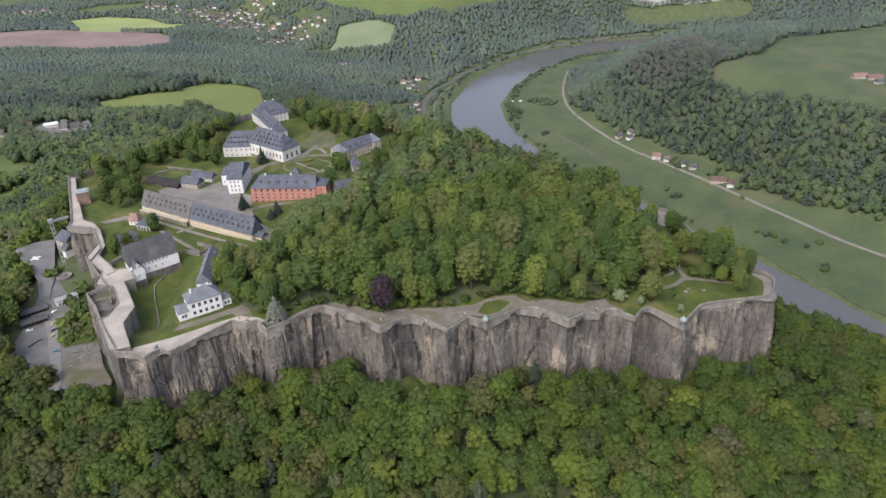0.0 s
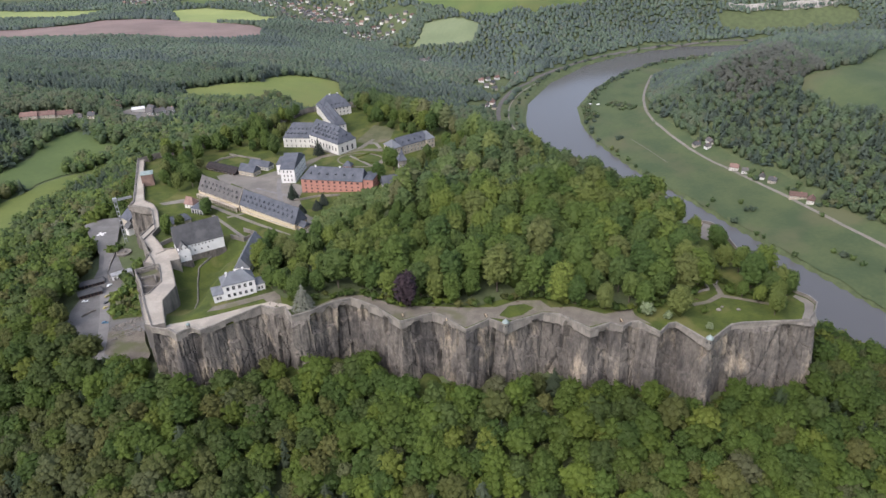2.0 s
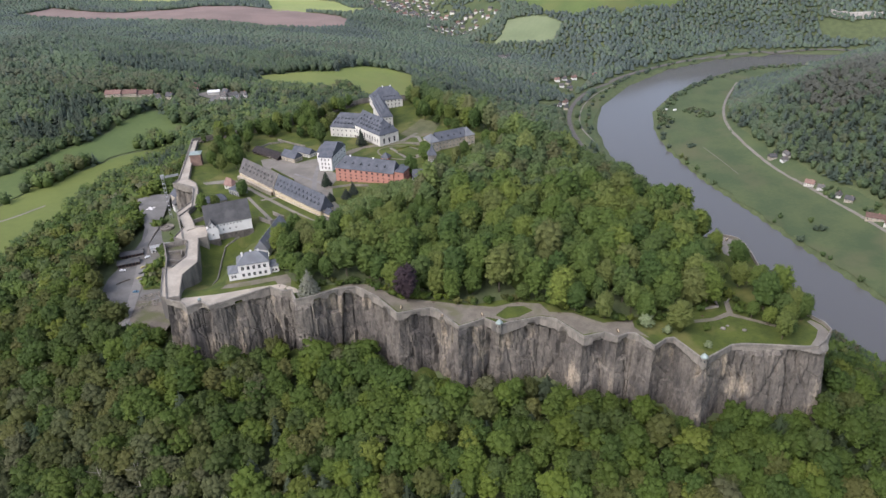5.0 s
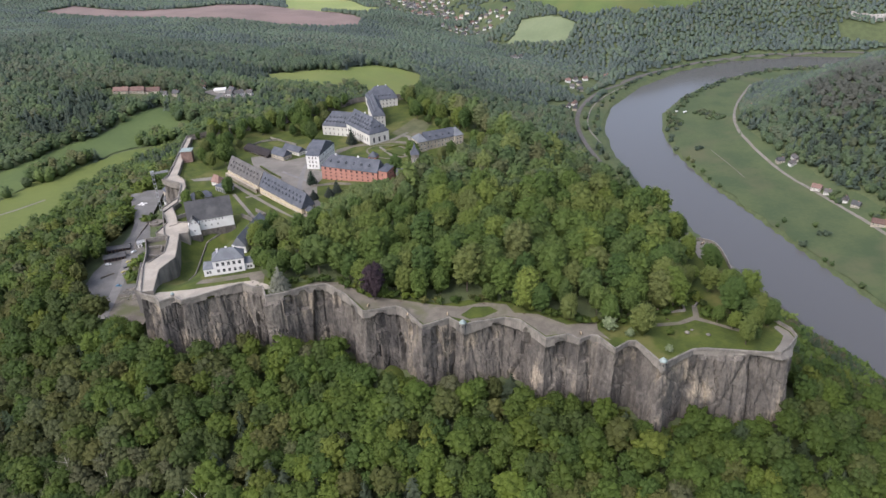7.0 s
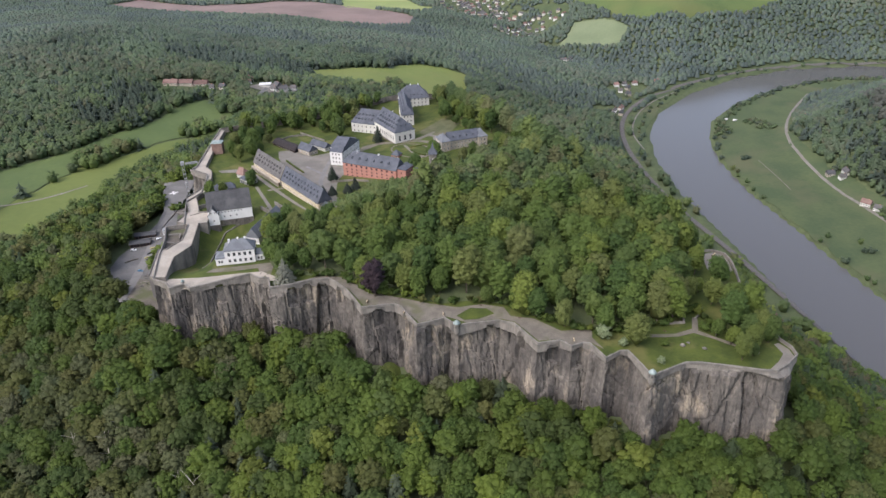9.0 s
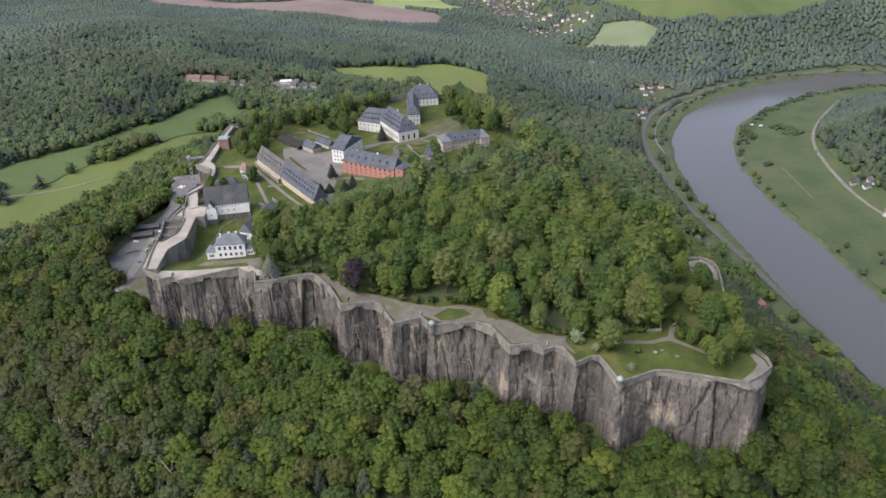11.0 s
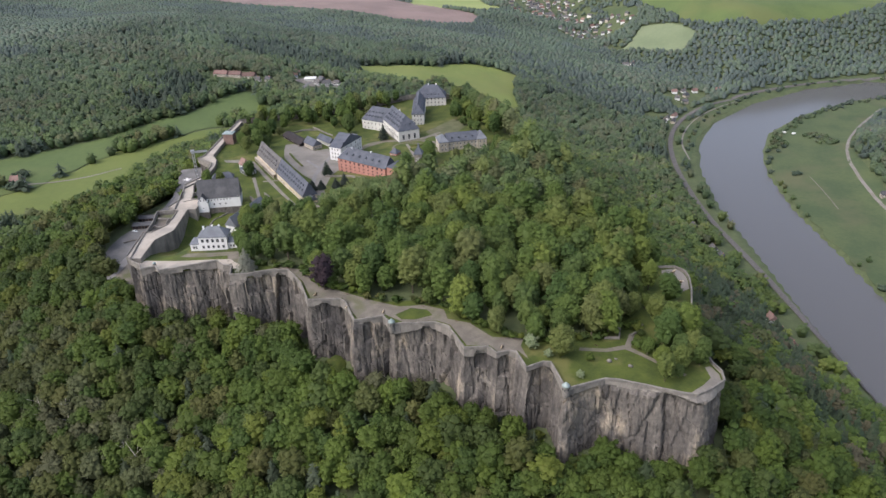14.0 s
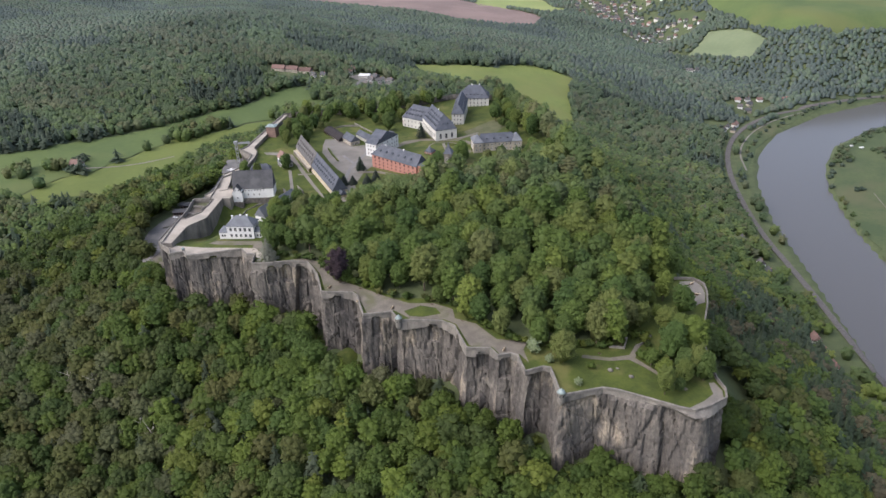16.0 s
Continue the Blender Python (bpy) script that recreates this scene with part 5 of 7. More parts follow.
def spruce(seed, tall, width, sprays, leaf):
    """A conifer: a slim dark body under drooping sprays that shorten towards the tip."""
    r = np.random.default_rng(seed)
    k = 6
    body = [(width * 0.26 * math.cos(j * 1.047), width * 0.26 * math.sin(j * 1.047), tall * 0.1) for j in range(k)] + [(0, 0, tall * 0.97), (0, 0, tall * 0.06)]
    faces = [(j, (j + 1) % k, k) for j in range(k)] + [((j + 1) % k, j, k + 1) for j in range(k)]
    q = 1 - np.sqrt(r.random(sprays))
    a = r.uniform(0, 6.283, sprays)
    reach = (width * 0.5 * (1 - q) ** 0.9 + 0.25) * r.uniform(0.45, 1.1, sprays)
    p = np.stack([reach * np.cos(a), reach * np.sin(a), tall * (0.08 + 0.88 * q)], 1)
    out = np.stack([np.cos(a), np.sin(a), np.full(sprays, -0.45)], 1)
    side = np.stack([-np.sin(a), np.cos(a), np.zeros(sprays)], 1)
    w = (leaf * (1.15 - 0.7 * q) * r.uniform(0.7, 1.3, sprays))[:, None]
    quad = np.stack([p - out * w * 1.1, p - side * w * 0.75 + (0, 0, 0.1), p + out * w * 1.1, p + side * w * 0.75 + (0, 0, 0.1)], 1)
    n = np.arange(sprays)[:, None] * 4 + len(body)
    return np.vstack([np.array(body), quad.reshape(-1, 3)]), np.vstack([np.array(faces), n + [0, 1, 2], n + [0, 2, 3]])


def trunk(h, r0, lean, limbs, seed, bark=None):
    """A tapered trunk with limbs that reach into the crown."""
    r = random.Random(seed)
    g = Geo()

    def stick(a, b, ra, rb, n=6):
        a, b = Vector(a), Vector(b)
        side = (b - a).normalized().orthogonal().normalized()
        other = (b - a).normalized().cross(side)
        v = [p + (side * math.cos(2 * math.pi * k / n) + other * math.sin(2 * math.pi * k / n)) * rad for p, rad in ((a, ra), (b, rb)) for k in range(n)]
        g.add([tuple(p) for p in v], [(k, (k + 1) % n, n + (k + 1) % n, n + k) for k in range(n)] + [tuple(range(n, 2 * n))])

    mid = (lean * 0.4, 0.1, h * 0.5)
    stick((0, 0, -1.5), mid, r0 * 1.2, r0 * 0.8)
    stick(mid, (lean, 0.2, h), r0 * 0.8, r0 * 0.25)
    for k in range(limbs):
        z = h * (0.4 + 0.5 * k / limbs)
        a = k * 2.4 + r.uniform(-0.4, 0.4)
        reach = h * r.uniform(0.18, 0.3)
        stick((lean * z / h, 0.1, z), (lean * z / h + math.cos(a) * reach, math.sin(a) * reach, z + reach * 0.9), r0 * 0.4, r0 * 0.1, 5)
    return g.mesh("trunk", bark or BARK)


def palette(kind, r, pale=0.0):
    """A species' leaf colour; pale: share of distance haze mixed into it."""
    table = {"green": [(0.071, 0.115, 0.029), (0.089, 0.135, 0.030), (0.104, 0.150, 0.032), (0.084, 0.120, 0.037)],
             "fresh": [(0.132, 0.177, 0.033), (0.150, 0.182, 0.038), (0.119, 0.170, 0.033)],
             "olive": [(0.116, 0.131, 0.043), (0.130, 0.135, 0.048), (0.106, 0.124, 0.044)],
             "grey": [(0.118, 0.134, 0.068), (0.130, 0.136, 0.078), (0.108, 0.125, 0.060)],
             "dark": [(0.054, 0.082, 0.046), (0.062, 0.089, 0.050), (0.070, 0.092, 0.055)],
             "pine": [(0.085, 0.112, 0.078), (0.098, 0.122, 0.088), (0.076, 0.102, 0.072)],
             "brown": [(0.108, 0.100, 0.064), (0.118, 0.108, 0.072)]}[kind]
    # haze in the colour: lighter leaves, then a blue-grey tone mixed in by pale
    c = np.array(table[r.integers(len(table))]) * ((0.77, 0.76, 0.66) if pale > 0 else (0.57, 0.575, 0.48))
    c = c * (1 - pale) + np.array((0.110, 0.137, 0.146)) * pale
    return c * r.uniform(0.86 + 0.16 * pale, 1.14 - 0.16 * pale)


SITES = [(204, 450, 30), (-617, 1000, 34), (-645, 990, 26), (-590, 1004, 24), (-560, 1006, 22), (-512, 1067, 32), (-474, 1070, 30), (-500, 1010, 14), (-494, 1036, 24), (-478, 1008, 18), (-456, 1042, 22), (-600, 972, 22), (-625, 968, 18), (-548, 985, 16), (60, 1690, 36), (40, 1640, 38), (48, 1590, 24), (48, 1500, 32), (55, 1462, 22), (-122, 1850, 20), (-127, 1880, 20), (36, 1300, 14), (150, 1022, 13), (190, 955, 20), (268, 806, 18), (290, 758, 18), (-570, 541, 18), (-84, 368, 13), (-17, 353, 12), (-108, 366, 9)] + [(730 + 40 * k, 2128, 32) for k in range(9)]


def clear(x, y):
    """Where no wood stands."""
    bad = np.zeros(np.shape(x), bool)
    for poly in NO_TREES:
        bad |= inside(x, y, poly)
    d, side = to_line(x, y, RIVER)
    bad |= d < 68
    bad |= to_line(x, y, np.array(RAIL))[0] < 12
    bad |= (side > 0) & (d < 100) & (y < 1300) & (y > 700) & (rng.random(np.shape(x)) < 0.55)
    bad |= to_line(x, y, np.array(VALLEY_ROAD))[0] < 8
    bad |= inside(x, y, PLATEAU)
    for cx, cy, cr in SITES:
        bad |= np.hypot(x - cx, y - cy) < cr
    return bad


def scatter(x0, x1, y0, y1, step, jitter=0.42):
    a, b = np.meshgrid(np.arange(x0, x1, step), np.arange(y0, y1, step))
    b = b + (np.arange(a.shape[1]) % 2)[None, :] * step * 0.5
    a, b = a.ravel(), b.ravel()
    a = a + rng.uniform(-jitter, jitter, a.shape) * step
    b = b + rng.uniform(-jitter, jitter, b.shape) * step
    return a, b


def species(x, y):
    """Mixed woods: which kind grows where, in drifts."""
    f = noise.noise((x * 0.006, y * 0.006, 4.0)) + 0.5 * noise.noise((x * 0.02, y * 0.02, 8.0))
    pick = rng.random()
    east_dark = 150 < x < 400 and to_line(np.array([x]), np.array([y]), PLATEAU, True)[0][0] > 42 and 430 < y < 860 and noise.noise((x * 0.012, y * 0.012, 5.5)) > -0.25 and to_line(np.array([x]), np.array([y]), RIVER)[0][0] > 110
    if east_dark:
        return "dark" if pick < 0.74 else ("brown" if pick < 0.84 else "green")
    if x < -90 - 1.9 * max(0, y - 262) and y < 352:
        return "grey" if pick < 0.30 else ("dark" if pick < 0.36 else ("olive" if pick < 0.66 else "green"))
    if (x < -480 or y > 1250) and not (x > 430 and y < 1700):
        stand = noise.noise((x * 0.0028, y * 0.0062, 11.0)) + 0.35 * noise.noise((x * 0.012, y * 0.02, 3.0))
        if stand > 0.13:
            return "dark" if pick < 0.82 else "green"
        if stand < -0.22 and pick < 0.4:
            return "olive"
    if y > 1500 and x > -60:
        return "dark" if pick < 0.3 else ("green" if pick < 0.92 else "olive")
    if x > 430 and y > 700:
        if 480 < x < 640 and 1280 < y < 1640 and pick < 0.75:
            return "brown"
        return "dark" if pick < 0.34 else ("green" if pick < 0.94 else "olive")
    if x < -480 or y > 1250 and x < 430:
        return "green" if pick < 0.84 else ("olive" if pick < 0.95 else "dark")
    if y < 360 and x < 260 and f < -0.28 and pick < 0.2:
        return "pine"
    if f > 0.32:
        return "dark" if pick < 0.35 else "green"
    return "green" if pick < 0.66 else ("fresh" if pick < 0.84 else ("olive" if pick < 0.975 else "grey"))


def plant(name, xs, ys, broad, conifer, tall, label, trunks=False, pale=0.0, height=None, only=None):
    """Joins many trees into one wood."""
    C, T, K, k = [], [], [], 0
    zs = (height or land)(xs, ys)
    post_v = np.array([(math.cos(a) * 0.35, math.sin(a) * 0.35, z) for z in (-1, 1) for a in np.arange(5) * 2 * math.pi / 5])
    post_f = np.array([f for j in range(5) for f in ((j, (j + 1) % 5, 5 + j), ((j + 1) % 5, 5 + (j + 1) % 5, 5 + j))])
    for x, y, z in zip(xs, ys, zs):
        kind = only[rng.integers(len(only))] if only else species(x, y)
        # painted haze: deepens away from the fortress, constant where a height is given
        haze = pale * min(1.0, max(0.15, (math.hypot(x, y - 420) - 300) / 1000)) if height is None else pale
        shape = conifer if kind in ("dark", "pine") else broad
        V, F = shape[rng.integers(len(shape))]
        a, s = rng.uniform(0, 6.283), rng.uniform(*((0.74, 1.2) if pale < 0.3 else (0.86, 1.12)))
        h = tall * s * (1.05 if kind == "dark" else 1.0)
        ca, sa = math.cos(a), math.sin(a)
        wide = s * rng.uniform(0.88, 1.15) * (1.3 if kind in ("dark", "pine") else 1.0)
        P = np.empty_like(V)
        P[:, 0] = (V[:, 0] * ca - V[:, 1] * sa) * wide + x
        P[:, 1] = (V[:, 0] * sa + V[:, 1] * ca) * wide + y
        P[:, 2] = V[:, 2] * s + z - 0.3
        C.append(P)
        T.append(F + k)
        K.append(np.tile(np.append(palette(kind, rng, haze) * (1 + 0.22 * noise.noise((x * 0.009, y * 0.009, 2.5)) + 0.12 * noise.noise((x * 0.03, y * 0.03, 6.5))), 1.0), (len(V), 1)))
        k += len(V)
        if trunks:
            P = post_v * [1, 1, 0.5] + (x, y, 0)
            P[:, 2] = np.where(post_v[:, 2] < 0, z - 1, z + tall * 0.5)
            C.append(P)
            T.append(post_f + k)
            K.append(np.tile((0.10, 0.085, 0.065, 1.0), (len(P), 1)))
            k += len(P)
    me = tri_mesh(name, np.vstack(C), np.vstack(T), FOREST_LEAF, np.vstack(K), True)
    return tagged(new(name, me), label, "forest", "", "stuff")


NEAR = [crown(s, 34, 14.2, 23, 270, 0.74) for s in range(9)]
TALL = [crown(20 + s, 36, 15.0, 28, 230, 1.0, deep=True) for s in range(5)]
NEAR_FIR = [spruce(40 + s, 25, 8.5, 230, 1.1) for s in range(3)]
MID = [crown(60 + s, 8, 13.6, 16.5, 8, 1.1, True) for s in range(9)]
MID_FIR = [spruce(80 + s, 22, 11, 40, 2.4) for s in range(3)]
FAR = [dome(s, ((5.6, 4), (4.4, 9.6)), 12.2) for s in range(9)]
FAR_FIR = [dome(90 + s, ((4.6, 3), (3.0, 8.6)), 13.0) for s in range(4)]

x, y = scatter(-430, 440, 130, 690, 9.5, 0.44)
near = ~clear(x, y) & ~((x > 260) & (y > 640)) & (to_line(x, y, PLATEAU, True)[0] > np.where(x > 200, 8.5, 11)) & ~((x < -350) & (y > 560)) & (y > np.where(x > -50, 242, 188))
nx_, ny_ = x[near], y[near]
close = ny_ < 430
plant("front_wood", nx_[close], ny_[close], NEAR, NEAR_FIR, 22, "dense spring-green mixed wood on the slope below the cliff", True)
SIDE = [crown(500 + s, 20, 13.4, 22, 70, 1.2) for s in range(7)]
SIDE_FIR = [spruce(540 + s, 25, 8.5, 90, 1.6) for s in range(3)]
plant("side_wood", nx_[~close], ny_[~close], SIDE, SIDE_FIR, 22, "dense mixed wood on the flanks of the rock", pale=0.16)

x, y = scatter(-1000, 1000, 150, 1460, 10.6, 0.55)
done = (x > -430) & (x < 440) & (y > 130) & (y < 690) & ~((x > 260) & (y > 640)) & ~((x < -350) & (y > 560))
mid = ~clear(x, y) & ~done & (y > 100 + 0.1 * abs(x)) & (x < 380 + 0.62 * (y + 150)) & (x > -420 - 1.1 * (y + 100)) & (to_line(x, y, PLATEAU, True)[0] > 7)
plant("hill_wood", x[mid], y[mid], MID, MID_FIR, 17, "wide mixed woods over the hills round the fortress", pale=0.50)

bands = [scatter(-2000, 2000, 500, 2250, 8.7, 0.6), scatter(-2900, 2600, 2250, 3100, 13.0, 0.62)]
x, y = np.concatenate([b[0] for b in bands]), np.concatenate([b[1] for b in bands])
done = (x > -1000) & (x < 1000) & (y < 1460)
far = ~clear(x, y) & ~done & (x < 420 + 0.66 * (y + 150)) & (x > -500 - 1.2 * (y + 100)) & (np.hypot(x - 110, y) < 3000)
VILLAGES = [(-470, 2405, 95), (-389, 2258, 80), (-313, 2090, 62), (-397, 2440, 80), (-235, 2165, 72), (-480, 2230, 75), (-540, 2330, 80), (-603, 2466, 80), (-738, 2540, 70), (-1085, 2440, 70), (-190, 2010, 30), (45, 1640, 40), (30, 1490, 40)]
for vx, vy, vr in VILLAGES:
    far &= ~((np.hypot(x - vx, y - vy) < vr) & (rng.random(x.shape) < 0.9))
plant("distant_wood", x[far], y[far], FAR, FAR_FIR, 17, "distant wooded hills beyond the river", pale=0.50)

# trees on the rock, each one a thing
SHAPES = []
for s in range(7):
    w, h = (15.0, 28) if s < 5 else (9.5, 15)
    V, F = crown(200 + s, 58, w, h * 0.96, 950, 0.64, deep=True)
    V = V + (0, 0, h * 0.02)
    SHAPES.append((tri_mesh("crown", V, F, TREE_LEAF, None, True), trunk(h * 0.75, 0.42, 0.5, 5, s)))
WOOD = np.array([(-106, 383), (-84, 386), (-60, 388), (-38, 373), (-10, 373), (14, 371), (30, 378), (52, 380), (76, 371), (98, 366), (112, 364), (130, 372), (148, 381), (157, 392), (166, 402), (176, 388), (186, 380), (204, 380), (205, 395), (193, 425), (187, 448), (170, 455),
                 (158, 478), (125, 520), (92, 565), (70, 605), (35, 620), (-8, 610), (-28, 570), (-56, 535), (-82, 505), (-100, 478), (-122, 455), (-133, 430), (-122, 408)], float)
x, y = scatter(-140, 215, 370, 640, 12.9, 0.34)
MOUND = np.array([(-112, 498), (-90, 536), (-60, 552), (-38, 550), (-38, 528), (-56, 506), (-76, 484), (-98, 478)], float)
keep = inside(x, y, WOOD) & ~((x > 156) & (y > 402)) & ~inside(x, y, MOUND)
tree_xy = list(zip(x[keep], y[keep]))
singles = [(185, 409), (190, 421), (180, 441), (166, 448), (-211, 675), (-199, 678), (-188, 712), (-193, 706), (-211, 716), (-230, 722), (-240, 703), (-241, 682), (-222, 730), (-74, 712), (-61, 716), (-66, 610), (-24, 606), (-34, 600), (-60, 600), (132, 512), (140, 503), (146, 495), (154, 487), (161, 479), (138, 490), (126, 500), (150, 470), (160, 436), (168, 426), (176, 414), (162, 414), (152, 452), (-240, 582), (-249, 573), (-259, 581), (-237, 590), (-268, 598), (-100, 742), (-90, 755), (-106, 768), (-85, 772), (-95, 763), (-110, 780), (186, 374), (197, 373), (206, 381), (178, 380), (-252, 596), (-262, 604), (-246, 606), (-268, 590), (-256, 614), (-270, 616), (-262, 632), (-280, 632), (-248, 628), (-200, 690), (-192, 699), (-208, 684), (-214, 694), (-84, 745), (-78, 738), (-90, 730), (-72, 728), (-66, 740), (-98, 752),
           (-30, 620), (-22, 626), (-12, 640), (-14, 655), (0, 664), (-5, 640), (12, 644), (20, 632), (8, 622), (-70, 572), (-54, 582), (-185, 664), (-228, 490), (-221, 499), (-207, 524), (-126, 440), (-128, 428),
           (-245, 675), (-262, 660), (-275, 652), (-255, 645), (-288, 648), (-60, 700), (-50, 690), (-38, 700), (-48, 715), (-30, 690), (-66, 756), (-80, 765), (-230, 690), (-240, 705), (-222, 710), (-205, 745), (-192, 760), (-135, 441), (-134, 428), (-127, 450), (-130, 416), (-135, 455), (-124, 405), (-137, 466), (-126, 434), (191, 360), (197, 366), (201, 383), (135, 360)]
rim_trees = resample([(-306, 650), (-290, 656), (-260, 684), (-215, 732), (-184, 788)], 9.5)
rim_back = resample([(120, 528), (88, 576), (62, 620), (30, 655), (-8, 686), (-52, 730), (-100, 785), (-130, 800)], 9.5)
singles += [(float(a), float(b)) for a, b in rim_trees]
tree_xy.sort(key=lambda p: p[1] - 0.15 * p[0])
tree_xy = [(-137, 431), (-137.5, 445), (-138, 458), (-130, 424)] + tree_xy
things, rest = tree_xy[:215] + singles, np.array(tree_xy[215:] + [tuple(p) for p in rim_back])
if len(rest):
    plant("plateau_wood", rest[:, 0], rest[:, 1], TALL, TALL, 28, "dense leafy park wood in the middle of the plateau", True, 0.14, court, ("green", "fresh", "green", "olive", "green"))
random.seed(11)
for k, (x, y) in enumerate(things):
    small = k >= 215 and k % 3 == 0
    shape = SHAPES[random.randrange(5) if not small else 5 + random.randrange(2)]
    tall_stand = (k < 215 and y > 384 and x > -85 and not (x < -20 and y > 435)) or (110 < x < 165 and y > 450)
    s = random.uniform(0.8, 1.22) if tall_stand else random.uniform(0.55, 0.85)
    m = pose(x, y, float(court(x, y)) - 0.2, 0, 0, random.uniform(0, 360)) @ Matrix.Diagonal((s * random.uniform(0.9, 1.1), s, s * random.uniform(0.9, 1.12), 1))
    ob = thing("tree", m, "leafy spring-green deciduous tree on the fortress plateau", "tree", "plateau trees")
    part("crown", shape[0], ob)
    part("trunk", shape[1], ob)


def special(name, x, y, colour, width, tall, label, leafs=420, conifer=False):
    m = surface(name + "_leaves", colour, tuple(c * 0.6 for c in colour), 0.8, 4)
    if conifer:
        V, F = spruce(300 + int(tall), tall, width * 1.25, 700, 0.75)
    else:
        V, F = crown(310 + int(tall), 50, width, tall * 0.98, 1000, 0.6, deep=True)
    ob = thing(name, pose(x, y, float(court(x, y)) - 0.2), label, "tree")
    part("crown", tri_mesh("crown", V, F, m, None, True), ob)
    part("trunk", trunk(tall * 0.7, 0.4, 0.3, 4, 5), ob)


special("copper_beech", -29, 372, (0.036, 0.024, 0.029), 14, 26, "dark purple copper beech at the cliff path")
special("blossoming_tree", -95, 375, (0.165, 0.170, 0.132), 11.5, 21, "pale grey-green conical tree in blossom behind the rampart", conifer=True)
special("yellow_maple", 68, 377, (0.118, 0.150, 0.028), 15, 29, "tall yellow-green maple beside the cliff path")
special("spruce", -142, 552, (0.028, 0.042, 0.026), 7, 15, "dark spruce beside the parade yard", conifer=True)
special("spruce", -140, 657, (0.030, 0.040, 0.028), 9, 19, "dark spruce before the castle", conifer=True)
special("spruce", -28, 575, (0.030, 0.055, 0.026), 8, 20, "dark spruce near the church", conifer=True)

SHRUB_LEAF = surface("pale_shrub_leaves", (0.160, 0.185, 0.105), (0.095, 0.125, 0.055), 0.9, 4)
PALE_BARK = surface("bleached_dead_wood", (0.420, 0.390, 0.340), (0.300, 0.275, 0.240), 1.0, 6)
for k, (x, y, lean, yaw) in enumerate(((-162, 275, 9, 150), (-166, 262, 12, 130), (-112, 255, 8, 120), (-101, 261, 7, 200), (-190, 262, 6, 140), (-70, 268, 6, 60))):
    dead = thing("dead_tree", pose(x, y, float(land(x, y)), 0, 0, yaw), "bare bleached dead tree leaning in the wood", "tree", "dead trees")
    part("trunk", trunk(25, 0.42, lean, 7, 30 + k, PALE_BARK), dead)
for x, y, h in ((-134, 516, 11), (-128, 521, 9), (-112, 534, 12), (-116, 526, 10)):
    special("spruce", x, y, (0.036, 0.046, 0.034), 6, h, "dark spruce at the corner of the parade yard", conifer=True)


# ---- below the west cliff: car park, sheds, lift ----
def lot_z(x, y):
    return max(float(land(x, y)) + 0.3, -43.6)


def car(x, y, yaw, paint, label):
    ob = thing("car", pose(x, y, lot_z(x, y) + 0.02, 0, 0, yaw), label, "car", "parked cars")
    g = Geo()
    side = [(-2.2, 0.35), (2.2, 0.35), (2.25, 0.7), (1.9, 0.9), (0.9, 0.98), (0.35, 1.45), (-1.2, 1.48), (-1.95, 1.05), (-2.25, 0.95)]
    n = len(side)
    g.add([(a, -0.86, z) for a, z in side] + [(a, 0.86, z) for a, z in side], [tuple(range(n)), tuple(range(2 * n - 1, n - 1, -1))] + [(k, n + k, n + (k + 1) % n, (k + 1) % n) for k in range(n)])
    part("body", g.mesh("body", paint), ob)
    w = Geo().box(-1.25, 0.55, -0.88, 0.88, 1.02, 1.36, 0, 0.08)
    part("side_windows", w.mesh("side_windows", PANE), ob, "dark car windows")
    part("windscreen", Geo().add([(0.98, -0.7, 1.0), (0.98, 0.7, 1.0), (0.42, 0.62, 1.43), (0.42, -0.62, 1.43)], [(0, 1, 2, 3)]).mesh("windscreen", PANE), ob)
    wheel = Geo()
    k, r = 10, 0.33
    wheel.add([(r * math.cos(2 * math.pi * q / k), s, r * math.sin(2 * math.pi * q / k)) for s in (-0.1, 0.1) for q in range(k)],
              [(q, (q + 1) % k, k + (q + 1) % k, k + q) for q in range(k)] + [tuple(range(k))[::-1], tuple(range(k, 2 * k))])
    me = wheel.mesh("wheel", TYRE)
    for a in (-1.35, 1.35):
        for s in (-0.8, 0.8):
            part("wheel", me, ob, at=pose(a, s, 0.33))


for x, y, yaw, c, lab in ((-285, 449, 20, 0, "white car parked beside the dark sheds"), (-275.5, 471, 62, 0, "white car parked by the lane"), (-270.8, 456, 65, 3, "yellow car parked by the lane"),
                          (-264.8, 440, 66, 3, "yellow van parked beside the wall"), (-267.3, 447, 66, 4, "dark car parked by the lane"), (-256, 420, 10, 1, "blue car parked on the lower car park"),
                          (-272.5, 482, 60, 4, "dark car parked by the kiosk"), (-268, 486.5, 60, 2, "silver car parked by the kiosk")):
    car(x, y, yaw, CARS[c], lab)

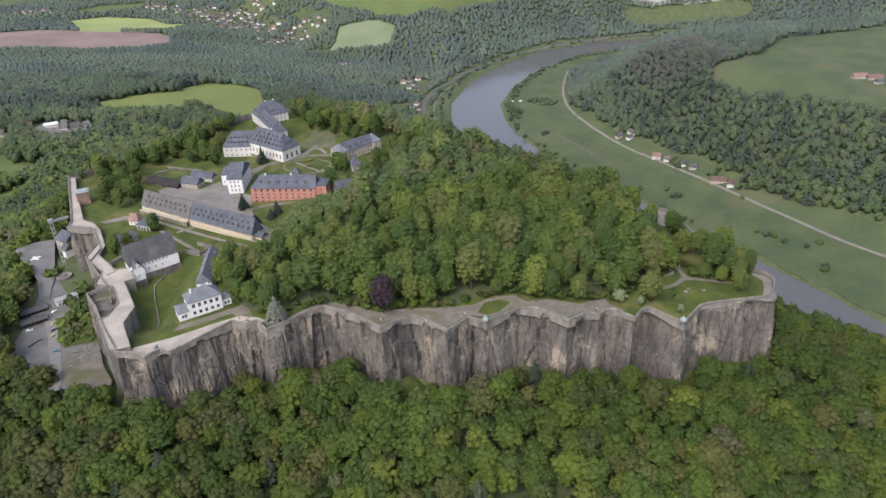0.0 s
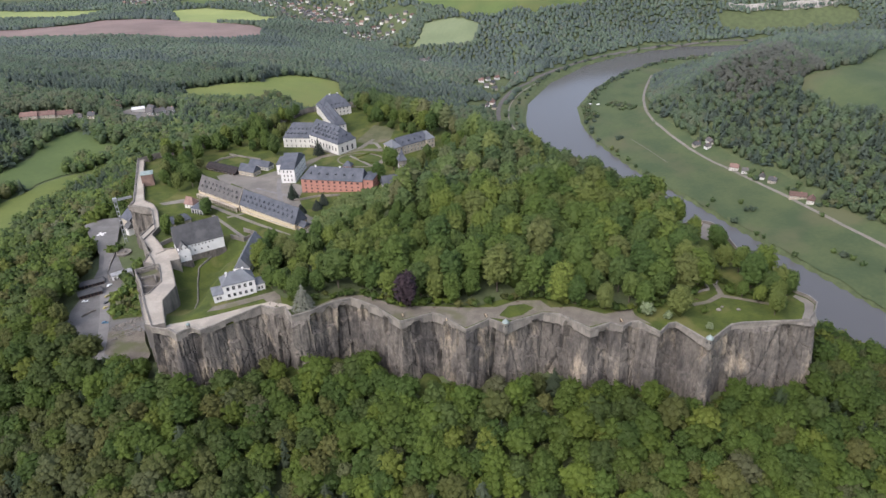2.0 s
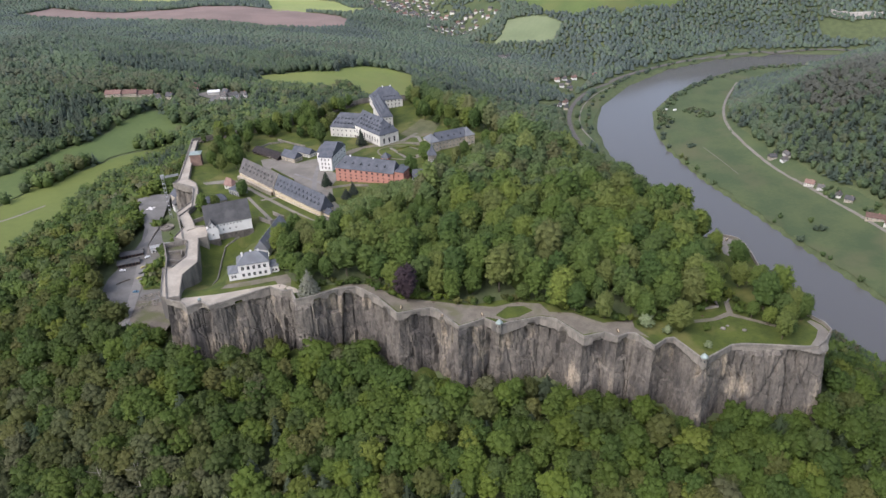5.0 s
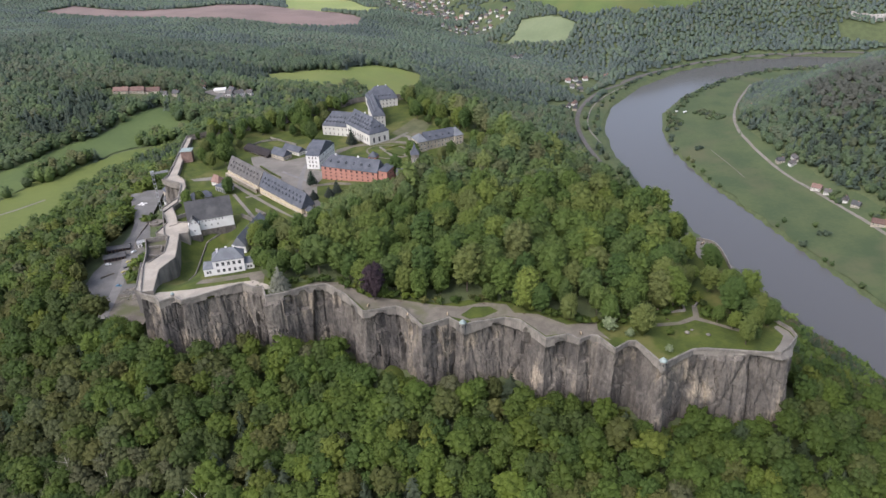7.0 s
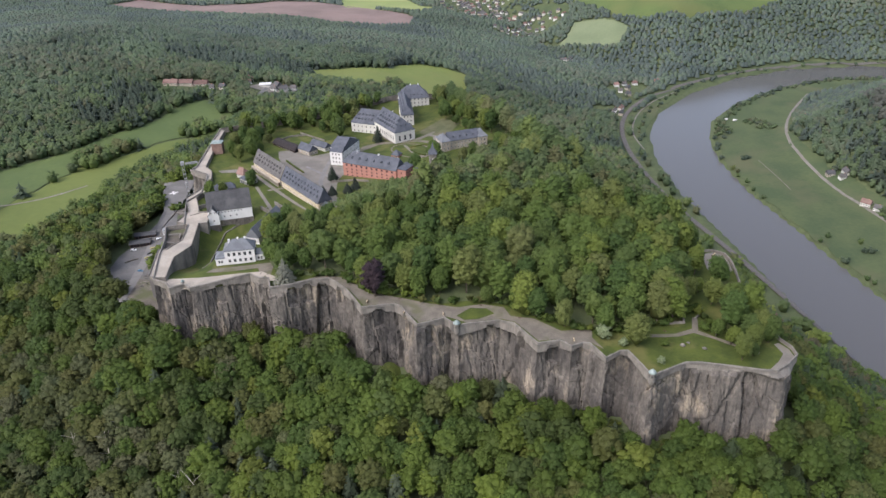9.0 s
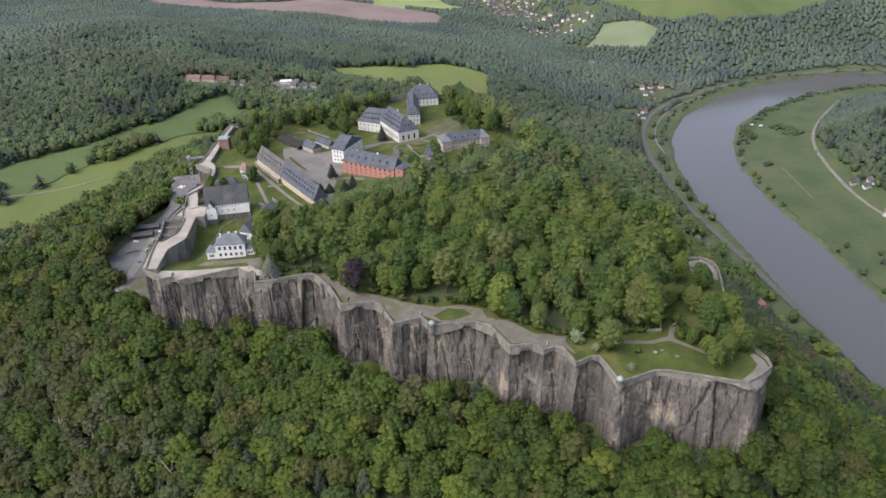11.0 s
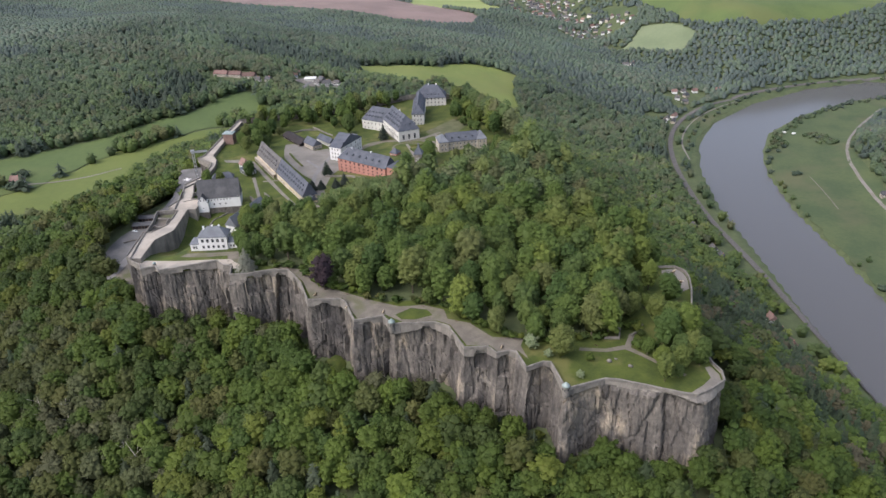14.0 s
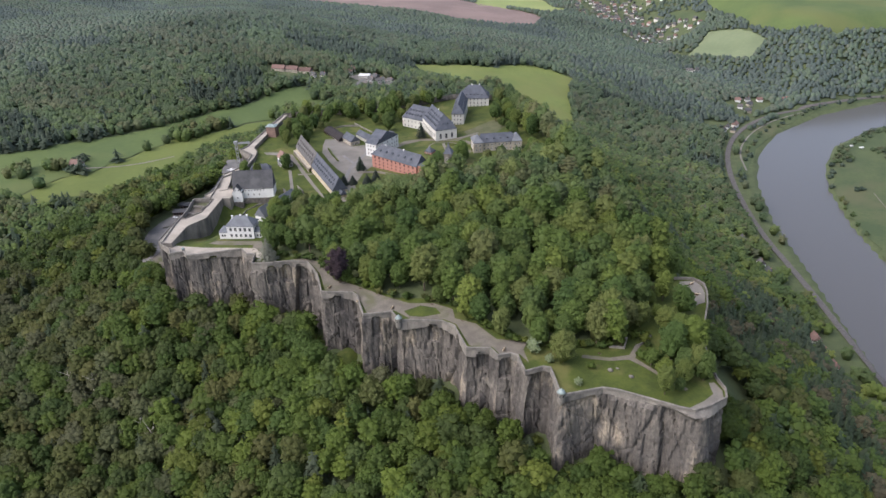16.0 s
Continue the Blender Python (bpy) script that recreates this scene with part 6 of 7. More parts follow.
house("kiosk", (-276.0, 478.0), (-263.0, 487.0), 6.0, -43.6, -38.4, 0.9, WHITE, GREY_METAL, "low white kiosk with flat grey roof by the car park", rows=[("front", 5, 1.4, 1.5, 1.9, 0.6), ("right", 2, 1.4, 1.3, 1.9, 0.6)], hips=(2, 2), over=0.25)
for (ax, ay), (bx, by), lab in (((-297, 466), (-281.5, 475), "dark open shed with brown posts"), ((-291, 452), (-276.5, 460.5), "dark shed with a pale flat roof edge")):
    sh = house("shed", (ax, ay), (bx, by), 7.5, -44.0, -40.2, 1.2, DARKWOOD, TARROOF, lab, hips=(0, 0), over=0.6)
    L = math.hypot(bx - ax, by - ay)
    sp = Geo().box(-0.16, 0.16, -0.75, -0.45, -2, 3.6).mesh("post", TILE)
    for k in range(7):
        part("post", sp, sh, at=pose(0.6 + k * (L - 1.2) / 6, 0, 0))
    part("front_wall", Geo().box(0, L, -1.6, -1.35, -2, 0.9).mesh("front_wall", COPING), sh, "low pale wall")
house("gatehouse", (-304, 566.0), (-298.5, 560.5), 9, -44, -37.5, 4.0, WHITE, TARROOF, "white gatehouse with dark roof at the cliff foot", rows=[("front", 2, 3.2, 1.0, 1.4, 1)])
house("gatehouse", (-314.5, 583.0), (-303.0, 574.0), 16, -46, -36.5, 6.0, STONEWALL, SLATE, "grey stone gate building under the west wall", rows=[("left", 4, 4.8, 1.1, 1.6, 1)])
rnd = thing("round_basin", pose(-288, 525.5, -43.6), "round grey walled platform on the car park", "platform")
part("wall", Geo().ring(0, 0, [(-2, 6.2), (1.6, 6.2), (1.6, 5.2), (1.1, 5.1), (1.1, 2.0), (2.4, 1.9), (2.4, 0.3)], 24).mesh("wall", COPING), rnd)
lift = thing("lift_tower", pose(-296, 548, -44, 0, 0, 35), "slender grey steel lift tower before the west wall", "lift")
mast = Geo().box(-0.16, 0.16, -0.16, 0.16, -2, 40.5).mesh("mast", GREY_METAL)
for a in (-1.0, 1.0):
    for b in (-1.0, 1.0):
        part("mast", mast, lift, at=pose(a, b, 0))
brace = Geo().box(-1.15, 1.15, -1.15, 1.15, -0.1, 0.1).mesh("brace", GREY_METAL)
for k in range(9):
    part("brace", brace, lift, at=pose(0, 0, 3 + k * 4.4))
part("lift_head", Geo().box(-1.7, 1.7, -1.6, 1.6, 39.5, 42.0).mesh("lift_head", GREY_METAL), lift)
part("lift_bridge", Geo().box(2.2, 14, -1.2, 1.2, 39.2, 39.6).box(2.2, 14, -1.25, -1.1, 39.6, 40.7).box(2.2, 14, 1.1, 1.25, 39.6, 40.7).mesh("lift_bridge", GREY_METAL), lift)
cross = Geo()
for k in range(4):
    a = math.radians(45 + 90 * k)
    cross.add([(math.cos(a) * r - math.sin(a) * s, math.sin(a) * r + math.cos(a) * s, 0) for r, s in ((1.2, -1.2), (4.2, -1.2), (4.2, 1.2), (1.2, 1.2))], [(0, 1, 2, 3)])
cross.add([(-1.2, -1.2, 0), (1.2, -1.2, 0), (1.2, 1.2, 0), (-1.2, 1.2, 0)], [(0, 1, 2, 3)])
hp = structure("road_marking", cross.mesh("cross", WHITE), "worn white cross marking on the asphalt", "marking")
hp.matrix_basis = pose(-325, 562, max(float(land(-325.0, 562.0)) + 0.3, lot_z(-325, 562)) + 0.3)
sweep("wall_lane", [(-296, 527), (-291.5, 508), (-287, 492), (-279, 478)], [(0.35, 1.3), (0.35, -3), (-0.35, -3), (-0.35, 1.3)], MASONRY, False, lambda x, y: -43.6, "low curved grey wall along the lane")
sweep("wall_lane", [(-271, 437), (-274, 434), (-277.5, 428)], [(0.3, 1.2), (0.3, -3), (-0.3, -3), (-0.3, 1.2)], MASONRY, False, lambda x, y: -43.6, "short low grey wall on the car park")
sweep("kerb", [(-267, 489), (-257, 437), (-246, 392)], [(0.15, 0.16), (0.15, -1), (-0.15, -1), (-0.15, 0.16)], COPING, False, lambda x, y: -43.6, "stone kerb beside the lane", "kerb")
level = lambda h: (lambda x, y: np.full(np.shape(x), h))
structure("ground_yard", sheet("green_bank", [(-277, 486), (-268, 500), (-257, 493), (-247, 470), (-233, 443), (-229, 428), (-252, 424), (-263, 438), (-270, 457)], level(-43.25), 4.0, LAWN, 0.0, 3.0), "grassy bank under the west wall", "bank")
structure("ground_yard", sheet("bare_yard", [(-250, 410), (-223, 409), (-208, 384), (-207, 367), (-222, 373), (-243, 386)], level(-43.35), 4.0, SOIL, 0.0, 3.0), "bare trodden ground at the foot of the cliff", "yard")
rs = random.Random(5)
g = Geo()
for k in range(110):
    q, w = rs.random(), rs.choice((0.06, 0.2, 0.38, 0.62, 0.8, 0.94)) + rs.uniform(-0.04, 0.04)
    x, y = -249 + 17 * q + 8 * w, 416 + 12 * q - 19 * w
    s, h = rs.uniform(0.35, 0.95), rs.uniform(0.3, 1.0)
    g.box(x - s, x + s, y - s * 0.6, y + s * 0.6, -44, -43.5 + h, 0, 0.08)
tagged(new("stone_blocks", g.mesh("stone_blocks", COPING)), "stored sandstone blocks laid out in rows", "stone blocks", "", "stuff")

# grassy talus cones in the recesses of the cliff foot
for k, (x, y, wide, tip) in enumerate(((-80, 371, 19, -42), (-17, 357.5, 14, -44), (-106, 366, 12, -44))):
    r = random.Random(40 + k)
    g = Geo().ring(0, 0, [(-58, wide * 1.1), (-52, wide * 0.85), (-48, wide * 0.6), (tip, wide * 0.25)], 16)
    g.v = [(a * r.uniform(0.85, 1.15), b * r.uniform(0.85, 1.15), z + r.uniform(-0.8, 0.8)) for a, b, z in g.v]
    ob = structure("ground_talus", g.mesh("talus", LAWN, True), "steep grassy talus at the foot of the cliff", "bank")
    ob.matrix_basis = pose(x, y, 0)

# the roofless vault beside the rampart walk
structure("floor_ruin", sheet("ruin_floor", [(-227, 429), (-216, 411), (-204.5, 388), (-199, 400), (-211, 431), (-219, 443)], court, 3.0, SOIL, 0.15), "bare floor of a roofless vault", "ruin")
for pts in ([(-225, 429), (-216, 436), (-212, 432)], [(-214, 409), (-206, 413)], [(-220, 420), (-212, 424), (-209, 418)]):
    sweep("wall_ruin", pts, [(0.45, 2.4), (0.45, -4), (-0.45, -4), (-0.45, 2.4)], MASONRY, False, court, "broken stone wall of the ruin")


# ---- small things on the plateau ----
def cannon(x, y, yaw):
    ob = thing("cannon", pose(x, y, float(court(x, y)) + 0.2, 0, 0, yaw), "old bronze cannon on a wooden carriage", "cannon", "rampart cannons")
    b = Geo().ring(0, 0, [(-1.2, 0.34), (-0.9, 0.36), (0.4, 0.28), (1.9, 0.2), (2.0, 0.26), (2.15, 0.26)], 10).mesh("barrel", YELLOW)
    part("barrel", b, ob, "dull bronze barrel", pose(0, 0, 1.15, 0, 84, 0))
    part("carriage", Geo().box(-2.4, 0.9, -0.45, 0.45, 0.35, 0.85, 0, 0.1).mesh("carriage", TIMBER), ob)
    wh = Geo()
    k, r = 12, 0.72
    wh.add([(r * math.cos(2 * math.pi * q / k), s, r * math.sin(2 * math.pi * q / k)) for s in (-0.07, 0.07) for q in range(k)],
           [(q, (q + 1) % k, k + (q + 1) % k, k + q) for q in range(k)] + [tuple(range(k))[::-1], tuple(range(k, 2 * k))])
    me = wh.mesh("wheel", TIMBER)
    for s in (-0.62, 0.62):
        part("wheel", me, ob, at=pose(0.2, s, 0.7))


for x, y, yaw in ((-31, 363.5, -80), (-4, 358.5, -85), (100.5, 356, -80), (20, 362, -75), (184, 461, 10), (178, 472, 60)):
    cannon(x, y, yaw)
for x, y, s in ((160, 365.5, 1.5), (171.7, 365.5, 1.2), (163, 369, 0.8)):
    r = np.random.default_rng(int(x))
    V = ICO_V * r.uniform(0.7, 1.2, (12, 1)) * (s * 1.3, s, s * 0.8) + (0, 0, s * 0.4)
    ob = tagged(new("boulder", tri_mesh("boulder", V, ICO_F, COPING)), "pale weathered boulder on the east lawn", "boulder", "lawn boulders")
    ob.matrix_basis = pose(x, y, float(court(x, y)))
pole = thing("flagpole", pose(59, 386, float(court(59, 386))), "slender white flagpole at the wood's edge", "flagpole")
part("pole", Geo().ring(0, 0, [(-1, 0.12), (11, 0.07), (11.1, 0.14), (11.3, 0.05)], 8).mesh("pole", WHITE), pole)
part("foot", Geo().ring(0, 0, [(-0.5, 0.5), (0.3, 0.45)], 8).mesh("foot", COPING), pole)
bench_g = Geo().box(-0.9, 0.9, -0.22, 0.22, 0.42, 0.5).mesh("seat", TIMBER)
back_g = Geo().box(-0.9, 0.9, 0.2, 0.26, 0.55, 0.95).mesh("backrest", TIMBER)
leg_g = Geo().box(-0.06, 0.06, -0.2, 0.2, -0.3, 0.42).mesh("leg", COPING)
for x, y, yaw in ((-12, 372, 190), (40, 377, 170), (66, 370, 175), (150, 377, 165), (-70, 388, 180), (158, 391, 90)):
    ob = thing("bench", pose(x, y, float(court(x, y)) + 0.15, 0, 0, yaw), "brown wooden park bench beside the path", "bench", "park benches")
    part("seat", bench_g, ob)
    part("backrest", back_g, ob)
    for a in (-0.7, 0.7):
        part("leg", leg_g, ob, at=pose(a, 0, 0))
# low ruin, steps and path end on the east lawn
for pts, lab in (([(152.5, 385.5), (160.5, 388.5), (159, 398), (152, 395)], "low grey foundation walls of a small ruin"), ([(166.5, 394), (169.5, 400), (170.5, 407)], "short grey stone wall beside the garden path")):
    sweep("wall_ruin", pts, [(0.4, 1.5), (0.4, -2), (-0.4, -2), (-0.4, 1.5)], MASONRY, False, court, lab)
hard("pavement", [(205, 355.5), (209, 356), (214, 361.5), (218.5, 371), (216.5, 377), (211.5, 382), (209, 380), (213, 372), (210, 364)], GRAVEL, "pale paved corner of the east rampart", 0.16)
for x, y, w, h in ((149, 346, 4.2, 4.6), (116, 361.5, 7.5, 10), (128, 357, 5.0, 5.5)):
    V, F = crown(int(600 + x), 16, w, h, 190, 0.45, deep=True)
    ob = thing("flowering_shrub", pose(x, y, float(court(x, y)) - 0.1), "pale green flowering shrub on the rampart lawn", "shrub", "lawn shrubs")
    part("crown", tri_mesh("crown", V, F, SHRUB_LEAF, None, True), ob)
    part("trunk", trunk(h * 0.6, 0.14, 0.1, 3, 7), ob)
# clipped hedges in the castle garden and by the barracks
for pts, lab in (([(-100, 640), (-88, 648), (-74, 644), (-68, 634)], "clipped curved garden hedge"), ([(-96, 632), (-84, 622), (-76, 618)], "clipped garden hedge beside the path"),
                 ([(-206, 585), (-190, 572), (-176, 562)], "low hedge behind the barracks")):
    sweep("hedge", pts, [(0.7, 1.3), (0.8, -1), (-0.8, -1), (-0.7, 1.3)], LAWN, False, court, lab, "hedge")
for pts in ([(-232, 665), (-212, 655), (-196, 648)], [(-240, 640), (-236, 652), (-222, 660)], [(-140, 546), (-120, 552), (-98, 549)]):
    sweep("wall_garden", pts, [(0.3, 1.8), (0.3, -2), (-0.3, -2), (-0.3, 1.8)], MASONRY, False, court, "low stone garden wall on the plateau")


# ---- farms and villages ----
COTTAGES = []
for k, (L, D, H, R, wall, roof) in enumerate(((11, 9, 5.2, 4.2, WHITE, TILE), (14, 10, 5.6, 4.6, CREAM, TILE), (10, 8.5, 4.6, 4.4, WHITE, SLATE_OLD), (17, 10, 5.0, 4.0, CREAM, SLATE_OLD), (24, 12, 5.0, 4.6, STONEWALL, TILE), (12, 9, 5.4, 4.6, STONEWALL, TARROOF))):
    w = Geo().box(-L / 2, L / 2, -D / 2, D / 2, -5, H)
    for s in (-1, 1):
        w.add([(s * L / 2, -D / 2, H), (s * L / 2, D / 2, H), (s * L / 2, 0, H + R - 0.1), (s * (L / 2 - 0.3), -D / 2, H), (s * (L / 2 - 0.3), D / 2, H), (s * (L / 2 - 0.3), 0, H + R - 0.1)], [(0, 1, 2), (4, 3, 5), (0, 2, 5, 3), (1, 4, 5, 2)])
    rf = roof_geo(L, D, R, 0, 0, 0.5)
    ch = Geo().box(L * 0.15, L * 0.15 + 0.9, -0.4, 0.4, H, H + R + 1.0)
    COTTAGES.append((w.mesh("wall", wall), rf.mesh("roof", roof), ch.mesh("chimney", BRICK), L, D, H))


def cottage(x, y, yaw, k, label, windows=False, group=""):
    wall, roof, ch, L, D, H = COTTAGES[k]
    ob = thing("cottage", pose(x, y, float(land(x, y)) + 0.3, 0, 0, yaw), label, "house", group)
    part("wall", wall, ob)
    part("roof", roof, ob, at=pose(-L / 2, -D / 2, H))
    part("chimney", ch, ob)
    if windows:
        for s in range(4):
            for z in (1.0, 3.2):
                put_window(ob, 1.1, 1.4, pose(-L / 2 + L * (s + 0.5) / 4, -D / 2, z))
        for s in range(2):
            put_window(ob, 1.1, 1.4, pose(L / 2, -D / 4 + s * D / 2, 2.6, 0, 0, 90))
            put_window(ob, 1.1, 1.4, pose(-L / 2, -D / 4 + s * D / 2, 2.6, 0, 0, -90))


KINDS = ["white cottage with red tile roof", "cream house with red tile roof", "white cottage with grey-brown roof", "long cream house with grey-brown roof", "long stone barn with red tile roof", "stone house with dark grey roof"]
for x, y, yaw, k in ((403, 1226, 15, 5), (418, 1210, 20, 2), (425, 1222, 100, 3), (438, 1124, -30, 1), (450, 1108, -25, 2), (468, 1082, 60, 2), (496, 1008, -20, 4), (508, 990, 60, 1), (478, 1064, -35, 5), (385, 1468, 80, 2), (393, 1490, 70, 5),
                     (783, 1140, -5, 4), (802, 1128, -8, 4), (794, 1104, 10, 5), (-570, 541, 20, 1),
                     (62, 1712, 30, 0), (40, 1692, 40, 2), (24, 1668, 20, 0), (50, 1660, 60, 5), (36, 1632, 10, 2), (54, 1618, 30, 5), (110, 1735, 40, 1), (47, 1520, 75, 1), (36, 1500, 80, 2), (50, 1488, 85, 5), (34, 1476, 80, 2), (36, 1300, 70, 2),
                     (150, 1022, -60, 2), (183, 965, -60, 2), (196, 945, -55, 5), (262, 818, -62, 1), (273, 795, -62, 5), (285, 770, -62, 0), (296, 748, -62, 2), (-127, 1880, 10, 3), (-112, 1890, 60, 2)):
    cottage(x, y, yaw, k, KINDS[k] + " in the valley", y < 1300, "valley houses")
for x, y, yaw, k in ((-496, 1078, -20, 5), (-478, 1062, 60, 3), (-466, 1078, 10, 2), (-488, 1052, 5, 2), (-640, 992, 12, 4), (-618, 1000, 14, 4), (-596, 1008, 16, 4), (-572, 1000, 20, 2), (-556, 1010, -10, 5), (-545, 1068, 30, 0), (-552, 1080, 70, 1)):
    cottage(x, y, yaw, k, KINDS[k] + " beside the access road", True, "visitor buildings")
flat_roof = thing("pavilion_roof", pose(-513, 1068, float(land(-513, 1068)), 0, 0, 22), "low building with a bright white roof", "building")
part("wall", Geo().box(-9, 9, -6, 6, -3, 5.5).mesh("wall", CREAM), flat_roof)
part("roof", Geo().box(-10, 10, -7, 7, 5.5, 6.2, 0, 0.3).mesh("roof", WHITE), flat_roof)
rv = random.Random(3)
spots = []
for vx, vy, vr in VILLAGES[:10]:
    tries = 0
    while tries < 400 and sum(1 for s in spots if math.hypot(s[0] - vx, s[1] - vy) < vr) < int(vr * vr * 0.0024) + 3:
        tries += 1
        a, d = rv.uniform(0, 6.283), vr * math.sqrt(rv.random()) * 0.95
        x, y = vx + d * math.cos(a), vy + d * math.sin(a)
        if all(math.hypot(s[0] - x, s[1] - y) > 17 for s in spots):
            spots.append((x, y))
for x, y in spots:
    k = rv.choice([0, 2, 2, 3, 5, 2, 3, 1, 5])
    cottage(x, y, rv.choice([15, 105, 40, -30, 75]), k, KINDS[k] + " in the distant village", False, "village houses")
for x, y in ((254, 1504), (271, 1500)):
    ob = thing("caravan", pose(x, y, float(land(x, y)) + 1.0, 0, 0, 30), "white caravan on the river meadow", "caravan", "meadow caravans")
    part("body", Geo().box(-3.5, 3.5, -1.4, 1.4, 0.4, 3.0, 0, 0.2).mesh("body", WHITE), ob)
    part("awning", Geo().box(-3.0, 3.0, -3.6, -1.4, 2.3, 2.5).mesh("awning", FRAME_PAINT), ob)

# pale quarry faces on the far river bank
for qx, qy, ql in ((800, 2165, 130), (960, 2160, 150)):
    V, F, n = [], [], 24
    for i in range(n + 1):
        for j, z in enumerate((-6, 8, 17, 26)):
            s = ql * (i / n - 0.5)
            V.append((qx + s, qy + 5 * noise.noise((s * 0.05, z * 0.2, qx)) + z * 0.25, float(land(qx, qy)) + z * (0.75 + 0.35 * noise.noise((s * 0.04, 1.1, qx)))))
    F = [(i * 4 + j, (i + 1) * 4 + j, (i + 1) * 4 + j + 1, i * 4 + j + 1) for i in range(n) for j in range(3)]
    structure("quarry_face", raw("quarry_face", V, F, surface("pale_quarry_rock", (0.36, 0.34, 0.31), (0.20, 0.19, 0.17), 0.08, 6) if qx == 800 else bpy.data.materials["pale_quarry_rock"]), "pale old quarry face above the river", "rock face")

# ---- bushes on the meadows and along the banks ----
BUSH = [crown(400 + s, 5, 8, 7.5, 26, 1.2, True) for s in range(4)]
bx, by = [], []
rb = random.Random(9)
for cx, cy, spread, n in ((301, 1498, 14, 10), (322, 1478, 16, 12), (338, 1468, 10, 8), (280, 1293, 5, 4), (258, 1430, 8, 4), (365, 1010, 12, 2), (420, 985, 16, 3), (500, 830, 22, 4), (535, 790, 18, 3),
                          (515, 740, 6, 4), (610, 700, 25, 4), (250, 1440, 6, 5), (640, 1850, 20, 10), (560, 1830, 15, 6), (420, 1240, 12, 8), (462, 1090, 12, 8), (500, 1030, 14, 8), (520, 960, 14, 8),
                          (-582, 552, 10, 7), (-562, 528, 8, 6),
                          (-256, 452, 7, 12), (-250, 464, 7, 12), (-253, 438, 6, 12), (-243, 452, 6, 9), (-238, 436, 5, 9), (-263, 478, 4, 5), (-268, 500, 5, 4), (-298, 530, 4, 5)):
    for _ in range(n):
        a, d = rb.uniform(0, 6.283), spread * math.sqrt(rb.random())
        bx.append(cx + d * math.cos(a)), by.append(cy + d * math.sin(a) * 1.4)
inner = resample([(227, 1400), (237, 1505), (262, 1580), (290, 1640), (375, 1765), (480, 1855), (600, 1898)], 9.0)
for p in inner:
    for _ in range(2):
        if rb.random() < 0.6:
            bx.append(p[0] + rb.uniform(2, 20)), by.append(p[1] + rb.uniform(-16, 4))
outer = resample([(113, 1290), (105, 1420), (116, 1525), (172, 1690), (282, 1842), (420, 1958), (620, 2030), (900, 2050), (1200, 2030)], 12.0)
for p in outer:
    if rb.random() < 0.5:
        bx.append(p[0] - rb.uniform(5, 18)), by.append(p[1] + rb.uniform(0, 14))
for p in resample([(445, 815), (395, 920), (343, 1035), (284, 1160), (243, 1290), (227, 1400)], 14.0):
    if rb.random() < 0.35:
        bx.append(p[0] + rb.uniform(-3, 3)), by.append(p[1] + rb.uniform(-3, 3))
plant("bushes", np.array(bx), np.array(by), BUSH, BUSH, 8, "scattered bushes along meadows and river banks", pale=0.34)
tagged(bpy.data.objects["bushes"], "", "bushes")
wx, wy = [], []
for cx, cy, spread, n in ((-488, 828, 15, 15), (-545, 700, 19, 22), (-534, 738, 11, 9), (-583, 795, 12, 5), (-470, 925, 14, 6), (-500, 935, 12, 5), (-345, 1235, 17, 9), (-318, 1215, 15, 9), (-170, 1175, 8, 3), (-215, 1150, 7, 2), (-585, 520, 14, 6), (-610, 500, 16, 6)):
    for _ in range(n):
        a, d = rb.uniform(0, 6.283), spread * math.sqrt(rb.random())
        wx.append(cx + d * math.cos(a)), wy.append(cy + d * math.sin(a) * 1.5)
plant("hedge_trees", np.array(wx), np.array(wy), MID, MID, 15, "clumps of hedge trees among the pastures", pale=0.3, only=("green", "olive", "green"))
tagged(bpy.data.objects["hedge_trees"], "", "trees")
hx, hy = [], []
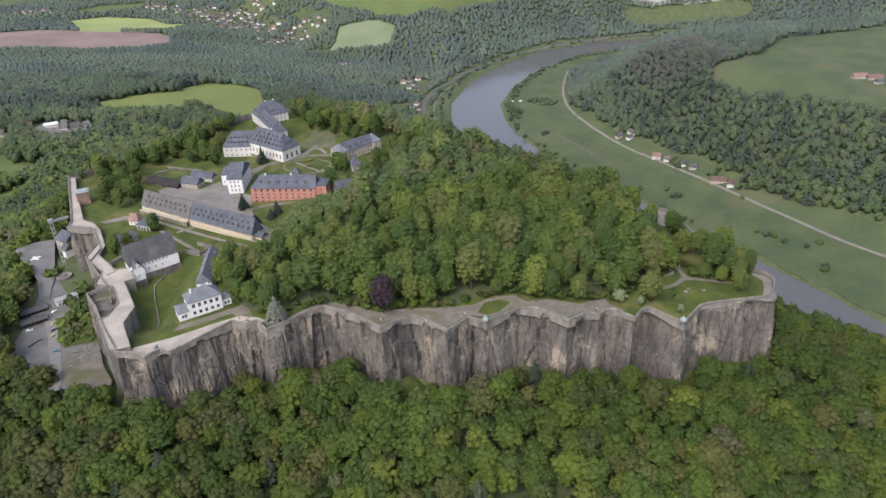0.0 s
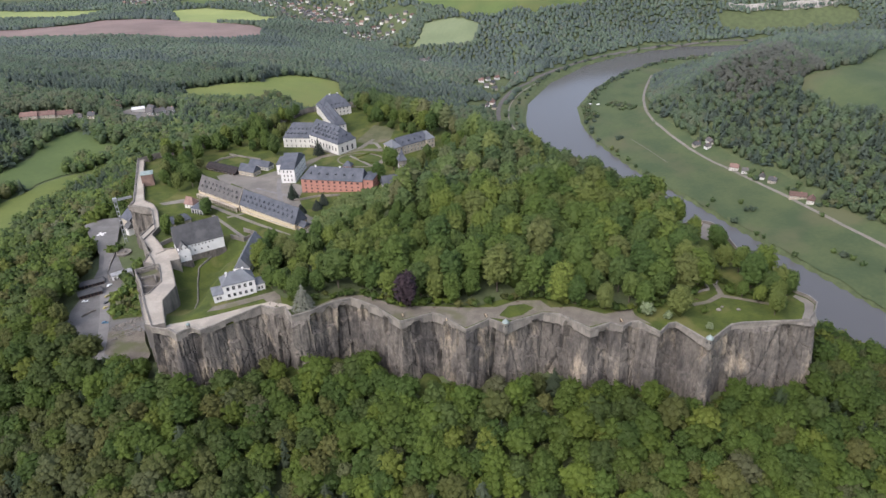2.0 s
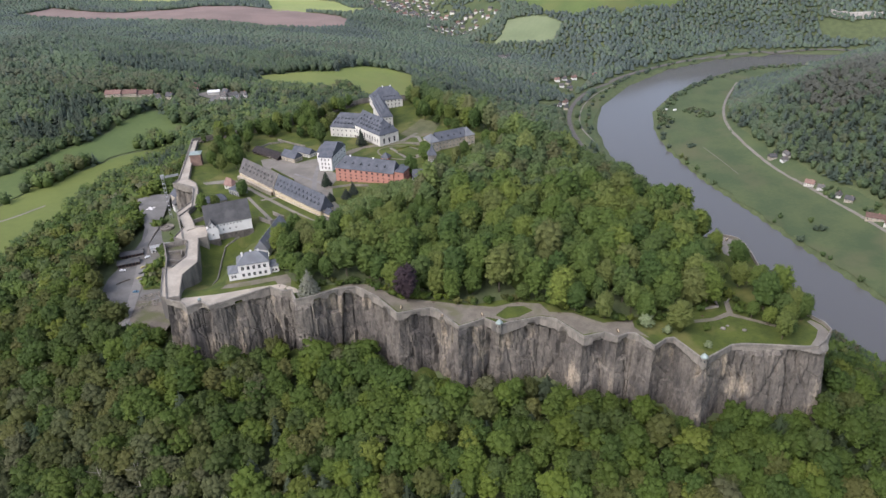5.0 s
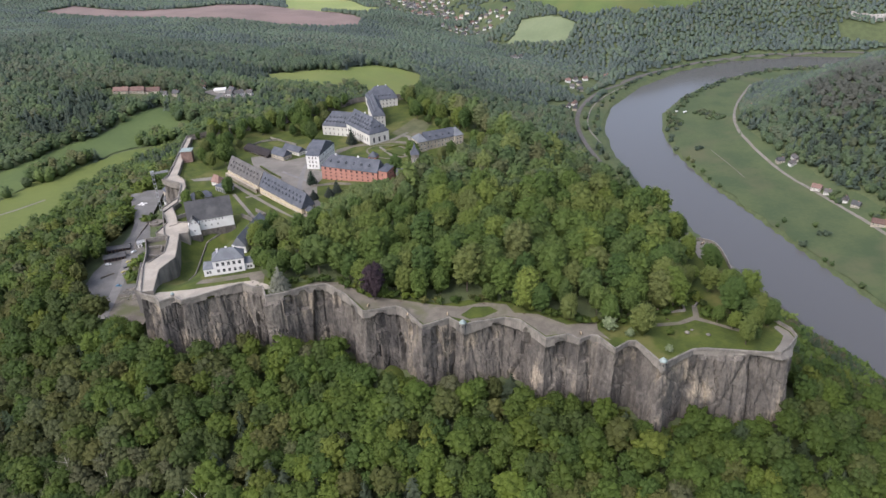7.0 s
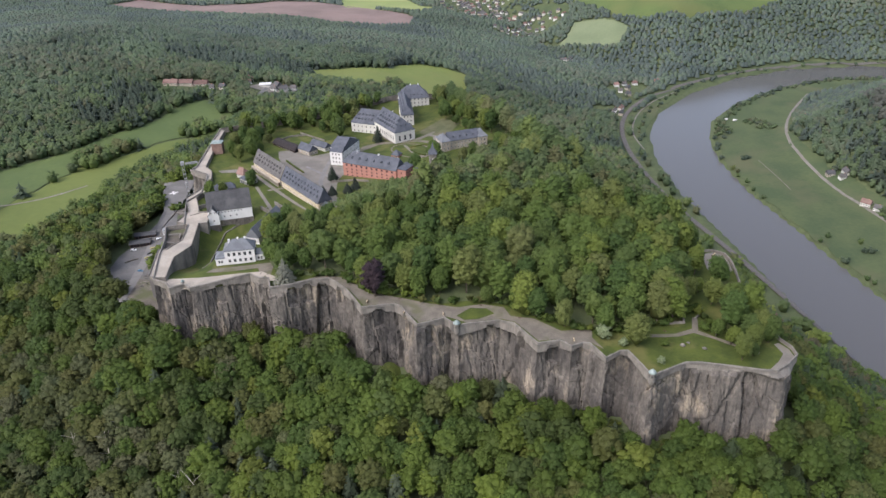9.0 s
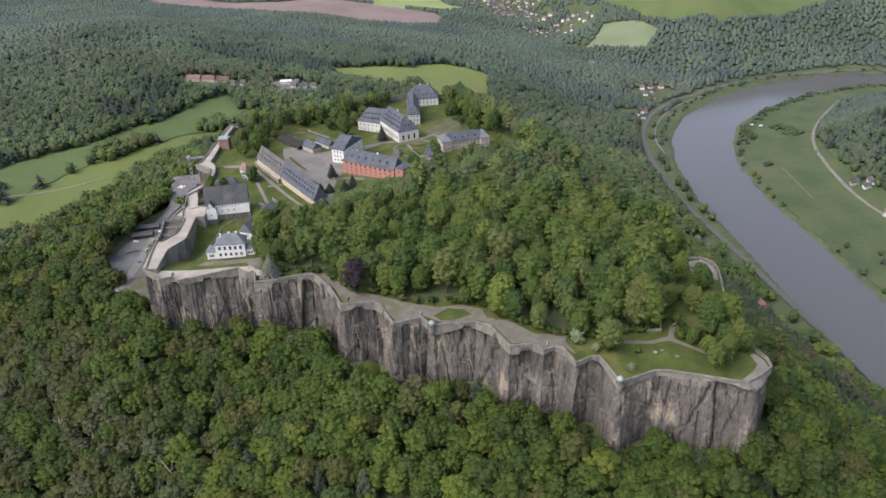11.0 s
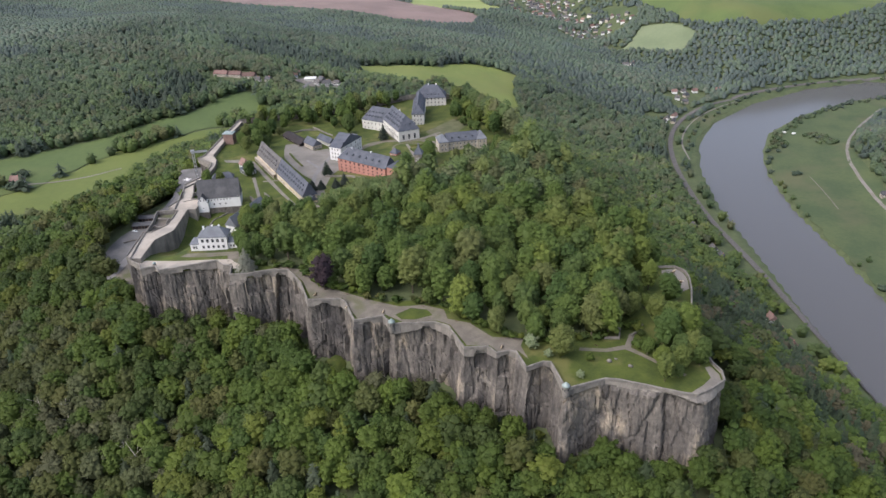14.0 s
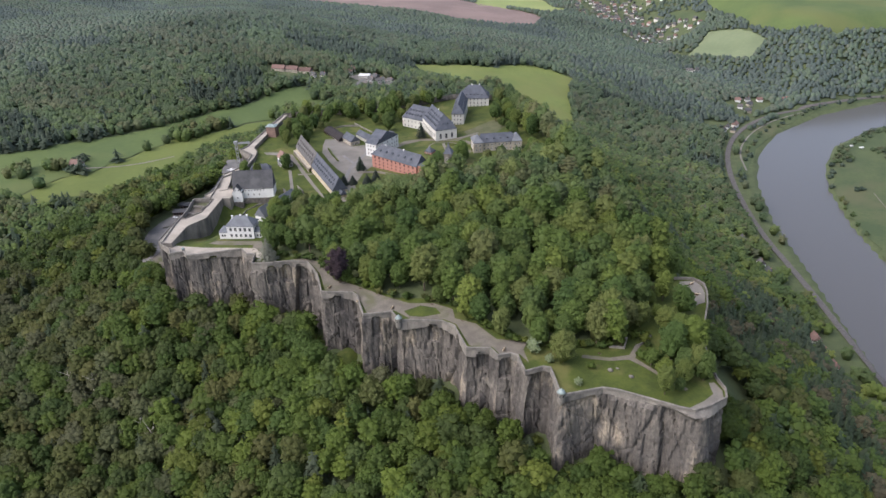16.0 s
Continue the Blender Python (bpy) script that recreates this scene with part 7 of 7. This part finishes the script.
for vx, vy, vr in VILLAGES:
    for _ in range(int(vr * vr * 0.0012)):
        a, d = rb.uniform(0, 6.283), vr * math.sqrt(rb.random())
        hx.append(vx + d * math.cos(a)), hy.append(vy + d * math.sin(a))
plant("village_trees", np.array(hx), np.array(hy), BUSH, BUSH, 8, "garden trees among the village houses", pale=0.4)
mound_x, mound_y = scatter(-115, -35, 475, 555, 5.6)
YOUNG = [crown(440 + s, 9, 8.5, 7.5, 90, 0.7, True) for s in range(5)]
on_mound = inside(mound_x, mound_y, MOUND)
# shrubs along the edge of the park wood
edge = resample([tuple(p) for p in WOOD[:18]], 4.5)
ex = np.array([p[0] + rb.uniform(-2, 2) for p in edge])
ey = np.array([p[1] + rb.uniform(0.5, 4.5) for p in edge])
SHRUB = [crown(420 + s, 6, 5.5, 5.0, 70, 0.7) for s in range(4)]
lawn_x, lawn_y = [124, 150, 172, 181], [370, 362, 384, 386]
ex, ey = np.concatenate([ex, lawn_x]), np.concatenate([ey, lawn_y])
plant("mound_shrubs", mound_x[on_mound], mound_y[on_mound], YOUNG, YOUNG, 10, "even fresh green young growth over the mound behind the barracks", height=court, only=("fresh",), pale=0.2)
tagged(bpy.data.objects["mound_shrubs"], "", "shrubs")
plant("shrubs", ex, ey, SHRUB, SHRUB, 5, "low shrubs at the edge of the park wood", height=court)
tagged(bpy.data.objects["shrubs"], "", "shrubs")
fx, fy = [], []
for p in resample([tuple(q) for q in RIM[2:]], 3.2):
    for _ in range(2):
        fx.append(p[0] + rb.uniform(-3, 3)), fy.append(p[1] - rb.uniform(5.5, 12))
fx, fy = np.array(fx), np.array(fy)
keep = ~inside(np.array(fx), np.array(fy), PLATEAU) & (np.hypot(fx + 80, fy - 365) > 15) & (np.hypot(fx + 17, fy - 352) > 11) & (np.hypot(fx + 106, fy - 362) > 9) & (to_line(np.array(fx), np.array(fy), PLATEAU, True)[0] > 4.5)
plant("cliff_foot_shrubs", np.array(fx)[keep], np.array(fy)[keep], SHRUB, SHRUB, 5, "dense shrubs along the foot of the cliff")
